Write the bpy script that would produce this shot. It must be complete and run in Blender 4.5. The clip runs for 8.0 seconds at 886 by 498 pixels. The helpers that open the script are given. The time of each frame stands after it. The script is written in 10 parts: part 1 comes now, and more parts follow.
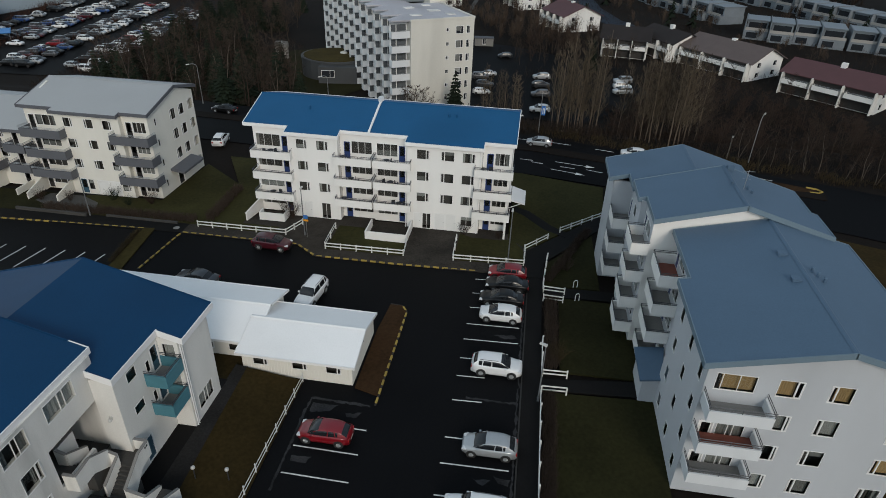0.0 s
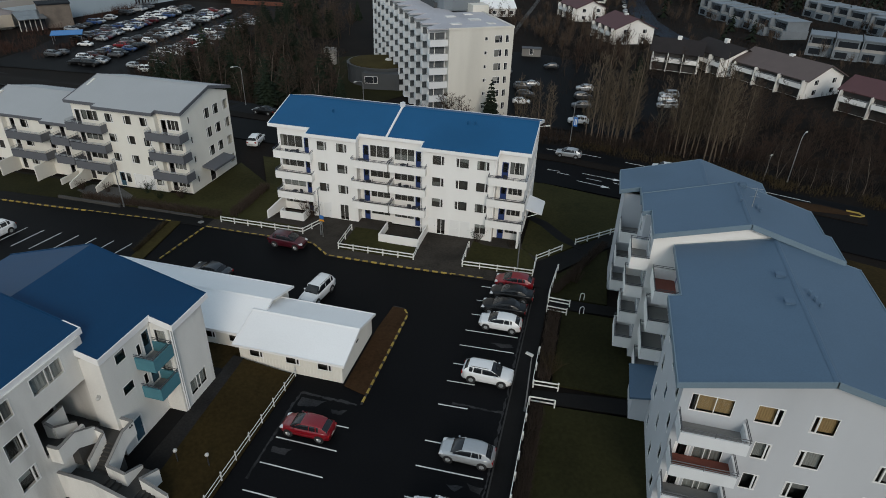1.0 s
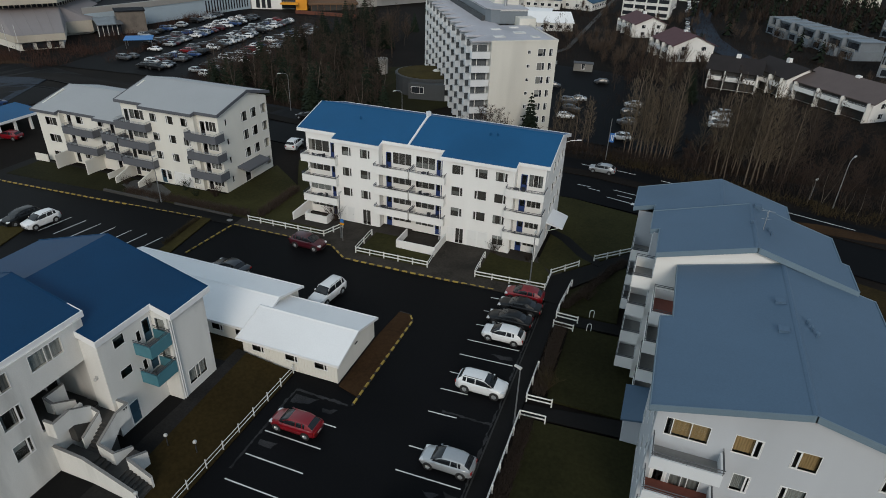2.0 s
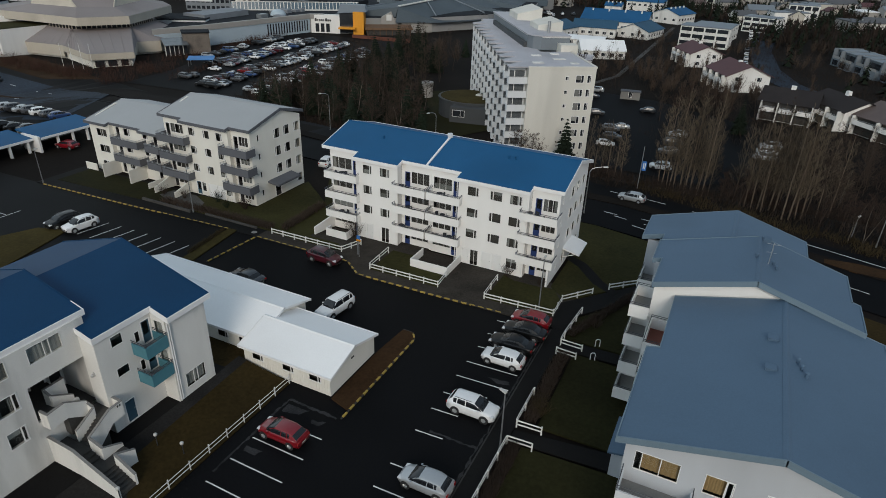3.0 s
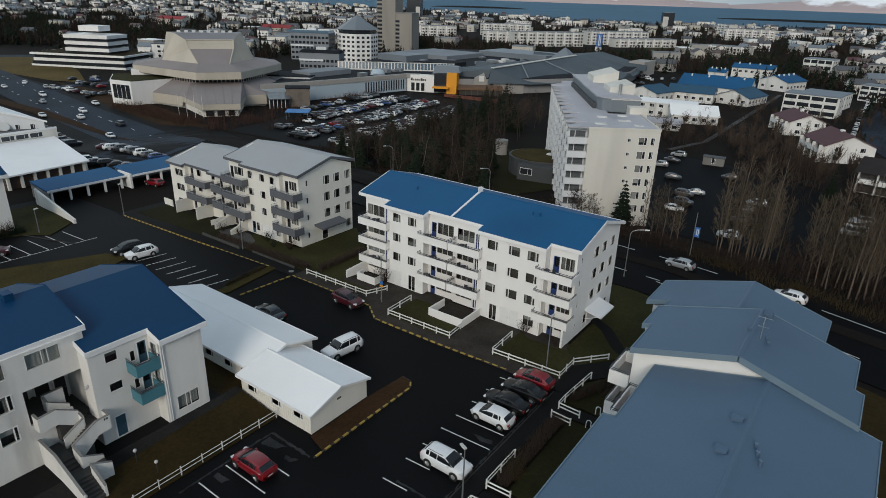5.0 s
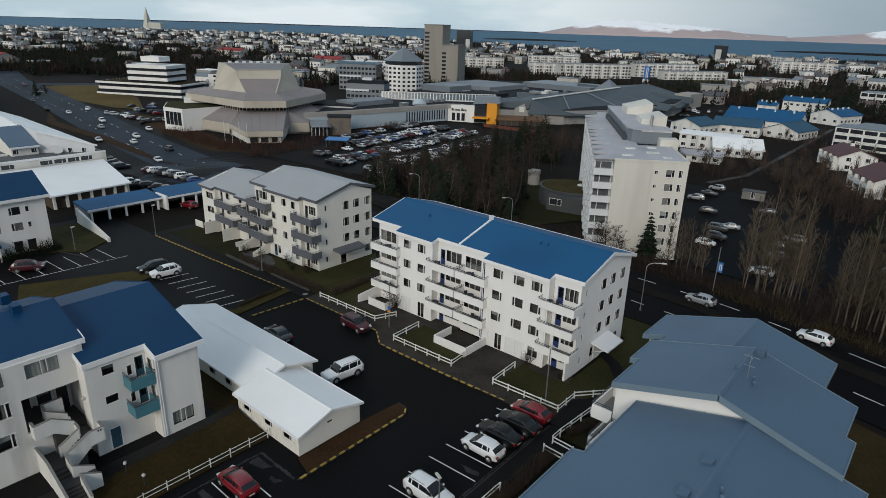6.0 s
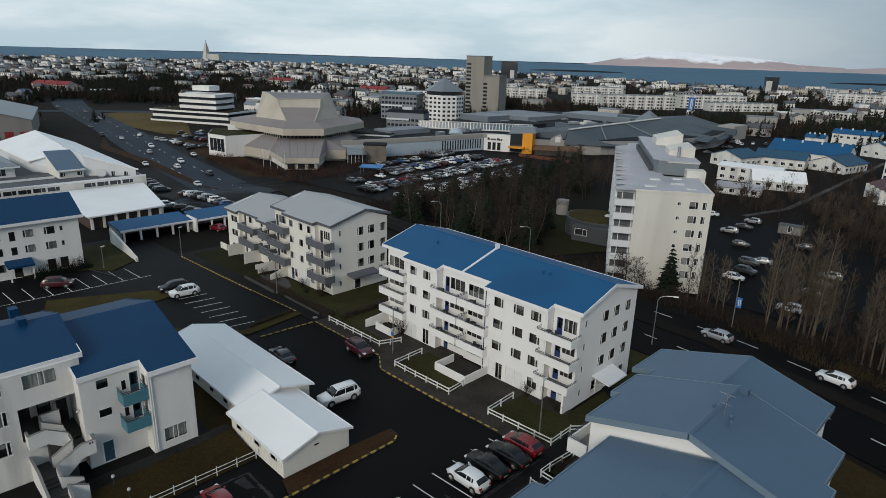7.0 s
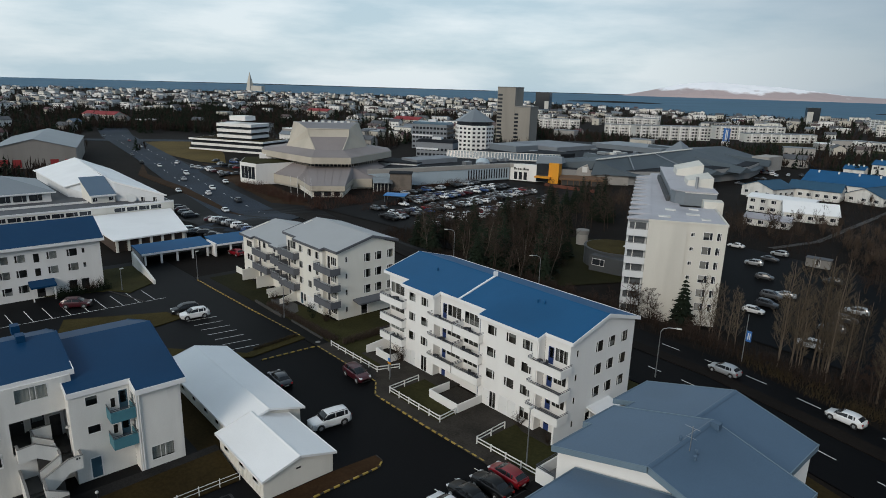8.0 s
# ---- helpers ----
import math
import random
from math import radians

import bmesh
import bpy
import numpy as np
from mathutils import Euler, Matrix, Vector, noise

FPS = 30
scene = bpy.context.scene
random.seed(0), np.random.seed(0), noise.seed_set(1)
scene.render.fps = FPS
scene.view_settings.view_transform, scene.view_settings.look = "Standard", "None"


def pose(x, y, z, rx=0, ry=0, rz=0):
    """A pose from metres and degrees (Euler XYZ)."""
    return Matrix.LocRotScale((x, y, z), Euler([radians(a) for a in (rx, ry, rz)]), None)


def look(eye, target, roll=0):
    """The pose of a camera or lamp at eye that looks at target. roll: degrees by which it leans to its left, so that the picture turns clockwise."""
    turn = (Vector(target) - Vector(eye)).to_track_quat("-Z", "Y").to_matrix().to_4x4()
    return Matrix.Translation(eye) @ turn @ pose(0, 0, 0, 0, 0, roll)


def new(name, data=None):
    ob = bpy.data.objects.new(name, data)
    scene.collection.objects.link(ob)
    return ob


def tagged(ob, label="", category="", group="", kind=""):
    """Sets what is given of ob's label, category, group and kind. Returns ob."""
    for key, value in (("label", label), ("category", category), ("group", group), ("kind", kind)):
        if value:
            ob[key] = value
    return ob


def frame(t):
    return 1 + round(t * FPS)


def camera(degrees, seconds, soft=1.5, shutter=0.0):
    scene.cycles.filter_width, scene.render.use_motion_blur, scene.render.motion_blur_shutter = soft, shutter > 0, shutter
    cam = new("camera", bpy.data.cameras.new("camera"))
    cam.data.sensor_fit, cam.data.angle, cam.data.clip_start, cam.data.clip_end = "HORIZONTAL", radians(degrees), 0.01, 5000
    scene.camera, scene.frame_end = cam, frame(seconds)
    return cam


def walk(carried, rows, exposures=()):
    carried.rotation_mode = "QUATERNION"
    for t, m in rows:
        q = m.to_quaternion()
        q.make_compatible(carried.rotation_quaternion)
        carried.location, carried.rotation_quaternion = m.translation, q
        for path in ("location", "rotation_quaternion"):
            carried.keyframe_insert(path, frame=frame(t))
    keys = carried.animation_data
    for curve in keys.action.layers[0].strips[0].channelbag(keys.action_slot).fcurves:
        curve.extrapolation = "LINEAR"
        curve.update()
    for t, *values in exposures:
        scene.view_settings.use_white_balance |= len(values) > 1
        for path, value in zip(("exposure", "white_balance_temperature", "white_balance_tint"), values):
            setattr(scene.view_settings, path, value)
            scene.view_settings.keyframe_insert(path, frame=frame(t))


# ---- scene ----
cam = camera(71.3, 8.0, soft=0.9)
PATH = [
    (0, (0.385, 0.252, 37.443), (0.16, 1.954, 36.418), 2.1),
    (0.5, (2.805, 0.467, 37.434), (2.492, 2.161, 36.418), 2.1),
    (1, (5.4, 0.83, 37.415), (5.001, 2.513, 36.409), 2.0),
    (1.5, (7.837, 1.285, 37.407), (7.347, 2.948, 36.411), 2.0),
    (3, (14.864, 3.588, 37.227), (14.107, 5.197, 36.312), 2.0),
    (3.5, (17.039, 4.463, 37.187), (16.197, 6.051, 36.309), 2.0),
    (4, (19.332, 5.577, 37.182), (18.408, 7.14, 36.344), 2.0),
    (5.5, (25.264, 9.506, 36.929), (24.121, 10.982, 36.211), 1.8),
    (6, (27.244, 10.966, 37.011), (26.032, 12.405, 36.335), 1.8),
    (6.5, (29.067, 12.506, 36.999), (27.791, 13.908, 36.363), 1.8),
    (7, (31.021, 14.133, 37.086), (29.684, 15.497, 36.492), 1.8),
    (7.5, (32.811, 15.692, 37.063), (31.423, 17.022, 36.512), 1.7),
    (8, (34.631, 17.269, 37.096), (33.196, 18.566, 36.589), 1.7),
]
walk(cam, [(t, look(eye, target, roll)) for t, eye, target, roll in PATH])

# ---- world, sun, exposure ----
SUN_AZ, SUN_EL = radians(158.0), radians(26.0)
world = bpy.data.worlds.new("world")
scene.world = world
world.use_nodes = True
wn, wl = world.node_tree.nodes, world.node_tree.links
wn.clear()
w_out = wn.new("ShaderNodeOutputWorld")
w_bg = wn.new("ShaderNodeBackground")
w_sky = wn.new("ShaderNodeTexSky")
w_sky.sky_type = "NISHITA"
w_sky.sun_disc = False
w_sky.sun_elevation, w_sky.sun_rotation = SUN_EL, SUN_AZ
w_sky.air_density, w_sky.dust_density = 1.0, 1.5
w_tc = wn.new("ShaderNodeTexCoord")
w_map = wn.new("ShaderNodeMapping")
w_map.inputs["Scale"].default_value = (2.2, 2.2, 11.0)
w_noise = wn.new("ShaderNodeTexNoise")
w_noise.inputs["Scale"].default_value, w_noise.inputs["Detail"].default_value = 1.3, 7.0
w_noise.inputs["Roughness"].default_value = 0.55
w_ramp = wn.new("ShaderNodeValToRGB")
w_ramp.color_ramp.elements[0].position, w_ramp.color_ramp.elements[1].position = 0.40, 0.62
w_ramp.color_ramp.elements[0].color = (6.1, 7.9, 9.0, 1)
w_ramp.color_ramp.elements[1].color = (9.6, 10.7, 11.3, 1)
w_cloud = wn.new("ShaderNodeMix")
w_cloud.data_type = "RGBA"
w_cloud.inputs[0].default_value = 0.85
wl.new(w_tc.outputs["Generated"], w_map.inputs["Vector"])
wl.new(w_map.outputs["Vector"], w_noise.inputs["Vector"])
wl.new(w_noise.outputs["Fac"], w_ramp.inputs["Fac"])
w_side = wn.new("ShaderNodeVectorMath")
w_side.operation = "DOT_PRODUCT"
w_side.inputs[1].default_value = (0.80, 0.45, 0.55)
w_srange = wn.new("ShaderNodeMapRange")
w_srange.interpolation_type = "SMOOTHSTEP"
w_srange.inputs["From Min"].default_value, w_srange.inputs["From Max"].default_value = -0.15, 0.48
w_tint = wn.new("ShaderNodeMix")
w_tint.data_type = "RGBA"
w_tint.inputs[7].default_value = (3.3, 4.3, 5.3, 1)
wl.new(w_tc.outputs["Generated"], w_side.inputs[0])
wl.new(w_side.outputs["Value"], w_srange.inputs["Value"])
wl.new(w_srange.outputs["Result"], w_tint.inputs[0])
wl.new(w_ramp.outputs["Color"], w_tint.inputs[6])
wl.new(w_tint.outputs[2], w_cloud.inputs[7])
wl.new(w_sky.outputs["Color"], w_cloud.inputs[6])
wl.new(w_cloud.outputs[2], w_bg.inputs["Color"])
wl.new(w_bg.outputs["Background"], w_out.inputs["Surface"])
w_bg.inputs["Strength"].default_value = 0.085
sun = new("sun", bpy.data.lights.new("sun", "SUN"))
sun.data.energy, sun.data.angle, sun.data.color = 1.42, radians(22), (1.0, 0.91, 0.79)
sun.matrix_world = look((0, 0, 0), (-math.sin(SUN_AZ) * math.cos(SUN_EL), -math.cos(SUN_AZ) * math.cos(SUN_EL), -math.sin(SUN_EL)))
scene.view_settings.exposure = 0.0

# ---- materials ----
def material(name, color, rough=0.7, vary=0.12, scale=0.6, fine=14.0, bump=0.0, metal=0.0, stain=0.0, spec=0.5, obj_random=0.0, streak=False):
    """A surface with variation at two scales, and stains with a shape of their own."""
    m = bpy.data.materials.new(name)
    m.use_nodes = True
    n, l = m.node_tree.nodes, m.node_tree.links
    b = n["Principled BSDF"]
    b.inputs["Roughness"].default_value, b.inputs["Metallic"].default_value = rough, metal
    b.inputs["Specular IOR Level"].default_value = spec
    geo = n.new("ShaderNodeNewGeometry")
    mp = n.new("ShaderNodeMapping")
    if streak:
        mp.inputs["Scale"].default_value = (1.0, 1.0, 0.16)
    l.new(geo.outputs["Position"], mp.inputs["Vector"])
    big, small = n.new("ShaderNodeTexNoise"), n.new("ShaderNodeTexNoise")
    big.inputs["Scale"].default_value, big.inputs["Detail"].default_value = scale, 5.0
    small.inputs["Scale"].default_value, small.inputs["Detail"].default_value = fine, 3.0
    l.new(mp.outputs["Vector"], big.inputs["Vector"])
    l.new(geo.outputs["Position"], small.inputs["Vector"])
    add = n.new("ShaderNodeMath")
    add.operation = "ADD"
    l.new(big.outputs["Fac"], add.inputs[0])
    l.new(small.outputs["Fac"], add.inputs[1])
    rng = n.new("ShaderNodeMapRange")
    rng.inputs["From Min"].default_value, rng.inputs["From Max"].default_value = 0.6, 1.4
    rng.inputs["To Min"].default_value, rng.inputs["To Max"].default_value = 1.0 - vary, 1.0 + vary
    l.new(add.outputs[0], rng.inputs["Value"])
    last = rng.outputs["Result"]
    if stain:
        st = n.new("ShaderNodeTexNoise")
        st.inputs["Scale"].default_value, st.inputs["Detail"].default_value = scale * 0.5, 8.0
        l.new(mp.outputs["Vector"], st.inputs["Vector"])
        sr = n.new("ShaderNodeMapRange")
        sr.inputs["From Min"].default_value, sr.inputs["From Max"].default_value = 0.52, 0.68
        sr.inputs["To Min"].default_value, sr.inputs["To Max"].default_value = 1.0, 1.0 - stain
        l.new(st.outputs["Fac"], sr.inputs["Value"])
        mu = n.new("ShaderNodeMath")
        mu.operation = "MULTIPLY"
        l.new(last, mu.inputs[0])
        l.new(sr.outputs["Result"], mu.inputs[1])
        last = mu.outputs[0]
    if obj_random:
        oi = n.new("ShaderNodeObjectInfo")
        orr = n.new("ShaderNodeMapRange")
        orr.inputs["To Min"].default_value, orr.inputs["To Max"].default_value = 1.0 - obj_random, 1.0 + obj_random
        l.new(oi.outputs["Random"], orr.inputs["Value"])
        mu = n.new("ShaderNodeMath")
        mu.operation = "MULTIPLY"
        l.new(last, mu.inputs[0])
        l.new(orr.outputs["Result"], mu.inputs[1])
        last = mu.outputs[0]
    vm = n.new("ShaderNodeVectorMath")
    vm.operation = "SCALE"
    vm.inputs[0].default_value = color
    l.new(last, vm.inputs["Scale"])
    l.new(vm.outputs["Vector"], b.inputs["Base Color"])
    if bump:
        bp = n.new("ShaderNodeBump")
        bp.inputs["Strength"].default_value, bp.inputs["Distance"].default_value = bump, 0.02
        l.new(small.outputs["Fac"], bp.inputs["Height"])
        l.new(bp.outputs["Normal"], b.inputs["Normal"])
    return m


def glass_material(name, tint, see):
    """Window glass: part clear, part mirror by Fresnel."""
    m = bpy.data.materials.new(name)
    m.use_nodes = True
    n, l = m.node_tree.nodes, m.node_tree.links
    n.clear()
    out = n.new("ShaderNodeOutputMaterial")
    gl, tr, mx, fr = n.new("ShaderNodeBsdfGlossy"), n.new("ShaderNodeBsdfTransparent"), n.new("ShaderNodeMixShader"), n.new("ShaderNodeFresnel")
    gl.inputs["Roughness"].default_value = 0.03
    gl.inputs["Color"].default_value = (0.9, 0.95, 1.0, 1)
    tr.inputs["Color"].default_value = (*[c * see for c in tint], 1)
    fr.inputs["IOR"].default_value = 1.4
    l.new(fr.outputs[0], mx.inputs[0])
    l.new(tr.outputs[0], mx.inputs[1])
    l.new(gl.outputs[0], mx.inputs[2])
    l.new(mx.outputs[0], out.inputs["Surface"])
    return m


M = {}
M["render_white"] = material("render_white", (0.80, 0.79, 0.77), 0.85, 0.05, 0.5, 20, 0.12, stain=0.10, streak=True)
M["render_cream"] = material("render_cream", (0.74, 0.72, 0.66), 0.85, 0.06, 0.5, 20, 0.12, stain=0.14, streak=True)
# white render darkened and cooled: shade is put into this copy's colour
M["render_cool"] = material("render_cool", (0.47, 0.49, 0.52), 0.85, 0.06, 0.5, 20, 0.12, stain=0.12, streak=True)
M["render_grey"] = material("render_grey", (0.66, 0.68, 0.70), 0.85, 0.06, 0.5, 20, 0.12, stain=0.12, streak=True)
M["plaster_old"] = material("plaster_old", (0.71, 0.70, 0.67), 0.9, 0.10, 0.75, 16, 0.2, stain=0.36, streak=True)
M["trim_white"] = material("trim_white", (0.82, 0.82, 0.82), 0.5, 0.03, 0.8, 25)
M["trim_charcoal"] = material("trim_charcoal", (0.10, 0.105, 0.12), 0.6, 0.08, 0.8, 20)
M["trim_slate"] = material("trim_slate", (0.14, 0.20, 0.25), 0.55, 0.08, 0.8, 20)
M["roof_blue"] = material("roof_blue", (0.013, 0.090, 0.212), 0.6, 0.08, 0.25, 9, 0.1, stain=0.12, spec=0.15)
M["roof_navy"] = material("roof_navy", (0.0018, 0.040, 0.108), 0.55, 0.10, 0.25, 9, 0.1, stain=0.15, spec=0.22)
M["roof_grey"] = material("roof_grey", (0.34, 0.35, 0.36), 0.5, 0.06, 0.25, 9, 0.08, stain=0.08)
M["roof_slate"] = material("roof_slate", (0.080, 0.132, 0.198), 0.5, 0.09, 0.22, 9, 0.08, stain=0.16, spec=0.3)
M["roof_white"] = material("roof_white", (0.86, 0.86, 0.86), 0.5, 0.05, 0.25, 9, 0.08, stain=0.07)
M["roof_maroon"] = material("roof_maroon", (0.085, 0.035, 0.038), 0.7, 0.15, 0.4, 9, 0.1)
M["roof_brown"] = material("roof_brown", (0.10, 0.075, 0.07), 0.7, 0.15, 0.4, 9, 0.1)
M["roof_felt"] = material("roof_felt", (0.085, 0.09, 0.10), 0.8, 0.15, 0.2, 6, 0.1, stain=0.2)
M["roof_metal"] = material("roof_metal", (0.16, 0.185, 0.21), 0.45, 0.08, 0.08, 3, 0.05, stain=0.12)
M["roof_old"] = material("roof_old", (0.44, 0.43, 0.46), 0.6, 0.12, 0.15, 4, 0.1, stain=0.35)
M["slate_wall"] = material("slate_wall", (0.045, 0.05, 0.055), 0.7, 0.15, 0.3, 5, 0.1, stain=0.15)
# bluish and patchy: the wet road's sky sheen is put into the colour
M["asphalt_wet"] = material("asphalt_wet", (0.024, 0.033, 0.048), 0.7, 0.6, 0.05, 1.5, 0.0, stain=0.5, spec=0.07)
M["concrete"] = material("concrete", (0.52, 0.49, 0.43), 0.9, 0.08, 0.25, 8, 0.15, stain=0.12, streak=True)
M["concrete_dark"] = material("concrete_dark", (0.22, 0.215, 0.205), 0.9, 0.12, 0.3, 8, 0.15, stain=0.2)
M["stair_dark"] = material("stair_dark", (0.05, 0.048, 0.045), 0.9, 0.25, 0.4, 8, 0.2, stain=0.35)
M["town_dull"] = material("town_dull", (0.34, 0.325, 0.305), 0.9, 0.1, 0.25, 8, 0.1, stain=0.15)
M["tower_render"] = material("tower_render", (0.66, 0.64, 0.585), 0.9, 0.08, 0.25, 8, 0.15, stain=0.20, streak=True)
M["mall_wall"] = material("mall_wall", (0.27, 0.27, 0.27), 0.85, 0.1, 0.2, 6, 0.1, stain=0.15, streak=True)
M["mall_roof"] = material("mall_roof", (0.078, 0.097, 0.112), 0.6, 0.14, 0.06, 3, 0.05, stain=0.25, spec=0.2)
M["mall_felt"] = material("mall_felt", (0.022, 0.025, 0.030), 0.85, 0.3, 0.1, 3, 0.05, stain=0.4, spec=0.1)
M["facade_pale"] = material("facade_pale", (0.42, 0.50, 0.56), 0.35, 0.08, 0.2, 3, 0.0, stain=0.1)
M["glaze_blue"] = material("glaze_blue", (0.06, 0.105, 0.14), 0.2, 0.25, 0.3, 2.0, spec=0.6)
M["office_grey"] = material("office_grey", (0.20, 0.22, 0.245), 0.7, 0.12, 0.2, 4, 0.05, stain=0.2)
M["tower_concrete"] = material("tower_concrete", (0.285, 0.265, 0.235), 0.9, 0.1, 0.2, 5, 0.1, stain=0.2, streak=True)
M["stone_brown"] = material("stone_brown", (0.16, 0.135, 0.115), 0.85, 0.25, 0.8, 5, 0.2, stain=0.3)
M["block_pale"] = material("block_pale", (0.56, 0.55, 0.52), 0.9, 0.12, 0.12, 4, 0.05, stain=0.25)
M["roof_steel"] = material("roof_steel", (0.030, 0.085, 0.145), 0.6, 0.1, 0.25, 6, 0.1, stain=0.15, spec=0.2)
M["hall_grey"] = material("hall_grey", (0.235, 0.225, 0.215), 0.85, 0.1, 0.2, 5, 0.1, stain=0.2, streak=True)
# terrace walls dimmed: darkening towards the lens edge is put into the colour
M["terrace_blue"] = material("terrace_blue", (0.17, 0.195, 0.22), 0.8, 0.15, 0.3, 5, 0.1, stain=0.25)
M["roof_dark"] = material("roof_dark", (0.028, 0.024, 0.024), 0.8, 0.2, 0.3, 6, 0.1, stain=0.2, spec=0.15)
M["twig_haze"] = material("twig_haze", (0.075, 0.055, 0.042), 0.9, 0.3, 0.1, 2, spec=0.08)
M["asphalt"] = material("asphalt", (0.0052, 0.0054, 0.0062), 0.6, 0.30, 0.12, 5, 0.2, stain=0.35, spec=0.06)
M["asphalt_old"] = material("asphalt_old", (0.0052, 0.0053, 0.006), 0.6, 0.25, 0.10, 5, 0.2, stain=0.3, spec=0.035)
M["paving"] = material("paving", (0.036, 0.031, 0.026), 0.8, 0.6, 0.5, 6, 0.3, stain=0.6, spec=0.15)
M["paving_pale"] = material("paving_pale", (0.075, 0.074, 0.072), 0.8, 0.35, 0.5, 6, 0.2, stain=0.4, spec=0.2)
M["path_worn"] = material("path_worn", (0.021, 0.020, 0.019), 0.85, 0.45, 0.5, 6, 0.3, stain=0.5, spec=0.12)
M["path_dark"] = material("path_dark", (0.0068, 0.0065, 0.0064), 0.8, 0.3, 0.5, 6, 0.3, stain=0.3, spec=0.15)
M["kerb"] = material("kerb", (0.024, 0.023, 0.022), 0.85, 0.15, 0.6, 8)
M["pole_grey"] = material("pole_grey", (0.17, 0.18, 0.19), 0.5, 0.1, 0.5, 8, metal=0.3)
M["kerb_yellow"] = material("kerb_yellow", (0.33, 0.23, 0.045), 0.7, 0.15, 0.8, 10, obj_random=0.15)
M["line_white"] = material("line_white", (0.66, 0.66, 0.65), 0.7, 0.2, 1.2, 12, stain=0.3)
M["grass"] = material("grass", (0.030, 0.0205, 0.0068), 0.95, 0.40, 0.22, 3.5, 0.4, stain=0.40, spec=0.1)
M["grass_dark"] = material("grass_dark", (0.020, 0.0195, 0.0072), 0.95, 0.40, 0.22, 3.5, 0.4, stain=0.35, spec=0.1)
M["grass_yellow"] = material("grass_yellow", (0.046, 0.036, 0.0115), 0.95, 0.40, 0.22, 3.5, 0.4, stain=0.35, spec=0.1)
M["grass_green"] = material("grass_green", (0.036, 0.034, 0.012), 0.95, 0.40, 0.22, 3.5, 0.4, stain=0.35, spec=0.1)
M["bed_brown"] = material("bed_brown", (0.040, 0.0215, 0.010), 0.95, 0.40, 0.3, 3.5, 0.4, stain=0.40, spec=0.1)
M["asphalt_worn"] = material("asphalt_worn", (0.034, 0.034, 0.036), 0.7, 0.6, 0.9, 7, 0.2, stain=0.6, spec=0.1)
M["earth"] = material("earth", (0.0105, 0.0082, 0.0068), 0.95, 0.35, 0.15, 2.5, 0.4, stain=0.35, spec=0.1)
M["blade"] = material("blade", (0.048, 0.036, 0.019), 0.9, 0.3, 0.6, 6, spec=0.1)
M["bark"] = material("bark", (0.05, 0.038, 0.030), 0.9, 0.2, 1.0, 8, obj_random=0.25, spec=0.1)
M["bark_pale"] = material("bark_pale", (0.12, 0.095, 0.072), 0.9, 0.2, 1.0, 8, obj_random=0.25, spec=0.1)
M["twig"] = material("twig", (0.050, 0.037, 0.029), 0.9, 0.25, 1.0, 8, obj_random=0.3, spec=0.1)
M["twig_red"] = material("twig_red", (0.044, 0.029, 0.023), 0.9, 0.25, 1.0, 8, obj_random=0.3, spec=0.1)
M["needle"] = material("needle", (0.014, 0.021, 0.013), 0.9, 0.3, 0.8, 8, obj_random=0.25, spec=0.1)
M["twig_pale"] = material("twig_pale", (0.098, 0.078, 0.056), 0.9, 0.25, 1.0, 8, obj_random=0.3, spec=0.1)
M["twig_rust"] = material("twig_rust", (0.062, 0.034, 0.026), 0.9, 0.3, 1.0, 8, spec=0.1)
M["twig_dark"] = material("twig_dark", (0.030, 0.0215, 0.017), 0.9, 0.5, 0.25, 2.0, spec=0.1)
M["twig_far"] = material("twig_far", (0.030, 0.022, 0.018), 0.9, 0.4, 0.05, 1, spec=0.1)
M["bark_white"] = material("bark_white", (0.115, 0.10, 0.082), 0.9, 0.3, 1.0, 8, obj_random=0.3, spec=0.1)
M["window_frame"] = material("window_frame", (0.78, 0.78, 0.77), 0.45, 0.03, 1.0, 20)
M["frame_dark"] = material("frame_dark", (0.022, 0.021, 0.022), 0.5, 0.1, 1.0, 20)
M["glass"] = glass_material("glass", (0.88, 0.94, 0.96), 1.0)
M["glass_dark"] = glass_material("glass_dark", (0.55, 0.6, 0.65), 0.8)
M["curtain"] = material("curtain", (0.27, 0.27, 0.255), 0.9, 0.15, 2.0, 12, obj_random=0.5)
M["curtain_tan"] = material("curtain_tan", (0.33, 0.22, 0.10), 0.9, 0.12, 2.0, 12, obj_random=0.15)
# dark colour that stands in for unlit interiors behind the glass
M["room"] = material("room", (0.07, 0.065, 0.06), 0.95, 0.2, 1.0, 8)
M["door_navy"] = material("door_navy", (0.020, 0.045, 0.16), 0.5, 0.08, 1.0, 15)
M["door_white"] = material("door_white", (0.74, 0.74, 0.73), 0.5, 0.04, 1.0, 15)
M["door_teal"] = material("door_teal", (0.035, 0.085, 0.125), 0.5, 0.1, 1.0, 15)
M["balcony_teal"] = material("balcony_teal", (0.065, 0.20, 0.25), 0.6, 0.12, 1.0, 10, stain=0.2)
M["balcony_charcoal"] = material("balcony_charcoal", (0.105, 0.11, 0.125), 0.6, 0.08, 0.8, 15)
M["rail_metal"] = material("rail_metal", (0.06, 0.065, 0.075), 0.5, 0.1, 1.0, 15, metal=0.2)
M["rail_navy"] = material("rail_navy", (0.022, 0.026, 0.045), 0.5, 0.1, 1.0, 15)
M["steel"] = material("steel", (0.42, 0.43, 0.44), 0.4, 0.1, 1.0, 15, metal=0.8)
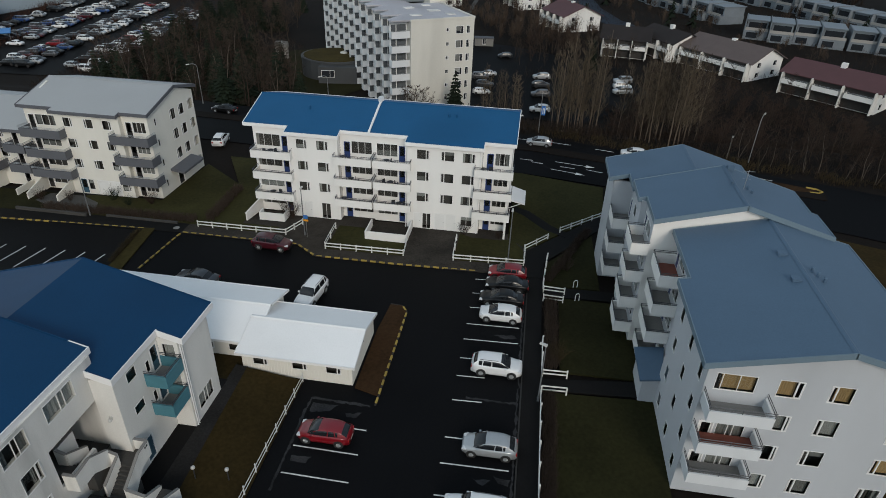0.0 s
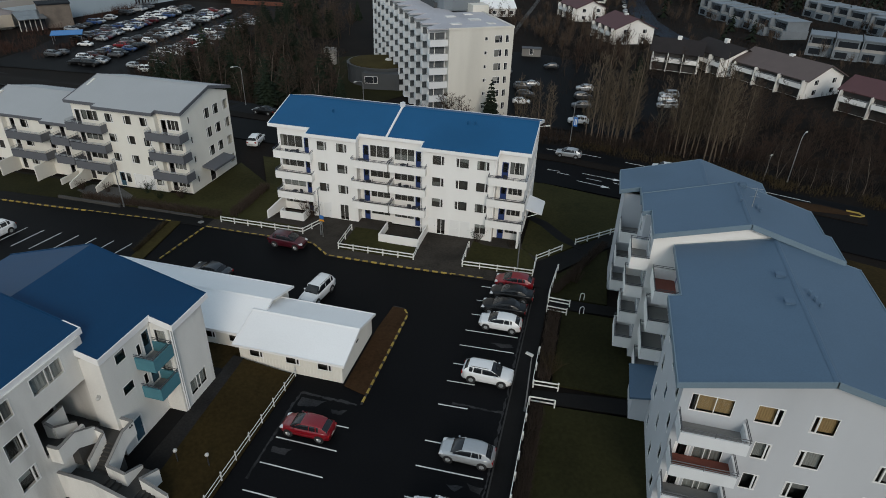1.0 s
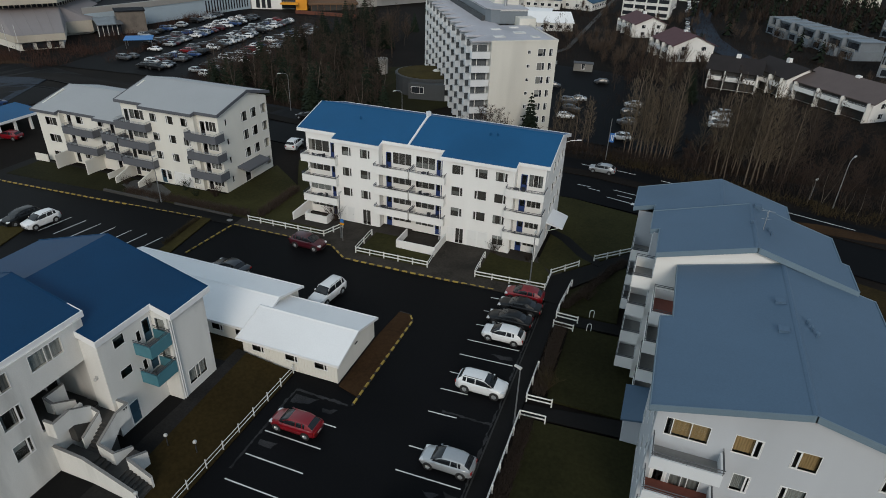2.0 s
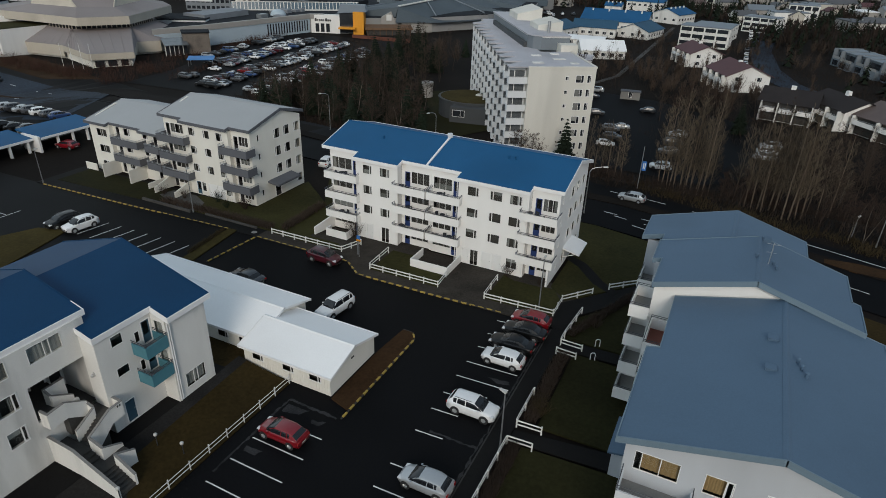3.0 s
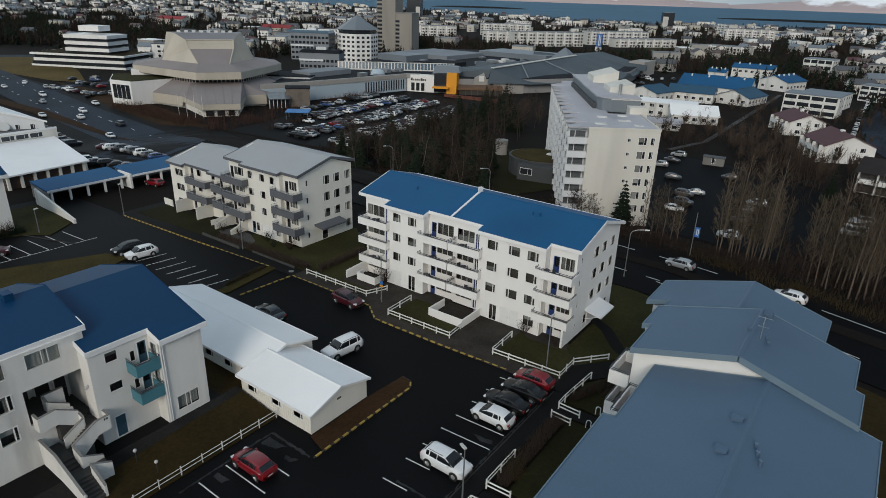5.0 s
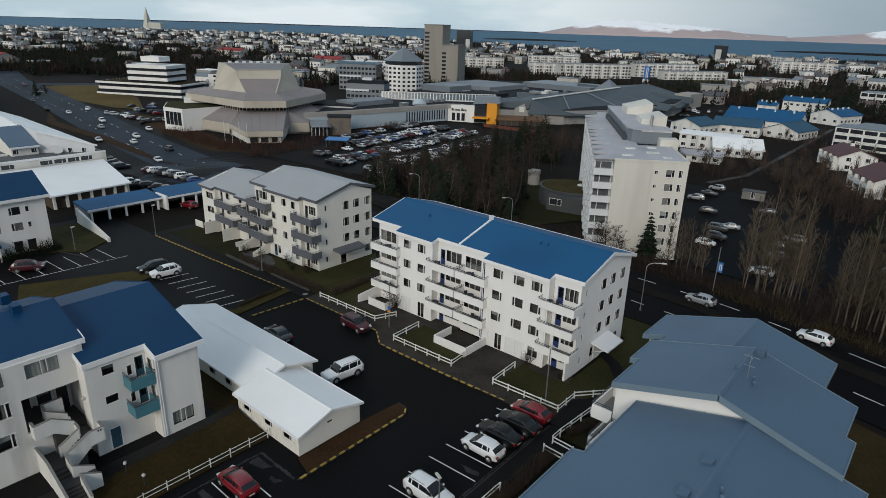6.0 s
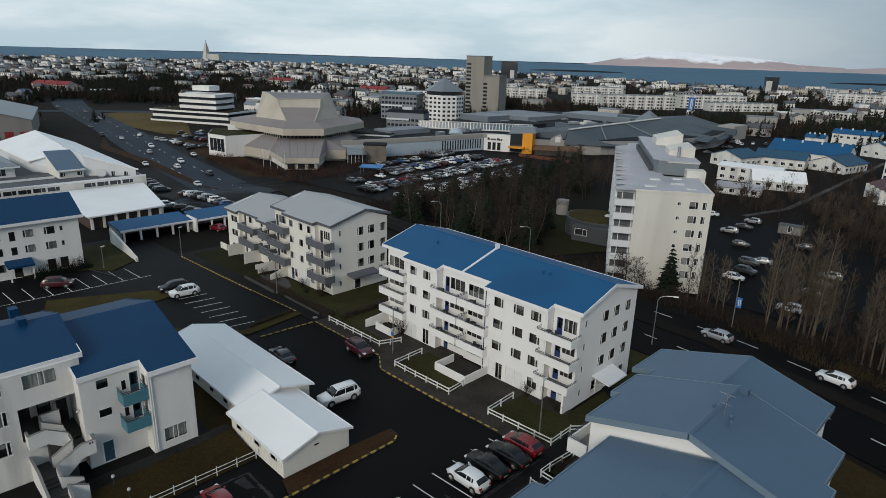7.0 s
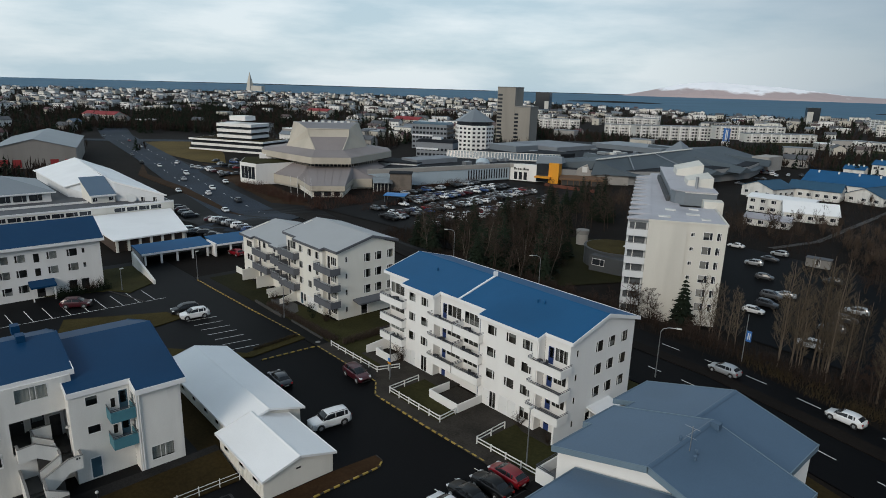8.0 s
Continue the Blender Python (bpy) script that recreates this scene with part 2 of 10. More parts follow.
M["fence_white"] = material("fence_white", (0.72, 0.72, 0.70), 0.65, 0.1, 1.0, 12, stain=0.2)
M["tyre"] = material("tyre", (0.018, 0.018, 0.019), 0.8, 0.1, 3.0, 20)
M["rim"] = material("rim", (0.45, 0.46, 0.47), 0.35, 0.08, 3.0, 20, metal=0.8)
M["car_glass"] = material("car_glass", (0.012, 0.014, 0.017), 0.08, 0.1, 2.0, 20, spec=0.5)
M["lamp_clear"] = material("lamp_clear", (0.62, 0.64, 0.66), 0.15, 0.05, 3.0, 20)
M["lamp_red"] = material("lamp_red", (0.32, 0.02, 0.02), 0.2, 0.05, 3.0, 20)
M["plate"] = material("plate", (0.66, 0.66, 0.64), 0.5, 0.03, 3.0, 20)
M["black_trim"] = material("black_trim", (0.022, 0.022, 0.023), 0.6, 0.1, 3.0, 20)
M["orange"] = material("orange", (0.72, 0.30, 0.012), 0.5, 0.05, 0.3, 8)
M["sign_blue"] = material("sign_blue", (0.03, 0.14, 0.42), 0.5, 0.05, 1.0, 10)
M["red_board"] = material("red_board", (0.24, 0.018, 0.020), 0.7, 0.1, 0.4, 8)
M["rust_fence"] = material("rust_fence", (0.12, 0.038, 0.022), 0.8, 0.15, 0.3, 8)
M["timber_dark"] = material("timber_dark", (0.055, 0.035, 0.026), 0.8, 0.2, 0.5, 8)
M["timber"] = material("timber", (0.13, 0.072, 0.038), 0.8, 0.2, 0.5, 8, streak=True)
M["lamp_globe"] = material("lamp_globe", (0.5, 0.5, 0.48), 0.3, 0.04, 2.0, 20)
M["facade_dark"] = material("facade_dark", (0.04, 0.037, 0.035), 0.5, 0.3, 0.5, 4)
M["plastic_dark"] = material("plastic_dark", (0.03, 0.032, 0.035), 0.5, 0.1, 2.0, 15)
M["tile_red"] = material("tile_red", (0.20, 0.06, 0.04), 0.7, 0.15, 1.5, 10)
M["glaze_grey"] = material("glaze_grey", (0.10, 0.11, 0.12), 0.2, 0.3, 0.5, 3.0, spec=0.6)
M["window_band"] = material("window_band", (0.022, 0.026, 0.032), 0.12, 0.2, 0.3, 2.0, spec=0.7)
PAINT = {}
for pname, pcol in dict(white=(0.74, 0.75, 0.76), silver=(0.40, 0.42, 0.44), grey=(0.10, 0.105, 0.115), black=(0.007, 0.0075, 0.0085), red=(0.19, 0.004, 0.010),
                        maroon=(0.055, 0.007, 0.013), blue=(0.022, 0.055, 0.16), graphite=(0.045, 0.05, 0.058), sand=(0.30, 0.25, 0.18)).items():
    pm = material("paint_" + pname, pcol, 0.28, 0.05, 0.8, 6, metal=0.35 if pname in ("silver", "grey", "graphite") else 0.0, spec=0.3 if pname == "black" else 0.6)
    pm.node_tree.nodes["Principled BSDF"].inputs["Coat Weight"].default_value = 0.12 if pname == "black" else 0.35
    pm.node_tree.nodes["Principled BSDF"].inputs["Coat Roughness"].default_value = 0.08
    PAINT[pname] = pm

# ---- building blocks ----
class Shape:
    """Vertices and faces of one mesh."""

    def __init__(self):
        self.v, self.f = [], []

    def poly(self, pts):
        k = len(self.v)
        self.v += [tuple(p) for p in pts]
        self.f.append(tuple(range(k, k + len(pts))))
        return self

    def hexa(self, p):
        """Eight corners: four below, four above, both anticlockwise from above."""
        k = len(self.v)
        self.v += [tuple(q) for q in p]
        self.f += [(k + 3, k + 2, k + 1, k), (k + 4, k + 5, k + 6, k + 7)]
        self.f += [(k + i, k + (i + 1) % 4, k + 4 + (i + 1) % 4, k + 4 + i) for i in range(4)]
        return self

    def box(self, x0, y0, z0, x1, y1, z1):
        return self.hexa([(x0, y0, z0), (x1, y0, z0), (x1, y1, z0), (x0, y1, z0), (x0, y0, z1), (x1, y0, z1), (x1, y1, z1), (x0, y1, z1)])

    def prism(self, pts, z0, z1):
        """An upright prism over an anticlockwise outline; z0 and z1 may be lists."""
        n, k = len(pts), len(self.v)
        a = z0 if isinstance(z0, (list, tuple)) else [z0] * n
        b = z1 if isinstance(z1, (list, tuple)) else [z1] * n
        self.v += [(p[0], p[1], a[i]) for i, p in enumerate(pts)] + [(p[0], p[1], b[i]) for i, p in enumerate(pts)]
        self.f += [tuple(range(k + n - 1, k - 1, -1)), tuple(range(k + n, k + 2 * n))]
        self.f += [(k + i, k + (i + 1) % n, k + n + (i + 1) % n, k + n + i) for i in range(n)]
        return self

    def tube(self, a, b, r0, r1=None, n=6, cap=True):
        r1 = r0 if r1 is None else r1
        a, b = Vector(a), Vector(b)
        d = (b - a).normalized()
        x = d.cross(Vector((0, 0, 1)) if abs(d.z) < 0.95 else Vector((1, 0, 0))).normalized()
        y = d.cross(x)
        k = len(self.v)
        for c, r in ((a, r0), (b, r1)):
            for i in range(n):
                t = 2 * math.pi * i / n
                self.v.append(tuple(c + x * (r * math.cos(t)) - y * (r * math.sin(t))))
        self.f += [(k + i, k + (i + 1) % n, k + n + (i + 1) % n, k + n + i) for i in range(n)]
        if cap:
            self.f += [tuple(range(k + n - 1, k - 1, -1)), tuple(range(k + n, k + 2 * n))]
        return self

    def ball(self, c, r, n=8, m=5, squash=1.0):
        k = len(self.v)
        for j in range(m + 1):
            a = math.pi * j / m
            for i in range(n):
                b = 2 * math.pi * i / n
                self.v.append((c[0] + r * math.sin(a) * math.cos(b), c[1] + r * math.sin(a) * math.sin(b), c[2] - r * squash * math.cos(a)))
        for j in range(m):
            for i in range(n):
                self.f.append((k + j * n + i, k + j * n + (i + 1) % n, k + (j + 1) * n + (i + 1) % n, k + (j + 1) * n + i))
        return self

    def lattice(self, us, zs, holes, y0, y1):
        """A plate in the x-z plane, from y0 to y1, with the cells in holes left open; one connected piece."""
        k, nu, nz = len(self.v), len(us), len(zs)
        for y in (y0, y1):
            self.v += [(u, y, z) for z in zs for u in us]
        at = lambda i, j, s: k + s * nu * nz + j * nu + i
        for i in range(nu - 1):
            for j in range(nz - 1):
                if (i, j) in holes:
                    continue
                self.f += [(at(i, j, 0), at(i + 1, j, 0), at(i + 1, j + 1, 0), at(i, j + 1, 0)), (at(i + 1, j, 1), at(i, j, 1), at(i, j + 1, 1), at(i + 1, j + 1, 1))]
                for (a, b), (p, q), (r, s) in (((i - 1, j), (i, j + 1), (i, j)), ((i + 1, j), (i + 1, j), (i + 1, j + 1)), ((i, j - 1), (i, j), (i + 1, j)), ((i, j + 1), (i + 1, j + 1), (i, j + 1))):
                    if (a, b) in holes or not (0 <= a < nu - 1 and 0 <= b < nz - 1):
                        self.f.append((at(p, q, 0), at(p, q, 1), at(r, s, 1), at(r, s, 0)))
        return self

    def mesh(self, name, mat, smooth=False):
        me = bpy.data.meshes.new(name)
        me.from_pydata(self.v, [], self.f)
        me.materials.append(mat)
        if smooth:
            for p in me.polygons:
                p.use_smooth = True
        me.update()
        return me


def thing(name, x, y, z, rz, label, category, group="", kind=""):
    ob = new(name)
    ob.empty_display_size = 0.2
    ob.matrix_basis = pose(x, y, z, 0, 0, rz)
    return tagged(ob, label, category, group, kind)


def part(name, shape, mat, parent, label="", m=None, smooth=False, kind=""):
    me = shape if isinstance(shape, bpy.types.Mesh) else shape.mesh(name, mat, smooth)
    ob = new(name, me)
    ob.parent = parent
    if m is not None:
        ob.matrix_basis = m
    if label:
        ob["label"] = label
    if kind:
        ob["kind"] = kind
    return ob


def solid(name, shape, mat, label, category, kind="", group="", m=None, smooth=False):
    ob = new(name, shape if isinstance(shape, bpy.types.Mesh) else shape.mesh(name, mat, smooth))
    if m is not None:
        ob.matrix_basis = m
    return tagged(ob, label, category, group, kind)


CACHE = {}


def window_meshes(w, h, style):
    """Frame, panes and blind of a window w by h; outward is -y, the origin is its lower left corner on the wall's face."""
    key = (round(w, 2), round(h, 2), style)
    if key in CACHE:
        return CACHE[key]
    f, e = 0.04, 0.05
    cuts = {"right": [w * 0.72], "left": [w * 0.28], "mid": [w * 0.5], "three": [w * 0.40, w * 0.60], "plain": [], "wide": [w * 0.33, w * 0.66], "top": [], "trio": [w * 0.16, w * 0.58], "pair": [w * 0.47, w * 0.64]}[style]
    us = [0.002, f]
    for c in cuts:
        us += [c - e / 2, c + e / 2]
    us += [w - f, w - 0.002]
    fr = Shape().lattice(us, [-0.03, f, h - f, h - 0.002], {(2 * i + 1, 1) for i in range(len(cuts) + 1)}, -0.02, 0.03)
    pane = Shape().poly([(f * 0.5, 0.01, f * 0.5), (w - f * 0.5, 0.01, f * 0.5), (w - f * 0.5, 0.01, h - f * 0.5), (f * 0.5, 0.01, h - f * 0.5)])
    edges = [f] + [c for c in cuts] + [w - f]
    sash = Shape()
    if style in ("right", "left"):
        a, b = (edges[1], edges[2]) if style == "right" else (edges[0], edges[1])
        a, b = a + 0.03, b - 0.03
        sash.lattice([a - 0.01, a + 0.04, b - 0.04, b + 0.01], [f - 0.01, f + 0.04, h - f - 0.04, h - f + 0.01], {(1, 1)}, -0.03, 0.02)
    blind, net = Shape(), Shape()
    lo, hi = f, w - f
    if style == "right":
        hi = edges[1]
    if style in ("left", "trio"):
        lo = edges[1]
    def pleats(sh, u0, u1, k):
        n0 = len(sh.v)
        for i in range(k + 1):
            u, d = u0 + (u1 - u0) * i / k, 0.20 + 0.035 * (i % 2)
            sh.v += [(u, d, 0.04), (u, d, h), (u, d + 0.01, 0.04), (u, d + 0.01, h)]
        for i in range(k):
            q = n0 + 4 * i
            sh.f += [(q, q + 4, q + 5, q + 1), (q + 6, q + 2, q + 3, q + 7)]

    pleats(blind, lo, hi, 14)
    pleats(net, lo, lo + (hi - lo) * 0.24, 4)
    pleats(net, hi - (hi - lo) * 0.24, hi, 4)
    half = Shape().box(lo, 0.20, h * 0.55, hi, 0.215, h)
    low_ = Shape().box(lo, 0.18, 0.04, hi, 0.195, h * 0.42)
    CACHE[key] = (fr.mesh("window_frame", M["window_frame"]), pane.mesh("pane", M["glass"]), sash.mesh("casement", M["window_frame"]) if sash.v else None,
                  {c: {"drawn": blind, "side": net, "half": half, "low": low_}[s].mesh("curtain", M[mt]) for c, (s, mt) in
                   {"a": ("side", "curtain"), "b": ("half", "curtain"), "h": ("low", "curtain"), "c": ("drawn", "curtain"), "t": ("drawn", "curtain_tan")}.items()})
    return CACHE[key]


WIN_RNG = random.Random(5)


def add_window(parent, m, w, h, style, blind=None):
    fr, pane, sash, blinds = window_meshes(w, h, style)
    win = part("window", fr, None, parent, m=m)
    p = part("pane", pane, None, win)
    p.visible_shadow = False
    if sash:
        part("casement", sash, None, win)
    b = blind if blind is not None else WIN_RNG.choice(["a", "b", "", "", "h", "a", "", "h"])
    if b:
        part("curtain", blinds[b], None, win)
    return win


def door_meshes(w, h, mat_name, glazed):
    key = ("door", round(w, 2), round(h, 2), mat_name, glazed)
    if key not in CACHE:
        fr = Shape().box(-0.05, -0.02, 0, 0.05, 0.14, h).box(w - 0.05, -0.02, 0, w + 0.05, 0.14, h).box(0.05, -0.02, h - 0.06, w - 0.05, 0.14, h + 0.04)
        lf = Shape()
        if glazed:
            lf.box(0.05, 0.05, 0.02, 0.17, 0.11, h - 0.06).box(w - 0.17, 0.05, 0.02, w - 0.05, 0.11, h - 0.06)
            lf.box(0.17, 0.05, 0.02, w - 0.17, 0.11, 0.75).box(0.17, 0.05, h - 0.2, w - 0.17, 0.11, h - 0.06)
        else:
            lf.box(0.05, 0.05, 0.02, w - 0.05, 0.11, h - 0.06)
            lf.box(0.16, 0.035, 0.2, w - 0.16, 0.05, h * 0.45).box(0.16, 0.035, h * 0.52, w - 0.16, 0.05, h - 0.22)
        gp = Shape().poly([(0.17, 0.07, 0.75), (w - 0.17, 0.07, 0.75), (w - 0.17, 0.07, h - 0.2), (0.17, 0.07, h - 0.2)])
        hd = Shape().box(w - 0.16, 0.0, 1.0, w - 0.12, 0.05, 1.04).box(w - 0.22, -0.01, 1.0, w - 0.12, 0.01, 1.03)
        CACHE[key] = (fr.mesh("door_frame", M["window_frame"]), lf.mesh("door", M[mat_name]), gp.mesh("pane", M["glass_dark"]), hd.mesh("handle", M["steel"]))
    return CACHE[key]


def add_door(parent, m, w, h, mat_name, glazed):
    fr, lf, gp, hd = door_meshes(w, h, mat_name, glazed)
    d = part("door", lf, None, parent, m=m)
    part("door_frame", fr, None, d)
    if glazed:
        part("pane", gp, None, d)
    part("handle", hd, None, d)
    return d


def wall(parent, name, p0, p1, z0, z1, mat, openings=(), thick=0.25, gable=None, label=""):
    """A wall from p0 to p1 (outside on the right hand), with openings cut through it.
    openings: (u, z, w, h, kind, extra). gable: (u, z) of a peak above z1, or a list of such points from p1's side back to p0's."""
    p0, p1 = Vector((*p0, 0)), Vector((*p1, 0))
    length = (p1 - p0).length
    ux = (p1 - p0).normalized()
    m = Matrix.Translation((p0.x, p0.y, 0)) @ Matrix.Rotation(math.atan2(ux.y, ux.x), 4, "Z")
    us = sorted({0.0, round(length, 4)} | {round(v, 4) for o in openings for v in (o[0], o[0] + o[2])})
    zs = sorted({round(z0, 4), round(z1, 4)} | {round(v, 4) for o in openings for v in (o[1], o[1] + o[3])})
    us = [u for u in us if 0 <= u <= length + 1e-4]
    zs = [z for z in zs if z0 - 1e-4 <= z <= z1 + 1e-4]

    def free(a, b):
        for o in openings:
            if o[0] - 1e-3 < a < o[0] + o[2] and o[1] - 1e-3 < b < o[1] + o[3]:
                return True
        return False

    us[0], us[-1] = us[0] + 0.004, us[-1] - 0.004
    s = Shape()
    # a thin outer leaf round windows, with a full pier at each end
    full_t = thick
    if openings and all(o[4] != "hole" for o in openings):
        thick = 0.08
        if min(o[0] for o in openings) > 0.2 and length - max(o[0] + o[2] for o in openings) > 0.2:
            s.box(us[0], thick, z0, 0.2, full_t, z1).box(length - 0.2, thick, z0, us[-1], full_t, z1)
    nu, nz = len(us) - 1, len(zs) - 1
    full = [[not free((us[i] + us[i + 1]) / 2, (zs[j] + zs[j + 1]) / 2) for j in range(nz)] for i in range(nu)]
    for i in range(nu):
        for j in range(nz):
            if not full[i][j]:
                continue
            a, b, c, d = us[i], us[i + 1], zs[j], zs[j + 1]
            s.poly([(a, 0, c), (b, 0, c), (b, 0, d), (a, 0, d)])
            s.poly([(b, thick, c), (a, thick, c), (a, thick, d), (b, thick, d)])
            if i == 0 or not full[i - 1][j]:
                s.poly([(a, thick, c), (a, 0, c), (a, 0, d), (a, thick, d)])
            if i == nu - 1 or not full[i + 1][j]:
                s.poly([(b, 0, c), (b, thick, c), (b, thick, d), (b, 0, d)])
            if j == 0 or not full[i][j - 1]:
                s.poly([(a, thick, c), (b, thick, c), (b, 0, c), (a, 0, c)])
            if j == nz - 1 or not full[i][j + 1]:
                s.poly([(a, 0, d), (b, 0, d), (b, thick, d), (a, thick, d)])
    if gable:
        pts = [(0.004, z1), (length - 0.004, z1)] + [(min(length - 0.004, max(0.004, u)), z) for u, z in gable]
        k, n = len(s.v), len(pts)
        s.v += [(u, 0, z) for u, z in pts] + [(u, full_t, z) for u, z in pts]
        s.f += [tuple(range(k, k + n)), tuple(range(k + 2 * n - 1, k + n - 1, -1))]
        s.f += [(k + (i + 1) % n, k + i, k + n + i, k + n + (i + 1) % n) for i in range(1, n)]
    ob = part(name, s, mat, parent, label, m=m)
    # dark boards added behind the windows to imitate dim interiors
    if any(o[4] != "hole" for o in openings) and length > 1.6:
        holes = [o for o in openings if o[4] == "hole"]
        h0, h1 = (min(o[0] for o in holes), max(o[0] + o[2] for o in holes)) if holes else (length, length)
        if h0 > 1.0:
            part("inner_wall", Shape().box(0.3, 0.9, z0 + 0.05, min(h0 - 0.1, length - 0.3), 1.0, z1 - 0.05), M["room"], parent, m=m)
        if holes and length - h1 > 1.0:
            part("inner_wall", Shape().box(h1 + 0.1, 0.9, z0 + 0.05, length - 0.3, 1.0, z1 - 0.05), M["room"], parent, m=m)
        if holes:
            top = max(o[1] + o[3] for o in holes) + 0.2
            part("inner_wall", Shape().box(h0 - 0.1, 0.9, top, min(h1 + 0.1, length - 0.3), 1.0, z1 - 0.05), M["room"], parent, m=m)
    for o in openings:
        u, z, w, h, kind = o[:5]
        extra = o[5] if len(o) > 5 else None
        mm = m @ Matrix.Translation((u, 0, z))
        if kind.startswith("door"):
            add_door(parent, mm, w, h, kind[5:].split("*")[0], kind.endswith("*g"))
        elif kind != "hole":
            add_window(parent, mm, w, h, kind, extra)
    return ob


def balcony(parent, m, w, depth, z0, par_h, mat, rail_mat, rail_h=0.32, floor_t=0.18, sides=True, floor_mat=None):
    """A slab with solid parapets and a pipe rail on top; the origin is at its left end on the wall, outward is -y."""
    t = 0.12
    s = Shape().box(0, -depth, z0, w, 0, z0 + floor_t)
    s.box(0, -depth, z0 + floor_t, w, -depth + t, z0 + par_h)
    if sides:
        s.box(0, -depth + t, z0 + floor_t, t, 0, z0 + par_h).box(w - t, -depth + t, z0 + floor_t, w, 0, z0 + par_h)
    b = part("balcony", s, mat, parent, m=m)
    for k in (0.5 * rail_h, rail_h):
        zz = z0 + par_h + k
        part("rail", Shape().tube((-0.05, -depth + 0.03, zz), (w + 0.05, -depth + 0.03, zz), 0.028, n=5), rail_mat, b)
        if sides:
            part("side_rail", Shape().tube((0.02, -depth + 0.03, zz), (0.02, 0, zz), 0.028, n=5), rail_mat, b)
            part("side_rail", Shape().tube((w - 0.02, -depth + 0.03, zz), (w - 0.02, 0, zz), 0.028, n=5), rail_mat, b)
    nn = max(2, int(w / 1.4) + 1)
    for i in range(nn):
        x = 0.04 + (w - 0.08) * i / (nn - 1)
        part("rail_post", Shape().tube((x, -depth + 0.03, z0 + par_h), (x, -depth + 0.03, z0 + par_h + rail_h), 0.022, n=4), rail_mat, b)
    if floor_mat:
        part("decking", Shape().box(t, -depth + t, z0 + floor_t, w - t, 0, z0 + floor_t + 0.02), floor_mat, b)
    return b


def slope_slab(parent, name, quad, mat, thick=0.22, label=""):
    """A roof slab: its upper face is quad, anticlockwise from above."""
    lo = [(p[0], p[1], p[2] - thick) for p in quad]
    return part(name, Shape().hexa(lo + list(quad)), mat, parent, label)


def fascia(parent, pts, h, out, mat, name="fascia", drop=0.0):
    """Boards along a line of points on a roof's edge, standing proud on the right-hand side."""
    s = Shape()
    for a, b in zip(pts[:-1], pts[1:]):
        a, b = Vector(a), Vector(b)
        d = Vector((b.x - a.x, b.y - a.y, 0)).normalized()
        n = Vector((d.y, -d.x, 0)) * out
        e = d * out * 0.98
        a, b = a - e * 0, b + e
        up = Vector((0, 0, 0.05 - drop))
        dn = Vector((0, 0, 0.05 - drop - h))
        s.hexa([a + n + dn, b + n + dn, b + dn, a + dn, a + n + up, b + n + up, b + up, a + up])
    return part(name, s, mat, parent)

# ---- ground ----
def smooth(t):
    t = min(1.0, max(0.0, t))
    return t * t * (3 - 2 * t)


def land(x, y):
    """Height of the land: level round the houses, lower beyond the road, then far off up to the horizon."""
    r = max((y - 106) / 18, (math.hypot(x + 10, y - 60) - 112) / 50)
    d = math.hypot(x, y)
    z = -5.5 * smooth(r)
    if d > 600:
        z += min(1.0, (d - 600) / 1600) * 5.5
    if d > 2200:
        z += (d - 2200) / 2600 * 18.2
    return z


def spaced(lo, hi, near0, near1, step, grow):
    out, v, s = [], near0, step
    while v <= near1:
        out.append(v)
        v += step
    while v < hi:
        s *= grow
        out.append(v)
        v += s
    out.append(hi)
    v, s = near0 - step, step
    while v > lo:
        out.insert(0, v)
        s *= grow
        v -= s
    out.insert(0, lo)
    return out


gx, gy = spaced(-4800, 4800, -220, 120, 9, 1.22), spaced(-900, 4800, -10, 330, 9, 1.22)
g_shape = Shape()
for yy in gy:
    for xx in gx:
        g_shape.v.append((xx, yy, land(xx, yy) - 0.14))
for j in range(len(gy) - 1):
    for i in range(len(gx) - 1):
        a = j * len(gx) + i
        g_shape.f.append((a, a + 1, a + len(gx) + 1, a + len(gx)))
solid("ground", g_shape, M["earth"], "dark damp earth and withered winter ground", "ground", kind="structure", smooth=True)


def sheet(name, pts, z, mat, label, category, thick=0.12, kind="structure"):
    return solid(name, Shape().prism(pts, z - thick, z), mat, label, category, kind=kind)


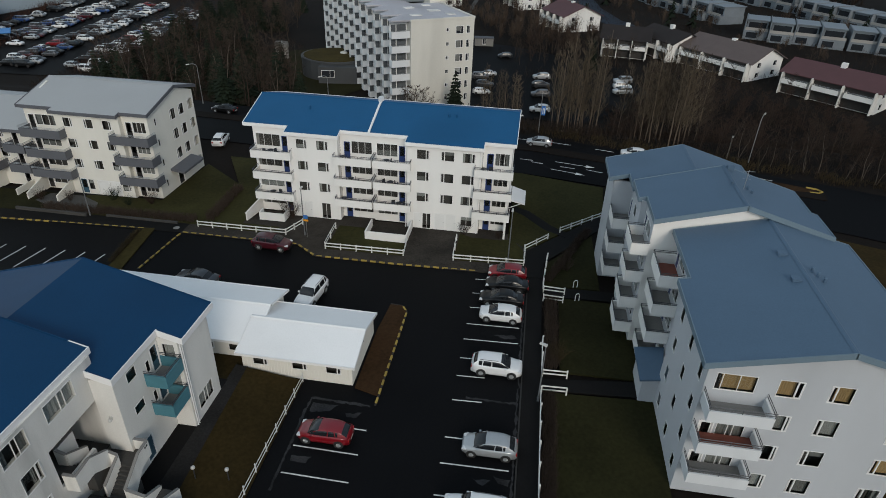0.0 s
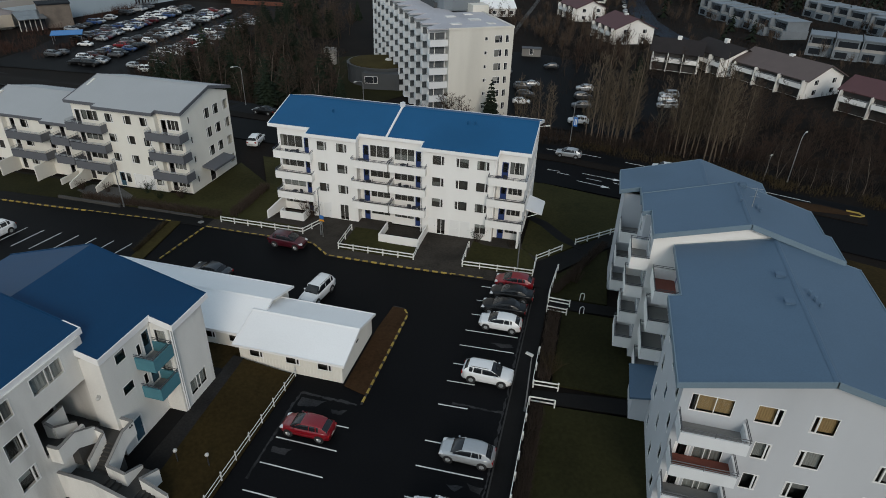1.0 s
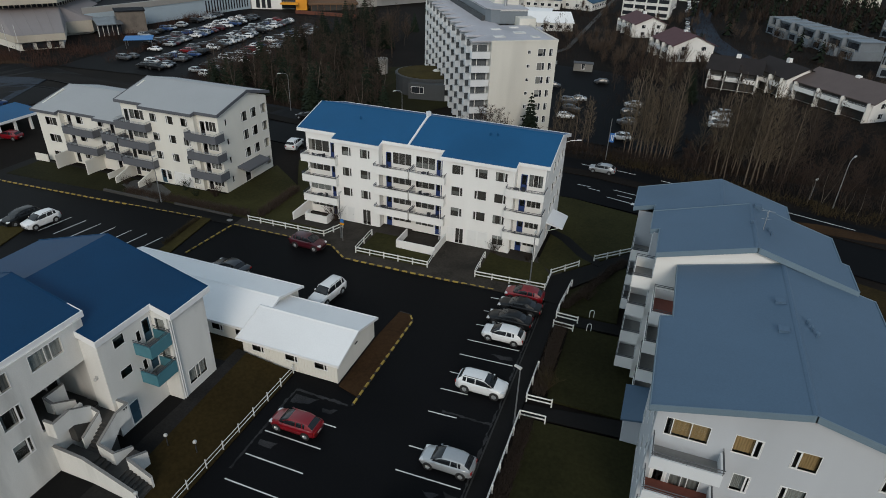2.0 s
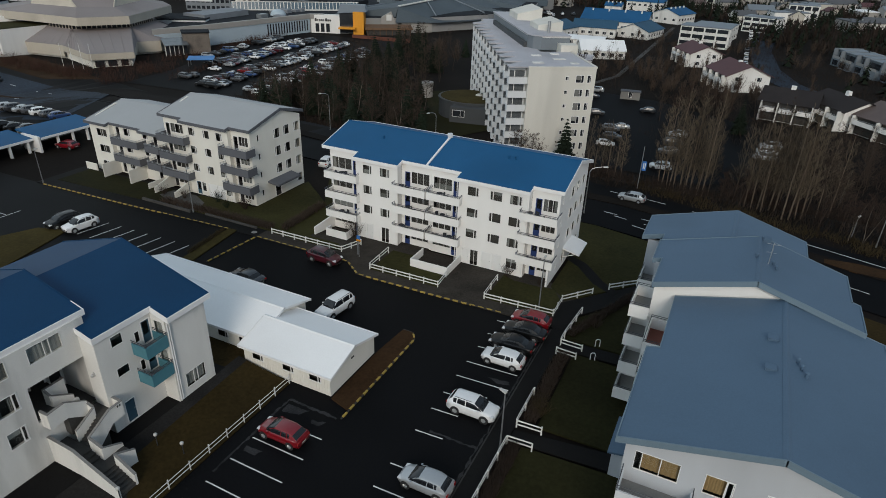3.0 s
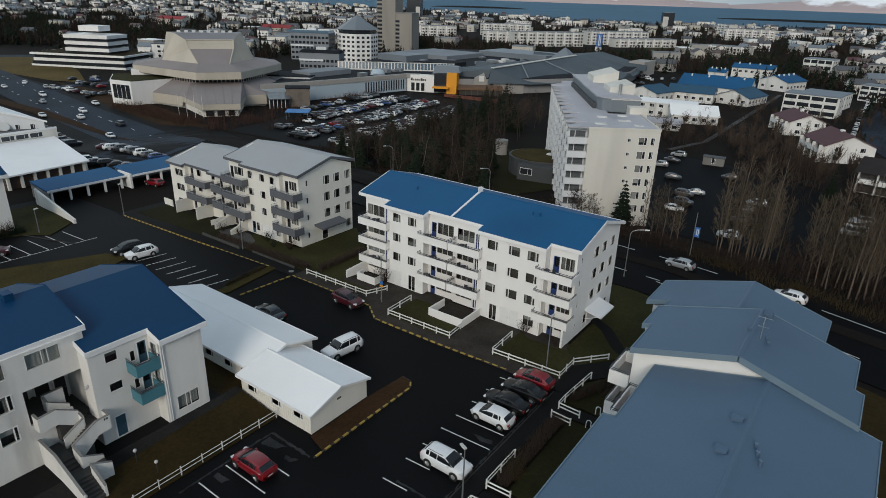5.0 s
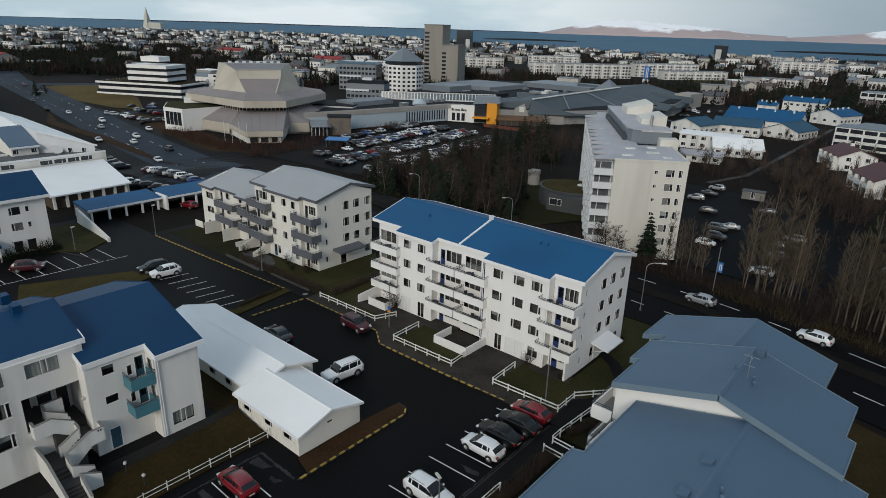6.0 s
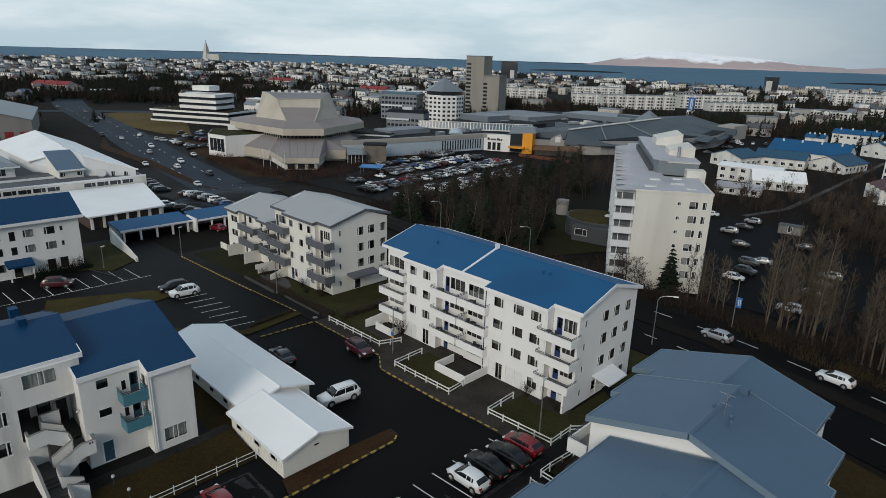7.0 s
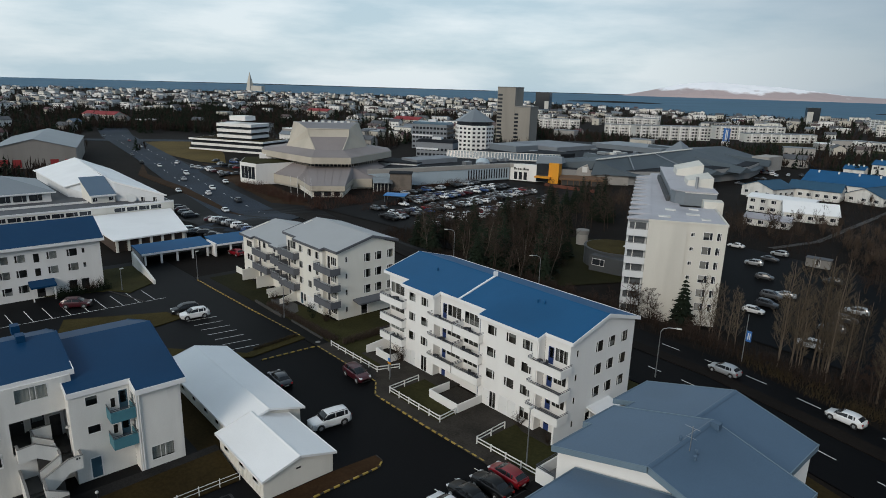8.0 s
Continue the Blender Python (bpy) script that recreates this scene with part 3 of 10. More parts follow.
def strip(name, line, widths, lift, mat, label, category, step=6.0, thick=0.25):
    """A road along a line, laid on the land; widths: left and right of the line at each point."""
    pts = []
    for (a, wa), (b, wb) in zip(zip(line[:-1], widths[:-1]), zip(line[1:], widths[1:])):
        n = max(1, int(math.dist(a, b) / step))
        for k in range(n):
            t = k / n
            pts.append((a[0] + (b[0] - a[0]) * t, a[1] + (b[1] - a[1]) * t, wa[0] + (wb[0] - wa[0]) * t, wa[1] + (wb[1] - wa[1]) * t))
    pts.append((*line[-1], *widths[-1]))
    s = Shape()
    for i, (x, y, wl_, wr_) in enumerate(pts):
        p, q = pts[max(0, i - 1)], pts[min(len(pts) - 1, i + 1)]
        d = Vector((q[0] - p[0], q[1] - p[1])).normalized()
        n = Vector((-d.y, d.x))
        lx, ly, rx, ry = x + n.x * wl_, y + n.y * wl_, x - n.x * wr_, y - n.y * wr_
        zl, zr = land(lx, ly) + lift, land(rx, ry) + lift
        s.v += [(lx, ly, zl), (rx, ry, zr), (lx, ly, zl - thick), (rx, ry, zr - thick)]
    for i in range(len(pts) - 1):
        k = 4 * i
        s.f += [(k, k + 1, k + 5, k + 4), (k, k + 4, k + 6, k + 2), (k + 1, k + 3, k + 7, k + 5)]
    return solid(name, s, mat, label, category, kind="structure")


sheet("parking_lot", [(-100, -60), (3.6, -60), (3.6, 58.2), (-3.5, 58.2), (-22.0, 57.8), (-24.6, 59.9), (-39.3, 59.8), (-100, 57.5)], 0.0, M["asphalt"], "dark wet asphalt car park", "parking lot")
sheet("pavement", [(3.6, 58.2), (3.6, 64.2), (0.3, 67.4), (-33, 67.4), (-39.3, 67.3), (-39.3, 59.8), (-24.6, 59.9), (-22.0, 57.8), (-3.5, 58.2)], 0.10, M["paving"], "damp dark paved walk along the flats", "pavement")
sheet("footpath", [(-39.3, 59.8), (-39.3, 67.3), (-46, 67.2), (-82, 66.6), (-82, 58.0)], 0.10, M["path_dark"], "dark damp walk along the grey-roofed flats", "path")
sheet("footpath", [(2.35, -20), (3.9, -20), (3.9, 58.2), (2.35, 58.2)], 0.08, M["path_dark"], "dark footpath beside the parking bays", "path")
sheet("footpath", [(1.8, 58.2), (3.9, 58.2), (4.0, 61.6), (12.6, 73.2), (11.6, 75.2), (1.8, 63.6)], 0.11, M["path_dark"], "dark diagonal footpath behind the white fence", "path")
sheet("footpath", [(4.0, 54.9), (13.0, 55.2), (13.0, 56.9), (4.0, 56.6)], 0.12, M["path_dark"], "dark path to the entrance of the flats", "path")
sheet("footpath", [(4.0, 40.6), (13.2, 41.2), (13.2, 43.2), (4.0, 42.0)], 0.12, M["path_dark"], "dark path to the entrance of the flats", "path")
for pts, mt, lab in (
        ([(-21.3, 59.6), (-12.2, 59.8), (-12.3, 62.5), (-17.2, 62.7), (-17.2, 66.2), (-21.3, 66.2)], "grass_green", "small front lawn inside a white rail fence"),
        ([(-6.3, 60.1), (1.6, 60.4), (1.6, 63.7), (0.2, 66.0), (-4.8, 65.6), (-6.3, 66.3)], "grass_green", "small front lawn by the corner of the flats"),
        ([(-38, 61.7), (-33.2, 61.7), (-33.2, 83.0), (-43.8, 83.0), (-38.4, 74.0)], "grass_green", "damp lawn between the two blocks of flats"),
        ([(-33.2, 61.7), (-27.6, 61.9), (-28.4, 63.4), (-33.2, 63.4)], "grass_green", "narrow lawn behind the white fence"),
        ([(-58, 61.6), (-38, 62.0), (-38.4, 74), (-45.7, 79.6), (-45.9, 67.2), (-56, 66.6)], "grass_green", "lawn in front of the grey-roofed flats"),
        ([(-0.4, 66.4), (2.0, 64.2), (11.6, 75.4), (12.2, 83.8), (0.5, 86.4), (-33.2, 86.8), (-33.2, 81.0), (-0.4, 80.8)], "grass_green", "winter lawn running to the road behind the flats"),
        ([(-80, 60.2), (-58.1, 61.3), (-56.3, 66.3), (-80, 66.0)], "grass_dark", "dark damp planted strip before the grey-roofed flats"),
        ([(4.1, 57.0), (10.0, 57.0), (9.8, 69.0), (4.3, 61.4)], "grass_dark", "lawn beside the blue-grey roofed flats"),
        ([(5.6, 43.2), (13.2, 43.3), (13.2, 54.7), (5.6, 54.7)], "grass_dark", "lawn between two entrance paths"),
        ([(5.2, 10), (13.4, 10), (13.4, 40.9), (5.2, 40.4)], "grass_dark", "withered lawn beside the gable"),
        ([(25.0, 20), (60, 20), (48, 72), (12.6, 84), (12.2, 76), (24, 66)], "grass", "withered grass slope east of the flats"),
        ([(-58.5, 36), (-43.0, 50.9), (-41.4, 51.0), (-42.5, 49.0), (-43.5, 30), (-60, 30), (-72, 34), (-66, 47.6), (-62, 48.9)], "grass_yellow", "rough yellowed grass island"),
        ([(-43.1, 51.0), (-41.5, 51.0), (-42.8, 60.0), (-44.2, 59.9)], "grass_yellow", "narrow yellowed grass strip between two car parks"),
        ([(-83.0, 43.5), (-79.8, 46.0), (-83.3, 51.0), (-97.0, 51.0), (-97.0, 30.0), (-86.3, 33.0)], "grass_green", "lawn beside a white block of flats")):
    sheet("lawn", pts, 0.14, M[mt], lab, "lawn", thick=0.2)
sheet("pavement", [(-61.6, 63.8), (-55.8, 61.7), (-52.2, 61.9), (-53.4, 64.7), (-56.5, 66.2), (-61.0, 66.0)], 0.155, M["paving_pale"], "grey paved patio before the grey-roofed flats", "pavement", thick=0.1)
sheet("verge", [(-11.75, 38.0), (-9.6, 37.4), (-9.6, 49.4), (-10.2, 50.3), (-11.4, 50.3), (-11.75, 46.2)], 0.12, M["bed_brown"], "brown grass bed edged with a yellow painted kerb", "verge", thick=0.2)
lw = Shape()
lw.prism([(-20.7, 24.9), (-16.3, 20), (-16.3, 38.0), (-21.3, 38.0)], -0.3, [0.73, 0.12, 0.12, 0.80])
fw = Shape().prism([(-22.3, 8), (-16.4, 8), (-16.4, 20.2), (-20.65, 24.95), (-21.25, 38.1), (-22.3, 38.1)], -0.3, [0.9, 0.06, 0.06, 0.68, 0.76, 0.9])
solid("footpath", fw, M["path_worn"], "dark damp strip of ground beside the flats", "path", kind="structure")
solid("lawn", lw, M["grass"], "sloping brown lawn below the three-storey flats", "lawn", kind="structure")
sheet("lawn", [(-41.4, 36.25), (-22.35, 36.25), (-22.35, 38.15), (-21.85, 38.15), (-21.85, 39.55), (-41.4, 39.55)], 0.5, M["grass"], "narrow brown lawn between the weathered flats and the low hall", "lawn", thick=0.6)
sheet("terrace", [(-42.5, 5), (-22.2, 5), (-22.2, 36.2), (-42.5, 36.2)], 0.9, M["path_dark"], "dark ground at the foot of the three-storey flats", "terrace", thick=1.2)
strip("road", [(-330, 128), (-150, 118), (-100, 108), (-56, 98.5), (-20, 96.5), (2, 95.3), (14, 92.6), (46, 84), (80, 72), (160, 40)],
      [(9, 9), (9, 9), (9, 9), (8, 9), (8, 9), (8, 8.6), (7.5, 8), (8, 8), (8, 8), (8, 8)], 0.03, M["asphalt_old"], "wet asphalt road behind the flats", "road")
strip("verge", [(-80, 103.4), (-56, 100), (-20, 98.2), (2, 97.2), (14, 94.6), (44, 87.6)], [(1.2, 1.2)] * 6, 0.13, M["earth"], "brown earth median of the road", "verge", thick=0.2)
strip("road", [(-560, 165), (-480, 148), (-330, 128), (-227, 112), (-160, 104), (-128, 96), (-118, 78)], [(12, 11), (11, 10), (10, 9.5), (10, 9), (10, 9), (9, 9), (8, 8)], 0.06, M["asphalt_wet"], "wide wet road with many lanes", "road")
strip("verge", [(29.5, 90.6), (33, 90.3), (39, 90.0), (43.2, 89.4)], [(0.6, 0.6), (1.5, 1.4), (1.3, 1.2), (0.4, 0.4)], 0.16, M["bed_brown"], "brown grass traffic island with a yellow nose", "verge", thick=0.2)
strip("kerb", [(42.2, 90.6), (43.6, 90.2), (44.1, 89.4), (43.4, 88.8), (42.2, 88.9)], [(0.12, 0.12)] * 5, 0.2, M["kerb_yellow"], "yellow painted nose of a traffic island", "kerb", step=0.6, thick=0.2)
sheet("footpath", [(-1.2, 74.6), (1.2, 72.8), (3.9, 69.5), (6.6, 67.9), (7.1, 68.9), (4.8, 70.7), (2.0, 74.1), (-0.6, 75.6)], 0.148, M["path_dark"], "trodden dark path across the lawn", "path", thick=0.1)

# ---- the white flats with the blue roof ----
def roof_sections(parent, secs, ridge_y, ridge_z, slope, back_y, mat, trim, thick=0.24, fh=0.42, over_w=0.0):
    """A gable roof whose front eave steps: secs are (x0, x1, front y), from west to east; the ridge runs along x."""
    def zf_(y):
        return ridge_z - slope * (ridge_y - y)
    for k, (x0, x1, fy) in enumerate(secs):
        slope_slab(parent, "roof", [(x0, fy, zf_(fy)), (x1, fy, zf_(fy)), (x1, ridge_y, ridge_z), (x0, ridge_y, ridge_z)], mat, thick)
    x0, x1 = secs[0][0], secs[-1][1]
    bz = ridge_z - slope * (back_y - ridge_y)
    slope_slab(parent, "roof", [(x0, ridge_y, ridge_z), (x1, ridge_y, ridge_z), (x1, back_y, bz), (x0, back_y, bz)], mat, thick)
    line = []
    for a, b, fy in secs:
        line += [(a, fy, zf_(fy)), (b, fy, zf_(fy))]
    for a, b in zip(line[:-1], line[1:]):
        fascia(parent, [a, b], fh, 0.07, trim)
    fascia(parent, [line[-1], (x1, ridge_y, ridge_z)], fh, 0.07, trim)
    fascia(parent, [(x1, ridge_y, ridge_z), (x1, back_y, bz)], fh, 0.07, trim)
    fascia(parent, [(x1, back_y, bz), (x0, back_y, bz)], fh, 0.07, trim)
    fascia(parent, [(x0, back_y, bz), (x0, ridge_y, ridge_z)], fh, 0.07, trim)
    fascia(parent, [(x0, ridge_y, ridge_z), line[0]], fh, 0.07, trim)
    part("ridge_cap", Shape().hexa([(x0, ridge_y - 0.18, ridge_z - 0.02), (x1, ridge_y - 0.18, ridge_z - 0.02), (x1, ridge_y + 0.18, ridge_z - 0.02), (x0, ridge_y + 0.18, ridge_z - 0.02),
                                    (x0, ridge_y - 0.05, ridge_z + 0.05), (x1, ridge_y - 0.05, ridge_z + 0.05), (x1, ridge_y + 0.05, ridge_z + 0.05), (x0, ridge_y + 0.05, ridge_z + 0.05)]), mat, parent)


def turn(x, y, rz):
    return pose(x, y, 0, 0, 0, rz)


FLOORS = (8.15, 5.40, 2.65)
flats = thing("apartment_building", -32.4, 66.8, 0, 0, "white four-storey block of flats with a blue metal roof", "apartment building")
AW, AD = 31.55, 13.4
WH = M["render_white"]
rows3 = (9.28, 6.52, 3.76)
sec1 = [(u - 4.7, z, w, 1.2, "right") for z in rows3 for u, w in ((5.78, 1.36), (8.3, 1.45))]
sec1 += [(0.35, 0.12, 1.0, 2.1, "door_door_white"), (1.5, 0.12, 1.0, 2.1, "door_door_white"), (3.75, 0.12, 1.15, 2.15, "mid", "")]
wall(flats, "wall", (4.7, 0), (10.9, 0), 0, 11.05, WH, sec1)
sec2 = [(u - 19.3, z, w, 1.2, st) for z in rows3 for u, w, st in ((20.5, 1.5, "right"), (23.36, 1.57, "left"), (25.88, 1.52, "right"))]
sec2 += [(0.85, 0.12, 0.95, 2.1, "door_door_white"), (1.95, 0.12, 1.05, 2.1, "mid", ""), (3.5, 0.12, 1.25, 2.2, "door_door_white"), (4.85, 0.12, 1.25, 2.2, "door_door_white"), (6.7, 0.95, 1.4, 1.3, "mid", "b")]
wall(flats, "wall", (19.3, 0), (28.2, 0), 0, 11.05, WH, sec2)
BAYS = ((0.0, 4.7, "R"), (10.9, 15.1, "L"), (15.1, 19.3, "R"), (28.2, 31.55, "L"))
for x0, x1, side in BAYS:
    w = x1 - x0
    ops = []
    for z in (8.2, 5.45, 2.7, 0.1):
        dw, dh = 0.86, 2.1
        top = z > 8
        wz, wh = (z + 0.62, 1.55) if top else (z + 0.75, 1.5)
        if z < 1:
            wz, wh = z + 0.9, 1.2
        ww = w - dw - 0.8
        if side == "L":
            ops += [(0.42, z, dw, dh, "door_door_navy*g"), (0.42 + dw + 0.12, wz, ww, wh, "wide")]
        else:
            ops += [(w - 0.35 - dw, z, dw, dh, "door_door_navy*g"), (w - 0.35 - dw - 0.12 - ww, wz, ww, wh, "wide")]
    wall(flats, "wall", (x0, 1.1), (x1, 1.1), 0, 11.35, WH, ops)
    for z in FLOORS:
        bx0, bx1 = {0.0: (0.2, 5.2), 10.9: (10.5, 15.12), 15.1: (15.3, 19.85), 28.2: (27.4, 31.9)}[x0]
        balcony(flats, turn(bx0, 1.1, 0), bx1 - bx0, 1.9, z - 0.25, 0.95, WH, M["rail_navy"], floor_mat=M["concrete_dark"])
wall(flats, "wall", (4.72, 1.1), (4.72, 0.25), 0, 11.05, WH)
wall(flats, "wall", (10.88, 0.25), (10.88, 1.1), 0, 11.05, WH)
wall(flats, "wall", (19.32, 1.1), (19.32, 0.25), 0, 11.05, WH)
wall(flats, "wall", (28.18, 0.25), (28.18, 1.1), 0, 11.05, WH)
gw = [(y - 67.9, z, 1.5, 1.35, "left") for z in (9.05, 6.3, 3.5) for y in (72.5, 74.85, 77.4)] + [(77.4 - 67.9, 0.75, 1.4, 1.15, "left")]
gw += [(69.0 - 67.9, z, 0.42, 0.85, "plain") for z in (9.5, 6.7, 3.95, 1.1)] + [(71.6 - 67.9, 0.05, 1.1, 2.1, "door_door_white*g")]
wall(flats, "wall", (AW, 1.1), (AW, AD), 0, 11.2, WH, gw, gable=[(AD - 1.1, 11.45), (6.2, 13.1), (0, 11.45)])
wall(flats, "wall", (AW, AD), (0, AD), 0, 11.3, WH, [(2 + 3.1 * k, z, 1.4, 1.2, "right") for k in range(10) for z in (9.0, 6.2, 3.5, 0.8)])
wall(flats, "wall", (0, AD), (0, 1.1), 0, 11.2, WH, gable=[(AD - 1.1, 11.45), (6.2, 13.1), (0, 11.45)])
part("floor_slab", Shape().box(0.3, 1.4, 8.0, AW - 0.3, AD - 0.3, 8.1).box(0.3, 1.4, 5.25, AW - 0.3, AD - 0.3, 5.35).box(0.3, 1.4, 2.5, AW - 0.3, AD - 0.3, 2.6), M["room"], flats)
part("fin_wall", Shape().box(AW - 0.22, -0.8, 0, AW + 0.02, 1.1, 2.4), WH, flats)
cn = Shape()
cn.hexa([(AW, 5.0, 2.55), (AW + 2.1, 5.2, 2.0), (AW + 2.1, 9.2, 2.0), (AW, 9.4, 2.55), (AW, 5.0, 2.72), (AW + 2.1, 5.2, 2.17), (AW + 2.1, 9.2, 2.17), (AW, 9.4, 2.72)])
cn.tube((AW, 5.4, 1.3), (AW + 1.7, 5.4, 2.1), 0.05).tube((AW, 9.0, 1.3), (AW + 1.7, 9.0, 2.1), 0.05)
part("canopy", cn, M["trim_white"], flats, "white sloping canopy over a side door")
roof_sections(flats, [(-1.0, 4.55, 0.85), (4.55, 11.05, -0.35), (11.05, 19.2, 0.85), (19.2, 28.3, -0.35), (28.3, 31.95, 0.85)], 7.3, 13.45, 0.279, 13.75, M["roof_blue"], M["trim_white"])
seam = Shape()
sx = 14.55
seam.hexa([(sx - 0.12, 0.8, 11.62), (sx + 0.12, 0.8, 11.62), (sx + 0.12, 7.3, 13.44), (sx - 0.12, 7.3, 13.44), (sx - 0.12, 0.8, 11.76), (sx + 0.12, 0.8, 11.76), (sx + 0.12, 7.3, 13.6), (sx - 0.12, 7.3, 13.6)])
part("roof_coping", seam, M["trim_white"], flats)
part("wall_end", Shape().prism([(sx - 0.32, 7.2), (sx + 0.05, 6.95), (sx + 0.32, 7.4), (sx - 0.05, 7.65)], 13.3, 14.05), M["render_grey"], flats, "white rendered end of the fire wall")
for vx, vy in ((6.2, 4.6), (23.5, 5.2), (24.4, 5.3)):
    zz = 13.45 - 0.279 * (7.3 - vy)
    part("roof_vent", Shape().tube((vx, vy, zz - 0.1), (vx, vy, zz + 0.35), 0.12, n=8).tube((vx, vy, zz + 0.35), (vx, vy, zz + 0.45), 0.2, 0.06, n=8), M["roof_blue"], flats)
for px0, px1, py0 in ((15.0, 20.1, -4.1), (0.9, 4.2, -2.0)):
    pw = Shape()
    pw.box(px0, py0, 0, px1, py0 + 0.15, 1.15).box(px0, py0 + 0.15, 0, px0 + 0.15, -0.8, 1.15).box(px1 - 0.15, py0 + 0.15, 0, px1, -0.1, 1.15)
    part("patio_wall", pw, WH, flats, "white patio wall")
part("patio_wall", Shape().hexa([(-0.6, -2.6, 0), (-0.45, -2.6, 0), (0.2, 1.1, 0), (0.05, 1.1, 0), (-0.6, -2.6, 1.2), (-0.45, -2.6, 1.2), (0.2, 1.1, 1.9), (0.05, 1.1, 1.9)]), WH, flats)
part("patio", Shape().box(10.9, -1.5, 0, 15.0, 1.1, 0.16), M["paving"], flats)
part("patio", Shape().box(28.2, -1.2, 0, 31.3, 1.1, 0.16), M["paving"], flats)
for x in (4.85, 19.15, 28.0):
    part("downpipe", Shape().tube((x, -0.06, 0.1), (x, -0.06, 11.0), 0.045, n=6), M["trim_white"], flats)

# ---- the white flats with the grey roof ----
CREAM = M["render_cream"]
grey = thing("apartment_building", -62.9, 67.2, 0, 0, "cream white flats with a pale grey roof and charcoal balconies", "apartment building")
GX = lambda x: x + 62.9
GL = 16.75
wall(grey, "wall", (GX(-58.3), 0), (GX(-49.6), 0), 0, 11.0, CREAM,
     [(x + 58.3, z, 1.25, 1.22, st) for z in rows3 for x, st in ((-57.2, "right"), (-54.42, "left"))] + [(-51.85 + 58.3, z, 1.2, 1.22, "right") for z in rows3]
     + [(1.2, 0.1, 0.95, 2.1, "door_door_teal*g"), (2.3, 0.7, 0.8, 1.45, "plain"), (3.6, 0.1, 1.6, 2.05, "door_door_white"), (5.3, 0.1, 1.6, 2.05, "door_door_white"), (7.1, 0.9, 1.2, 1.3, "right")])
for x0, x1, side in ((-62.9, -58.3, "R"), (-49.6, -46.15, "L")):
    w = x1 - x0
    ops = []
    for z in (8.2, 5.45, 2.7, 0.1):
        ops += [(0.35, z, 0.86, 2.1, "door_frame_dark*g"), (1.35, z + 0.75, w - 1.75, 1.4, "wide")]
    wall(grey, "wall", (GX(x0), 0.7), (GX(x1), 0.7), 0, 11.25, CREAM, ops)
    b0, b1 = {-62.9: (-62.75, -57.2), -49.6: (-50.5, -45.35)}[x0]
    for z in FLOORS:
        balcony(grey, turn(GX(b0), 0.7, 0), b1 - b0, 1.9, z - 0.25, 1.1, M["balcony_charcoal"], M["steel"], rail_h=0.3, floor_mat=M["concrete_dark"])
wall(grey, "wall", (GX(-58.3), 0.7), (GX(-58.3), 0.25), 0, 11.0, CREAM)
wall(grey, "wall", (GX(-49.6), 0.25), (GX(-49.6), 0.7), 0, 11.0, CREAM)
wall(grey, "wall", (GL, 0.7), (GL, 12.0), 0, 11.2, CREAM,
     [(y - 67.9, z, 1.4, 1.45, "left") for z in (9.0, 6.3, 3.6) for y in (72.85, 75.05, 77.5)] + [(77.5 - 67.9, 0.8, 1.3, 1.3, "left")]
     + [(69.3 - 67.9, z, 0.42, 0.95, "plain") for z in (9.5, 6.75, 4.0, 1.1)] + [(72.3 - 67.9, 0.05, 1.3, 2.0, "door_frame_dark*g")], gable=[(11.3, 11.45), (6.2, 13.1), (0, 11.4)])
wall(grey, "wall", (GL, 12.0), (0, 12.0), 0, 11.3, CREAM)
wall(grey, "wall", (0, 12.0), (0, 0.7), 0, 11.2, CREAM, gable=[(11.3, 11.45), (6.2, 13.1), (0, 11.4)])
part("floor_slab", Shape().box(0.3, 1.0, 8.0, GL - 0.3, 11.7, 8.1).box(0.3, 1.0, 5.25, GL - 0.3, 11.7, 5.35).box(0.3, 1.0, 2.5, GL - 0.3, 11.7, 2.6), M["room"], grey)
roof_sections(grey, [(-0.5, 4.4, 0.25), (4.4, 13.4, -0.5), (13.4, 17.1, 0.25)], 7.2, 13.35, 0.255, 12.45, M["roof_grey"], M["trim_charcoal"])
part("canopy", Shape().hexa([(GL, 3.5, 2.75), (GL + 1.9, 3.6, 2.45), (GL + 1.9, 8.9, 2.45), (GL, 9.0, 2.75), (GL, 3.5, 3.05), (GL + 1.9, 3.6, 2.75), (GL + 1.9, 8.9, 2.75), (GL, 9.0, 3.05)]), M["trim_charcoal"], grey, "charcoal canopy over a side door")
for xx in (4.4, 0.2):
    part("patio_wall", Shape().hexa([(xx, -3.3, 0), (xx + 0.16, -3.3, 0), (xx + 0.16, 0.7, 0), (xx, 0.7, 0), (xx, -3.3, 1.0), (xx + 0.16, -3.3, 1.0), (xx + 0.16, 0.7, 2.1), (xx, 0.7, 2.1)]), CREAM, grey, "white patio wall")
low = thing("apartment_building", -79.4, 67.2, 0, 0, "lower cream wing of the grey-roofed flats with charcoal balconies", "apartment building")
wall(low, "wall", (0, 0), (4.6, 0), 0, 8.1, CREAM, [(1.5, z, 2.3, 1.25, "three") for z in (5.95, 3.25, 0.5)])
ops = [(11.2 - 4.6, z, 1.2, 1.2, "right") for z in (6.75, 4.0)]
ops += [(0.6, z, 0.86, 2.1, "door_frame_dark*g") for z in (5.75, 3.0, 0.2)] + [(2.4, z + 0.85, 1.4, 1.2, "right") for z in (5.75, 3.0, 0.2)]
ops += [(8.9, z, 0.86, 2.1, "door_frame_dark*g") for z in (5.75, 3.0, 0.2)]
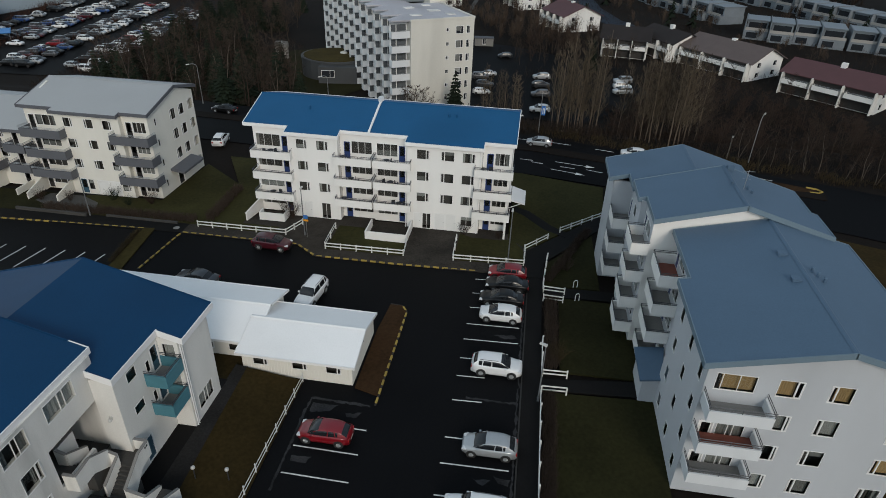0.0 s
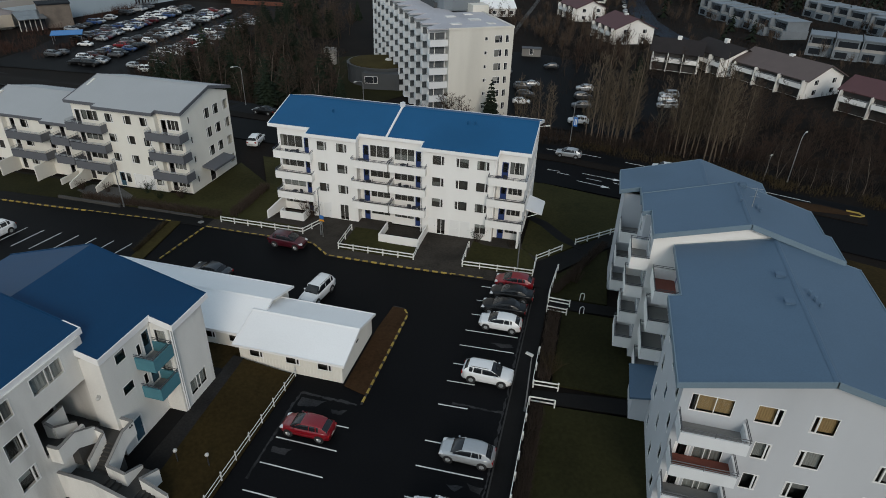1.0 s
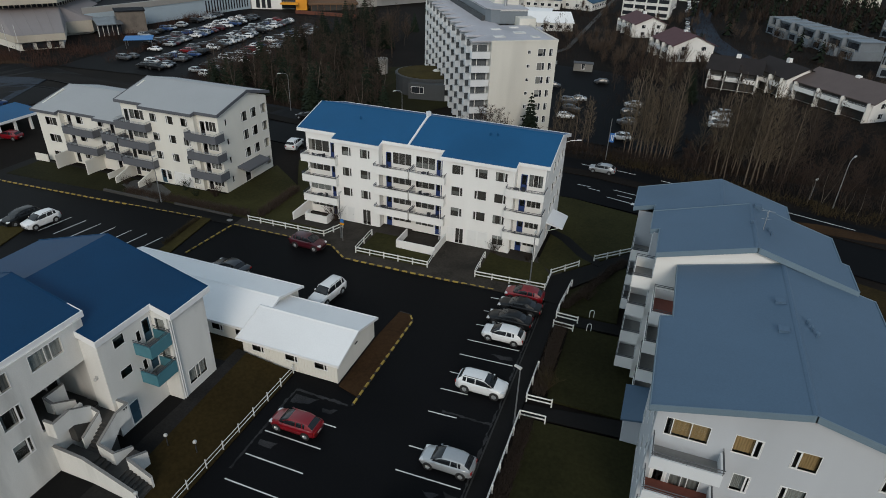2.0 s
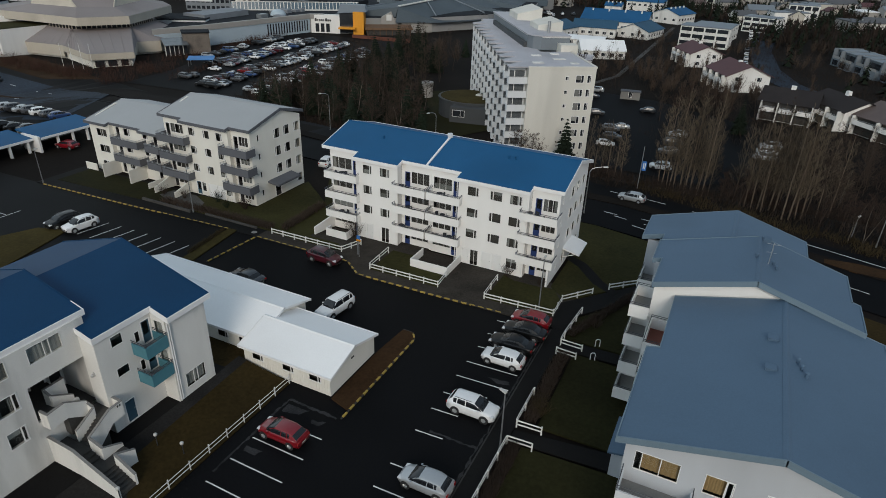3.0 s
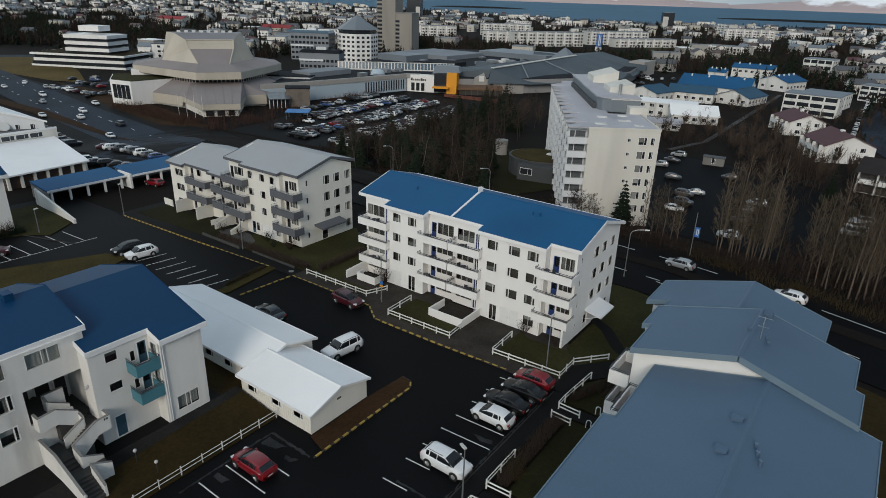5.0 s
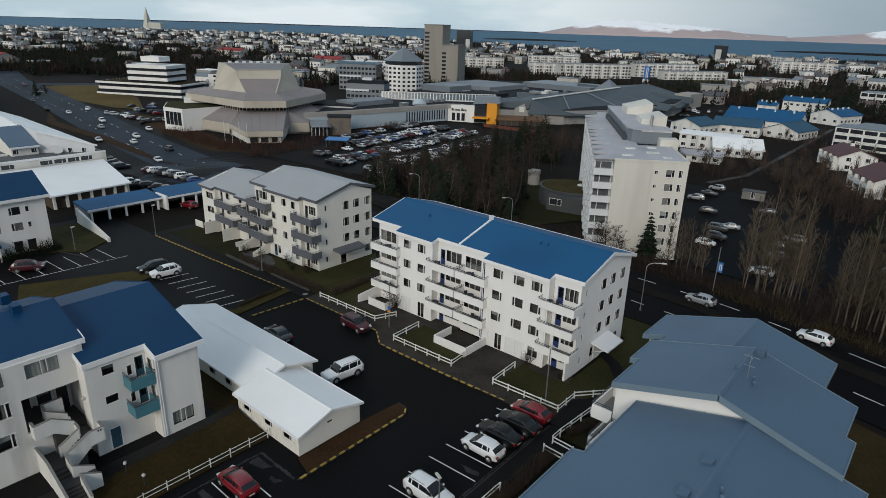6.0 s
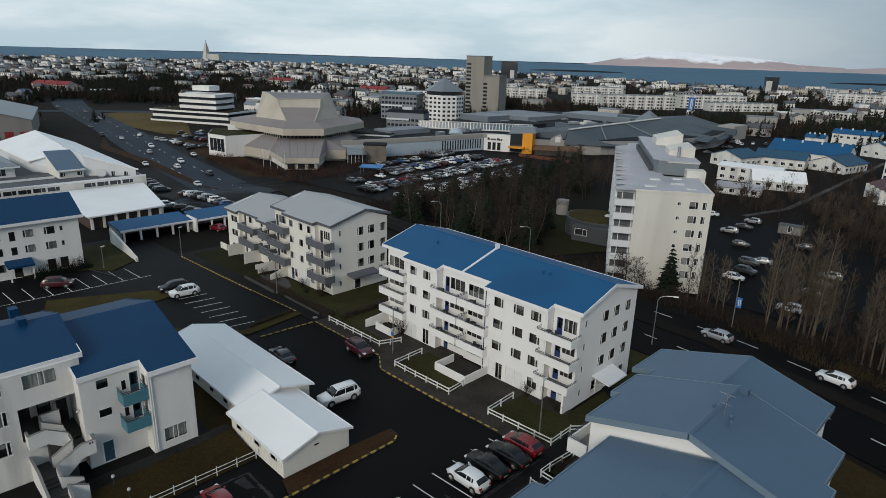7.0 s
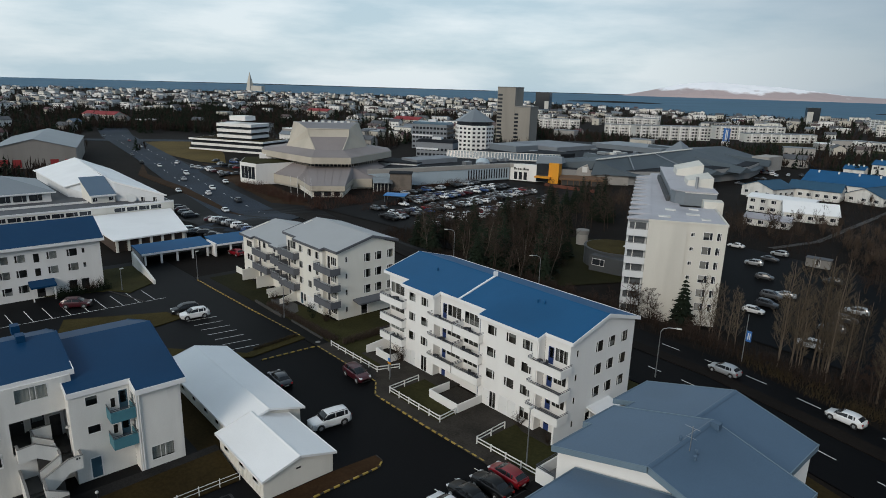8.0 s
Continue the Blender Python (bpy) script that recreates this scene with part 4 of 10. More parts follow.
wall(low, "wall", (4.6, 0.7), (16.4, 0.7), 0, 8.2, CREAM, ops)
wall(low, "wall", (4.6, 0.25), (4.6, 0.7), 0, 8.1, CREAM)
for b0, b1 in ((5.9, 11.8), (13.4, 16.4)):
    for z in (5.7, 2.95):
        balcony(low, turn(b0, 0.7, 0), b1 - b0, 1.8, z - 0.25, 1.1, M["balcony_charcoal"], M["steel"], rail_h=0.3, floor_mat=M["concrete_dark"])
wall(low, "wall", (16.4, 12.0), (0, 12.0), 0, 8.2, CREAM)
wall(low, "wall", (0, 12.0), (0, 0), 0, 8.1, CREAM, [(4, z, 1.4, 1.3, "left") for z in (5.9, 3.2, 0.6)], gable=[(12, 8.3), (6.6, 9.95), (0, 8.1)])
part("floor_slab", Shape().box(0.3, 1.0, 5.5, 16.2, 11.7, 5.6).box(0.3, 1.0, 2.8, 16.2, 11.7, 2.9), M["room"], low)
roof_sections(low, [(-0.5, 4.4, -0.5), (4.4, 11.5, 0.25), (11.5, 16.4, -0.3)], 7.2, 10.2, 0.255, 12.45, M["roof_grey"], M["trim_charcoal"])
for px_, top in ((4.6, 2.3), (10.6, 2.3), (14.6, 1.0)):
    part("patio_wall", Shape().box(px_, -2.6, 0, px_ + 0.16, 0.7, top), CREAM, low)
part("patio_wall", Shape().box(-1.4, -1.2, 0, 1.2, -1.04, 1.3), CREAM, low)


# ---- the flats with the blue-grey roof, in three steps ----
# south and west walls take the white render with shade in its colour
WH_SHADE = M["render_cool"]


def step_roof(parent, secs, ridge_x, ridge_z, slope, east, y1, mat, trim, fh=0.45, thick=0.26):
    """A gable roof whose ridge runs along y; secs are (y0, y1, west x) and east (y0, y1, east x), from south to north."""
    zf_ = lambda x: ridge_z - slope * abs(ridge_x - x)
    for a, b, wx in secs:
        slope_slab(parent, "roof", [(wx, a, zf_(wx)), (ridge_x, a, ridge_z), (ridge_x, b, ridge_z), (wx, b, zf_(wx))], mat, thick)
    y0 = secs[0][0]
    for a, b, ex in east:
        slope_slab(parent, "roof", [(ridge_x, a, ridge_z), (ex, a, zf_(ex)), (ex, b, zf_(ex)), (ridge_x, b, ridge_z)], mat, thick)
    line = []
    for a, b, wx in reversed(secs):
        line += [(wx, b, zf_(wx)), (wx, a, zf_(wx))]
    line += [(ridge_x, y0, ridge_z)]
    for a, b, ex in east:
        line += [(ex, a, zf_(ex)), (ex, b, zf_(ex))]
    line += [(ridge_x, y1, ridge_z), line[0]]
    for a, b in zip(line[:-1], line[1:]):
        fascia(parent, [a, b], fh, 0.07, trim)
    part("ridge_cap", Shape().hexa([(ridge_x - 0.2, y0, ridge_z - 0.03), (ridge_x + 0.2, y0, ridge_z - 0.03), (ridge_x + 0.2, y1, ridge_z - 0.03), (ridge_x - 0.2, y1, ridge_z - 0.03),
                                    (ridge_x - 0.05, y0, ridge_z + 0.05), (ridge_x + 0.05, y0, ridge_z + 0.05), (ridge_x + 0.05, y1, ridge_z + 0.05), (ridge_x - 0.05, y1, ridge_z + 0.05)]), mat, parent)


stepped = thing("apartment_building", 13.4, 32.2, 0, 0, "white block of flats with blue-grey roof and stacked balconies", "apartment building")
RE = 13.75
gab = [(0.6, 9.9, 2.5, 1.36, "trio", "t"), (4.4, 9.9, 1.53, 1.38, "right", "t"), (7.48, 9.9, 1.42, 1.38, "left", "t")]
gab += [(4.94, z, 1.0, 1.38, "right", b) for z, b in ((6.97, "c"), (4.17, ""), (1.35, "c"))] + [(7.49, z, 1.42, 1.42, "left", b) for z, b in ((6.97, "c"), (4.13, "b"), (1.3, "c"))]
gab += [(11.95, z, 1.45, 1.4, "left", b) for z, b in ((9.9, "a"), (6.97, "c"), (4.15, "t"), (1.3, "a"))]
gab += [(0.5, z, 0.9, 2.1, "door_door_white*g") for z in (7.8, 4.95, 2.1) if z < 7] + [(1.6, z + 0.8, 1.8, 1.3, "three", "c") for z in (4.95, 2.1)]
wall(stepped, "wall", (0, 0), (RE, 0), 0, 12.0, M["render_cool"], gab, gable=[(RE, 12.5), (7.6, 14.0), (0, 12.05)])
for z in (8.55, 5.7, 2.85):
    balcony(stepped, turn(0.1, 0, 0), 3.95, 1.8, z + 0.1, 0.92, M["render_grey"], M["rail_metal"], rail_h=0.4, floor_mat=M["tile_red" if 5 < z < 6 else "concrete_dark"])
wall(stepped, "wall", (0, 9.0), (0, 0), 0, 12.0, WH_SHADE, [(u, z, 0.75, 1.25, "plain", "c") for z in (9.6, 6.8, 3.9, 1.0) for u in (1.2, 4.4, 7.4)])
wall(stepped, "wall", (0.9, 9.0), (0.0, 9.0), 0, 12.1, WH_SHADE)
wall(stepped, "wall", (0.9, 16.4), (0.9, 9.0), 0, 12.2, WH_SHADE, [(u, z, 0.9, 2.1, "door_door_navy*g") for z in (9.55, 6.7, 3.85, 1.0) for u in (0.6,)] + [(1.8, z + 0.8, 1.9, 1.25, "three") for z in (9.55, 6.7, 3.85, 1.0)] + [(5.2, z, 0.8, 1.2, "plain") for z in (9.5, 6.7, 3.9)])
for z in (10.45, 7.6, 4.75, 1.9):
    balcony(stepped, turn(0.9, 16.0, -90), 3.8, 1.95, z - 1.1, 1.1, WH, M["rail_metal"], rail_h=0.28, floor_mat=M["tile_red"] if z > 9 else M["concrete_dark"])
wall(stepped, "wall", (RE, 0), (RE, 16.4), 0, 12.2, WH, [(u, z, 1.6, 1.25, "right") for z in (9.6, 6.8, 4.0, 1.2) for u in (2, 6, 10, 13.5)])
wall(stepped, "wall", (RE, 16.2), (0.9, 16.2), 0, 12.2, WH, gable=[(6.1, 14.0)])
part("floor_slab", Shape().box(1.2, 0.4, 8.2, RE - 0.3, 16.0, 8.3).box(1.2, 0.4, 5.4, RE - 0.3, 16.0, 5.5).box(1.2, 0.4, 2.55, RE - 0.3, 16.0, 2.65), M["room"], stepped)
step_roof(stepped, [(-0.55, 9.0, -0.5), (9.0, 16.55, 0.35)], 7.6, 14.38, 0.258, [(-0.55, 16.5, RE + 0.45)], 16.5, M["roof_slate"], M["trim_slate"])
porch = Shape()
porch.box(-1.3, 8.6, 0, -1.1, 12.2, 2.5).box(-1.1, 8.6, 0, 0.0, 8.8, 2.5)
part("porch", porch, WH_SHADE, stepped, "small entrance porch")
part("porch_roof", Shape().hexa([(-1.6, 8.3, 2.5), (0.1, 8.3, 2.8), (0.9, 12.6, 2.8), (-1.6, 12.6, 2.5), (-1.6, 8.3, 2.68), (0.1, 8.3, 2.98), (0.9, 12.6, 2.98), (-1.6, 12.6, 2.68)]), M["roof_slate"], stepped, "dark blue porch roof")
for vx, vy in ((6.9, 11.0), (6.8, 7.5)):
    zz = 14.38 - 0.258 * abs(7.6 - vx)
    part("roof_hatch", Shape().box(vx - 0.32, vy - 0.26, zz - 0.2, vx + 0.26, vy + 0.26, zz + 0.14).box(vx - 0.36, vy - 0.3, zz + 0.14, vx + 0.3, vy + 0.3, zz + 0.19), M["roof_slate"], stepped)
for k, (vx, vy) in enumerate(((8.3, 8.9), (8.5, 8.3), (8.75, 7.7))):
    zz = 14.38 - 0.258 * abs(7.6 - vx)
    part("roof_vent", Shape().tube((vx, vy, zz - 0.1), (vx, vy, zz + 0.34), 0.10, n=8).tube((vx, vy, zz + 0.34), (vx, vy, zz + 0.42), 0.15, 0.06, n=8), M["roof_slate"], stepped)
mid = thing("apartment_building", 12.4, 49.0, 0, 0, "middle wing of the flats with a higher blue-grey roof", "apartment building")
wall(mid, "wall", (-0.35, 0), (13.0, 0), 0, 13.0, WH, gable=[(13.35, 13.2), (6.9, 15.0), (0, 13.0)])
wall(mid, "wall", (-0.35, 4.2), (-0.35, 0), 0, 13.0, WH_SHADE, [(0.5, z, 0.9, 2.1, "door_door_navy*g") for z in (10.0, 7.1, 4.25, 1.5)] + [(1.7, z + 0.8, 1.8, 1.25, "three") for z in (10.0, 7.1, 4.25, 1.5)])
wall(mid, "wall", (-0.9, 7.9), (-0.9, 4.2), 0, 13.0, WH_SHADE, [(1.3, z, 1.0, 1.2, "plain") for z in (10.3, 7.4, 4.6, 1.7)])
wall(mid, "wall", (-0.35, 4.2), (-0.9, 4.2), 0, 13.0, WH_SHADE)
wall(mid, "wall", (13.0, 0), (13.0, 7.9), 0, 13.0, WH, [(u, z, 1.6, 1.25, "right") for z in (10.3, 7.4, 4.6, 1.7) for u in (1.5, 4.9)])
wall(mid, "wall", (13.0, 7.9), (-0.9, 7.9), 0, 13.0, WH, gable=[(7.0, 15.0)])
for z in (10.85, 8.0, 5.15, 2.35):
    balcony(mid, turn(-0.35, 3.2, -90), 3.5, 1.55, z - 1.1, 1.1, WH, M["rail_metal"], rail_h=0.28, floor_mat=M["concrete_dark"])
step_roof(mid, [(-0.5, 4.1, -0.45), (4.1, 8.0, -1.15)], 6.55, 15.45, 0.29, [(-0.5, 3.6, 13.9), (3.6, 8.0, 13.32)], 8.0, M["roof_slate"], M["trim_slate"])
an = Shape().tube((7.2, 3.4, 15.2), (7.2, 3.4, 17.0), 0.03, n=5)
an.tube((6.7, 3.4, 16.9), (7.7, 3.4, 16.9), 0.018, n=4).tube((7.2, 2.9, 16.6), (7.2, 3.9, 16.6), 0.018, n=4).tube((6.85, 3.4, 16.2), (7.55, 3.4, 16.2), 0.015, n=4)
part("aerial", an, M["steel"], mid, "thin metal roof aerial")
for vx, vy in ((6.3, 3.9), (7.6, 3.6), (7.8, 3.0)):
    zz = 15.45 - 0.29 * abs(6.55 - vx)
    part("roof_vent", Shape().tube((vx, vy, zz - 0.1), (vx, vy, zz + 0.28), 0.10, n=8).tube((vx, vy, zz + 0.28), (vx, vy, zz + 0.36), 0.15, 0.06, n=8), M["roof_slate"], mid)
part("roof_hatch", Shape().box(6.7, 7.2, 15.2, 7.3, 7.7, 15.7), M["roof_slate"], mid)
back = thing("apartment_building", 9.9, 57.1, 0, 0, "far wing of the flats with a blue-grey roof", "apartment building")
wall(back, "wall", (2.0, 0), (13.2, 0), 0, 11.9, WH, gable=[(11.2, 12.2), (5.1, 13.8), (0, 12.0)])
wall(back, "wall", (2.0, 3.4), (2.0, 0), 0, 12.0, WH_SHADE, [(0.5, z, 0.9, 2.1, "door_door_navy*g") for z in (8.0, 5.2, 2.4)] + [(1.6, z + 0.8, 1.5, 1.25, "mid") for z in (8.0, 5.2, 2.4)])
wall(back, "wall", (2.0, 3.4), (0, 3.4), 0, 11.6, WH_SHADE)
wall(back, "wall", (0, 7.9), (0, 3.4), 0, 11.5, WH_SHADE)
wall(back, "wall", (13.2, 0), (13.2, 7.9), 0, 11.9, WH)
wall(back, "wall", (13.2, 7.9), (0, 7.9), 0, 11.5, WH, [(u, z, 1.5, 1.2, "right") for u in (2, 5.5, 9) for z in (9, 6.2, 3.4)], gable=[(13.2, 11.9), (6.1, 13.8), (0, 11.9)])
for z in (8.8, 6.0, 3.2):
    balcony(back, turn(2.0, 3.4, -90), 3.4, 1.95, z - 1.1, 1.1, WH, M["rail_metal"], rail_h=0.28, floor_mat=M["concrete_dark"])
step_roof(back, [(-0.3, 3.0, 1.4), (3.0, 8.2, -0.5)], 7.13, 14.2, 0.29, [(-0.3, 8.2, 13.45)], 8.2, M["roof_slate"], M["trim_slate"])

# ---- the three-storey flats with the dark blue roof ----
OLD = M["plaster_old"]
blue = thing("apartment_building", -23.7, 25.9, 0.9, 0, "weathered white three-storey flats with a dark blue roof", "apartment building")
# local z is from the terrace at 0.9
wall(blue, "wall", (0, 0.0), (0, 5.0), 0, 8.75, OLD,
     [(1.3, 7.4, 1.02, 0.95, "plain", "b"), (1.24, 4.62, 1.1, 0.82, "plain", ""), (1.15, 0.1, 0.95, 2.1, "door_door_teal"), (3.3, 6.6, 0.45, 1.0, "plain", ""), (4.0, 6.1, 0.85, 2.1, "door_door_teal*g"), (3.3, 3.9, 0.45, 1.0, "plain", ""), (4.0, 3.4, 0.85, 2.1, "door_door_teal*g")])
wall(blue, "wall", (0, 5.0), (1.5, 5.0), 0, 8.5, OLD, [(0.3, 6.5, 0.95, 1.5, "plain", "c"), (0.3, 3.8, 0.95, 1.5, "plain", "c")])
wall(blue, "wall", (1.5, 5.0), (1.5, 9.1), 0, 8.4, OLD, [(1.0, 0.75, 2.1, 1.45, "three", "c")])
wall(blue, "wall", (1.5, 9.1), (-16.0, 9.1), 0, 8.4, OLD, [(u, z, 1.4, 1.2, "right") for u in (3, 7, 11) for z in (6.6, 3.9, 1.1)], gable=[(17.5, 8.8), (9.4, 11.0)])
wall(blue, "wall", (-1.6, 0), (0, 0), 0, 8.8, OLD)
for z in (6.0, 3.3):
    b = balcony(blue, turn(0, 2.9, 90), 2.1, 1.6, z - 0.2, 1.05, M["balcony_teal"], M["rail_metal"], rail_h=0.3, floor_mat=M["concrete_dark"])
zr = lambda x: 11.35 - 0.29 * abs(-7.8 - x)
for a, b, ex in ((-0.06, 5.05, 0.07), (5.05, 9.45, 1.9)):
    slope_slab(blue, "roof", [(-7.8, a, 11.35), (ex, a, zr(ex)), (ex, b, zr(ex)), (-7.8, b, 11.35)], M["roof_navy"], 0.26)
slope_slab(blue, "roof", [(-16.5, -0.06, zr(-16.5)), (-7.8, -0.06, 11.35), (-7.8, 9.45, 11.35), (-16.5, 9.45, zr(-16.5))], M["roof_navy"], 0.26)
for a, b in (((-1.6, -0.06), (0.07, -0.06)), ((0.07, -0.06), (0.07, 5.05)), ((0.07, 5.05), (1.9, 5.05)), ((1.9, 5.05), (1.9, 9.45)), ((1.9, 9.45), (-7.8, 9.45)), ((-7.8, 9.45), (-16.5, 9.45))):
    fascia(blue, [(*a, zr(a[0])), (*b, zr(b[0]))], 0.5, 0.07, M["trim_white" if a[0] + b[0] > -4 or a[1] < 5 else "roof_navy"])
part("downpipe", Shape().tube((1.62, 5.12, 0.1), (1.62, 5.12, 8.4), 0.05, n=6).tube((1.62, 5.32, 0.1), (1.62, 5.32, 8.4), 0.04, n=6), M["trim_white"], blue)
part("wall_lamp", Shape().box(-0.9, -0.12, 5.5, -0.7, 0.0, 5.75).ball((-0.8, -0.2, 5.55), 0.14), M["lamp_globe"], blue)
high = thing("apartment_building", -25.3, 26.6, 0.9, 0, "higher wing of the weathered flats with an outside stair", "apartment building")
# the wall runs south from its north end at local y 0
L0, L1 = -14.0, 0.0
def up(y):
    return y - (26.6 + L0)
hw = [(up(22.25), 8.6, 2.5, 1.35, "pair", "c"), (up(18.85), 8.6, 1.95, 1.35, "pair", "a"), (up(15.5), 8.6, 1.9, 1.35, "pair", "b"), (up(19.4), 5.85, 1.5, 1.45, "right", "a"), (up(15.5), 5.85, 1.5, 1.45, "right", ""),
      (up(19.42), 3.1, 1.36, 1.4, "right", "b"), (up(15.5), 3.1, 1.36, 1.4, "right", ""), (up(21.6), 3.85, 3.15, 3.15, "hole"), (up(24.75), 2.55, 1.75, 4.45, "hole")]
wall(high, "wall", (0, L0), (0, L1), 0, 10.2, OLD, hw)
wall(high, "wall", (0, 0), (-12.5, 0), 0, 10.2, OLD, gable=[(12.5, 10.4), (6.2, 12.0)])
part("gallery_wall", Shape().box(-4.2, -5.2, 3.85, -4.0, -0.1, 7.05), OLD, high)
part("gallery_wall", Shape().box(-4.0, -5.2, 3.85, -0.25, -5.0, 7.05), OLD, high)
part("gallery_wall", Shape().box(-4.0, -0.35, 2.55, -0.25, -0.15, 7.05), OLD, high)
part("gallery_wall", Shape().box(-4.2, -1.95, 2.3, -4.0, -0.1, 3.85), OLD, high)
part("gallery_wall", Shape().box(-4.0, -1.95, 2.3, -1.6, -1.85, 3.7), OLD, high)
part("gallery_ceiling", Shape().box(-4.2, -5.2, 7.05, -0.25, -0.1, 7.2), OLD, high)
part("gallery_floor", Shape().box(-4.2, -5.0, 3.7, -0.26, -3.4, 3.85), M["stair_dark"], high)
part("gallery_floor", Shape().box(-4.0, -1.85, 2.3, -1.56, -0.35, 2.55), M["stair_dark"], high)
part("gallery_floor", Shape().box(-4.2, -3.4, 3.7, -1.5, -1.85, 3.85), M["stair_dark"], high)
add_door(high, Matrix.Translation((-3.86, -1.6, 2.55)) @ Matrix.Rotation(math.pi / 2, 4, "Z"), 1.0, 2.35, "frame_dark", False)
add_door(high, Matrix.Translation((-3.86, -4.8, 3.85)) @ Matrix.Rotation(math.pi / 2, 4, "Z"), 1.25, 2.5, "frame_dark", False)
add_door(high, Matrix.Translation((-3.86, -3.1, 3.85)) @ Matrix.Rotation(math.pi / 2, 4, "Z"), 1.2, 2.1, "frame_dark", True)
zh = lambda x: 10.55 - 0.29 * (x + 0.2)
slope_slab(high, "roof", [(-6.2, L0 - 6, zh(-6.2)), (-0.2, L0 - 6, zh(-0.2)), (-0.2, 0.3, zh(-0.2)), (-6.2, 0.3, zh(-6.2))], M["roof_navy"], 0.26)
slope_slab(high, "roof", [(-12.8, L0 - 6, zh(-6.2) - 0.29 * 6.6), (-6.2, L0 - 6, zh(-6.2)), (-6.2, 0.3, zh(-6.2)), (-12.8, 0.3, zh(-6.2) - 0.29 * 6.6)], M["roof_navy"], 0.26)
fascia(high, [(-0.2, L0 - 6, zh(-0.2)), (-0.2, 0.3, zh(-0.2))], 0.5, 0.07, M["trim_white"])
fascia(high, [(-0.2, 0.3, zh(-0.2)), (-1.4, 0.3, zh(-1.4))], 0.5, 0.07, M["trim_white"])
fascia(high, [(-1.4, 0.3, zh(-1.4)), (-6.2, 0.3, zh(-6.2))], 0.5, 0.07, M["roof_navy"])
fascia(high, [(-6.2, 0.3, zh(-6.2)), (-12.8, 0.3, zh(-6.2) - 0.29 * 6.6)], 0.5, 0.07, M["roof_navy"])
for vx in (-6.0, -9.0):
    part("roof_vent", Shape().box(vx - 0.5, -3.0, 11.9, vx + 0.5, -2.3, 12.75), M["roof_navy"], high)

# ---- outside stair ----
stair = thing("outside_stair", -24.0, 24.0, 0.0, 0, "outside concrete stair with white rendered parapets", "stair")
SX, SY = -24.0, 24.0


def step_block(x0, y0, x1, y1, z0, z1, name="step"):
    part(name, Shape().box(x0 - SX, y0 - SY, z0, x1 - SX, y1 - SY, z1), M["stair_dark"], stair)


for k in range(6):
    step_block(-26.05, 23.2 + 0.26 * k, -24.6, 23.46 + 0.26 * k, 2.6, 4.75 - 0.186 * (k + 1))
step_block(-25.29, 21.95, -24.55, 23.2, 4.45, 4.75, "landing")
step_block(-26.85, 24.76, -22.85, 26.2, 3.2, 3.45, "landing")
for k in range(7):
    step_block(-23.92, 24.75 - 0.23 * (k + 1), -22.72, 24.75 - 0.23 * k, 1.2, 3.45 - 0.171 * (k + 1))
step_block(-25.28, 21.92, -22.55, 23.12, 1.0, 2.25, "landing")
for k in range(3):
    step_block(-22.55 + 0.4 * k, 21.92, -22.15 + 0.4 * k, 23.1, 0.9, 2.25 - 0.18 * (k + 1))
step_block(-21.35, 21.92, -20.35, 24.7, 0.3, 1.70, "landing")
for k in range(6):
    step_block(-20.35 + 0.3 * k, 21.92, -20.05 + 0.3 * k, 23.25, 0.1, 1.70 - 0.17 * (k + 1))
def ramp_wall(a, b, z0a, z1a, z0b, z1b, t=0.16):
    a, b = (a[0] - SX, a[1] - SY), (b[0] - SX, b[1] - SY)
    d = Vector((b[0] - a[0], b[1] - a[1])).normalized()
    n = (-d.y * t / 2, d.x * t / 2)
    s = Shape().hexa([(a[0] - n[0], a[1] - n[1], z0a), (b[0] - n[0], b[1] - n[1], z0b), (b[0] + n[0], b[1] + n[1], z0b), (a[0] + n[0], a[1] + n[1], z0a),
                      (a[0] - n[0], a[1] - n[1], z1a), (b[0] - n[0], b[1] - n[1], z1b), (b[0] + n[0], b[1] + n[1], z1b), (a[0] + n[0], a[1] + n[1], z1a)])
    part("parapet", s, OLD, stair)
    c = Shape().hexa([(a[0] - 1.3 * n[0], a[1] - 1.3 * n[1], z1a), (b[0] - 1.3 * n[0], b[1] - 1.3 * n[1], z1b), (b[0] + 1.3 * n[0], b[1] + 1.3 * n[1], z1b), (a[0] + 1.3 * n[0], a[1] + 1.3 * n[1], z1a),
                      (a[0] - 1.3 * n[0], a[1] - 1.3 * n[1], z1a + 0.04), (b[0] - 1.3 * n[0], b[1] - 1.3 * n[1], z1b + 0.04), (b[0] + 1.3 * n[0], b[1] + 1.3 * n[1], z1b + 0.04), (a[0] + 1.3 * n[0], a[1] + 1.3 * n[1], z1a + 0.04)])
    part("coping", c, M["concrete_dark"], stair)
ramp_wall((-25.29, 21.85), (-24.5, 21.87), 4.35, 5.72, 4.35, 5.68)
ramp_wall((-24.48, 21.8), (-24.48, 23.15), 4.35, 5.68, 4.4, 5.80)
ramp_wall((-24.48, 23.15), (-24.55, 24.75), 4.4, 5.80, 3.3, 4.78)
ramp_wall((-24.55, 24.77), (-23.98, 24.82), 3.1, 4.60, 3.1, 4.30)
ramp_wall((-23.98, 24.80), (-24.05, 23.15), 3.2, 4.26, 2.2, 3.25)
ramp_wall((-24.0, 26.25), (-22.75, 26.25), 3.1, 4.35, 3.0, 4.30)
ramp_wall((-22.78, 26.3), (-22.78, 25.2), 3.0, 4.30, 2.9, 4.25)
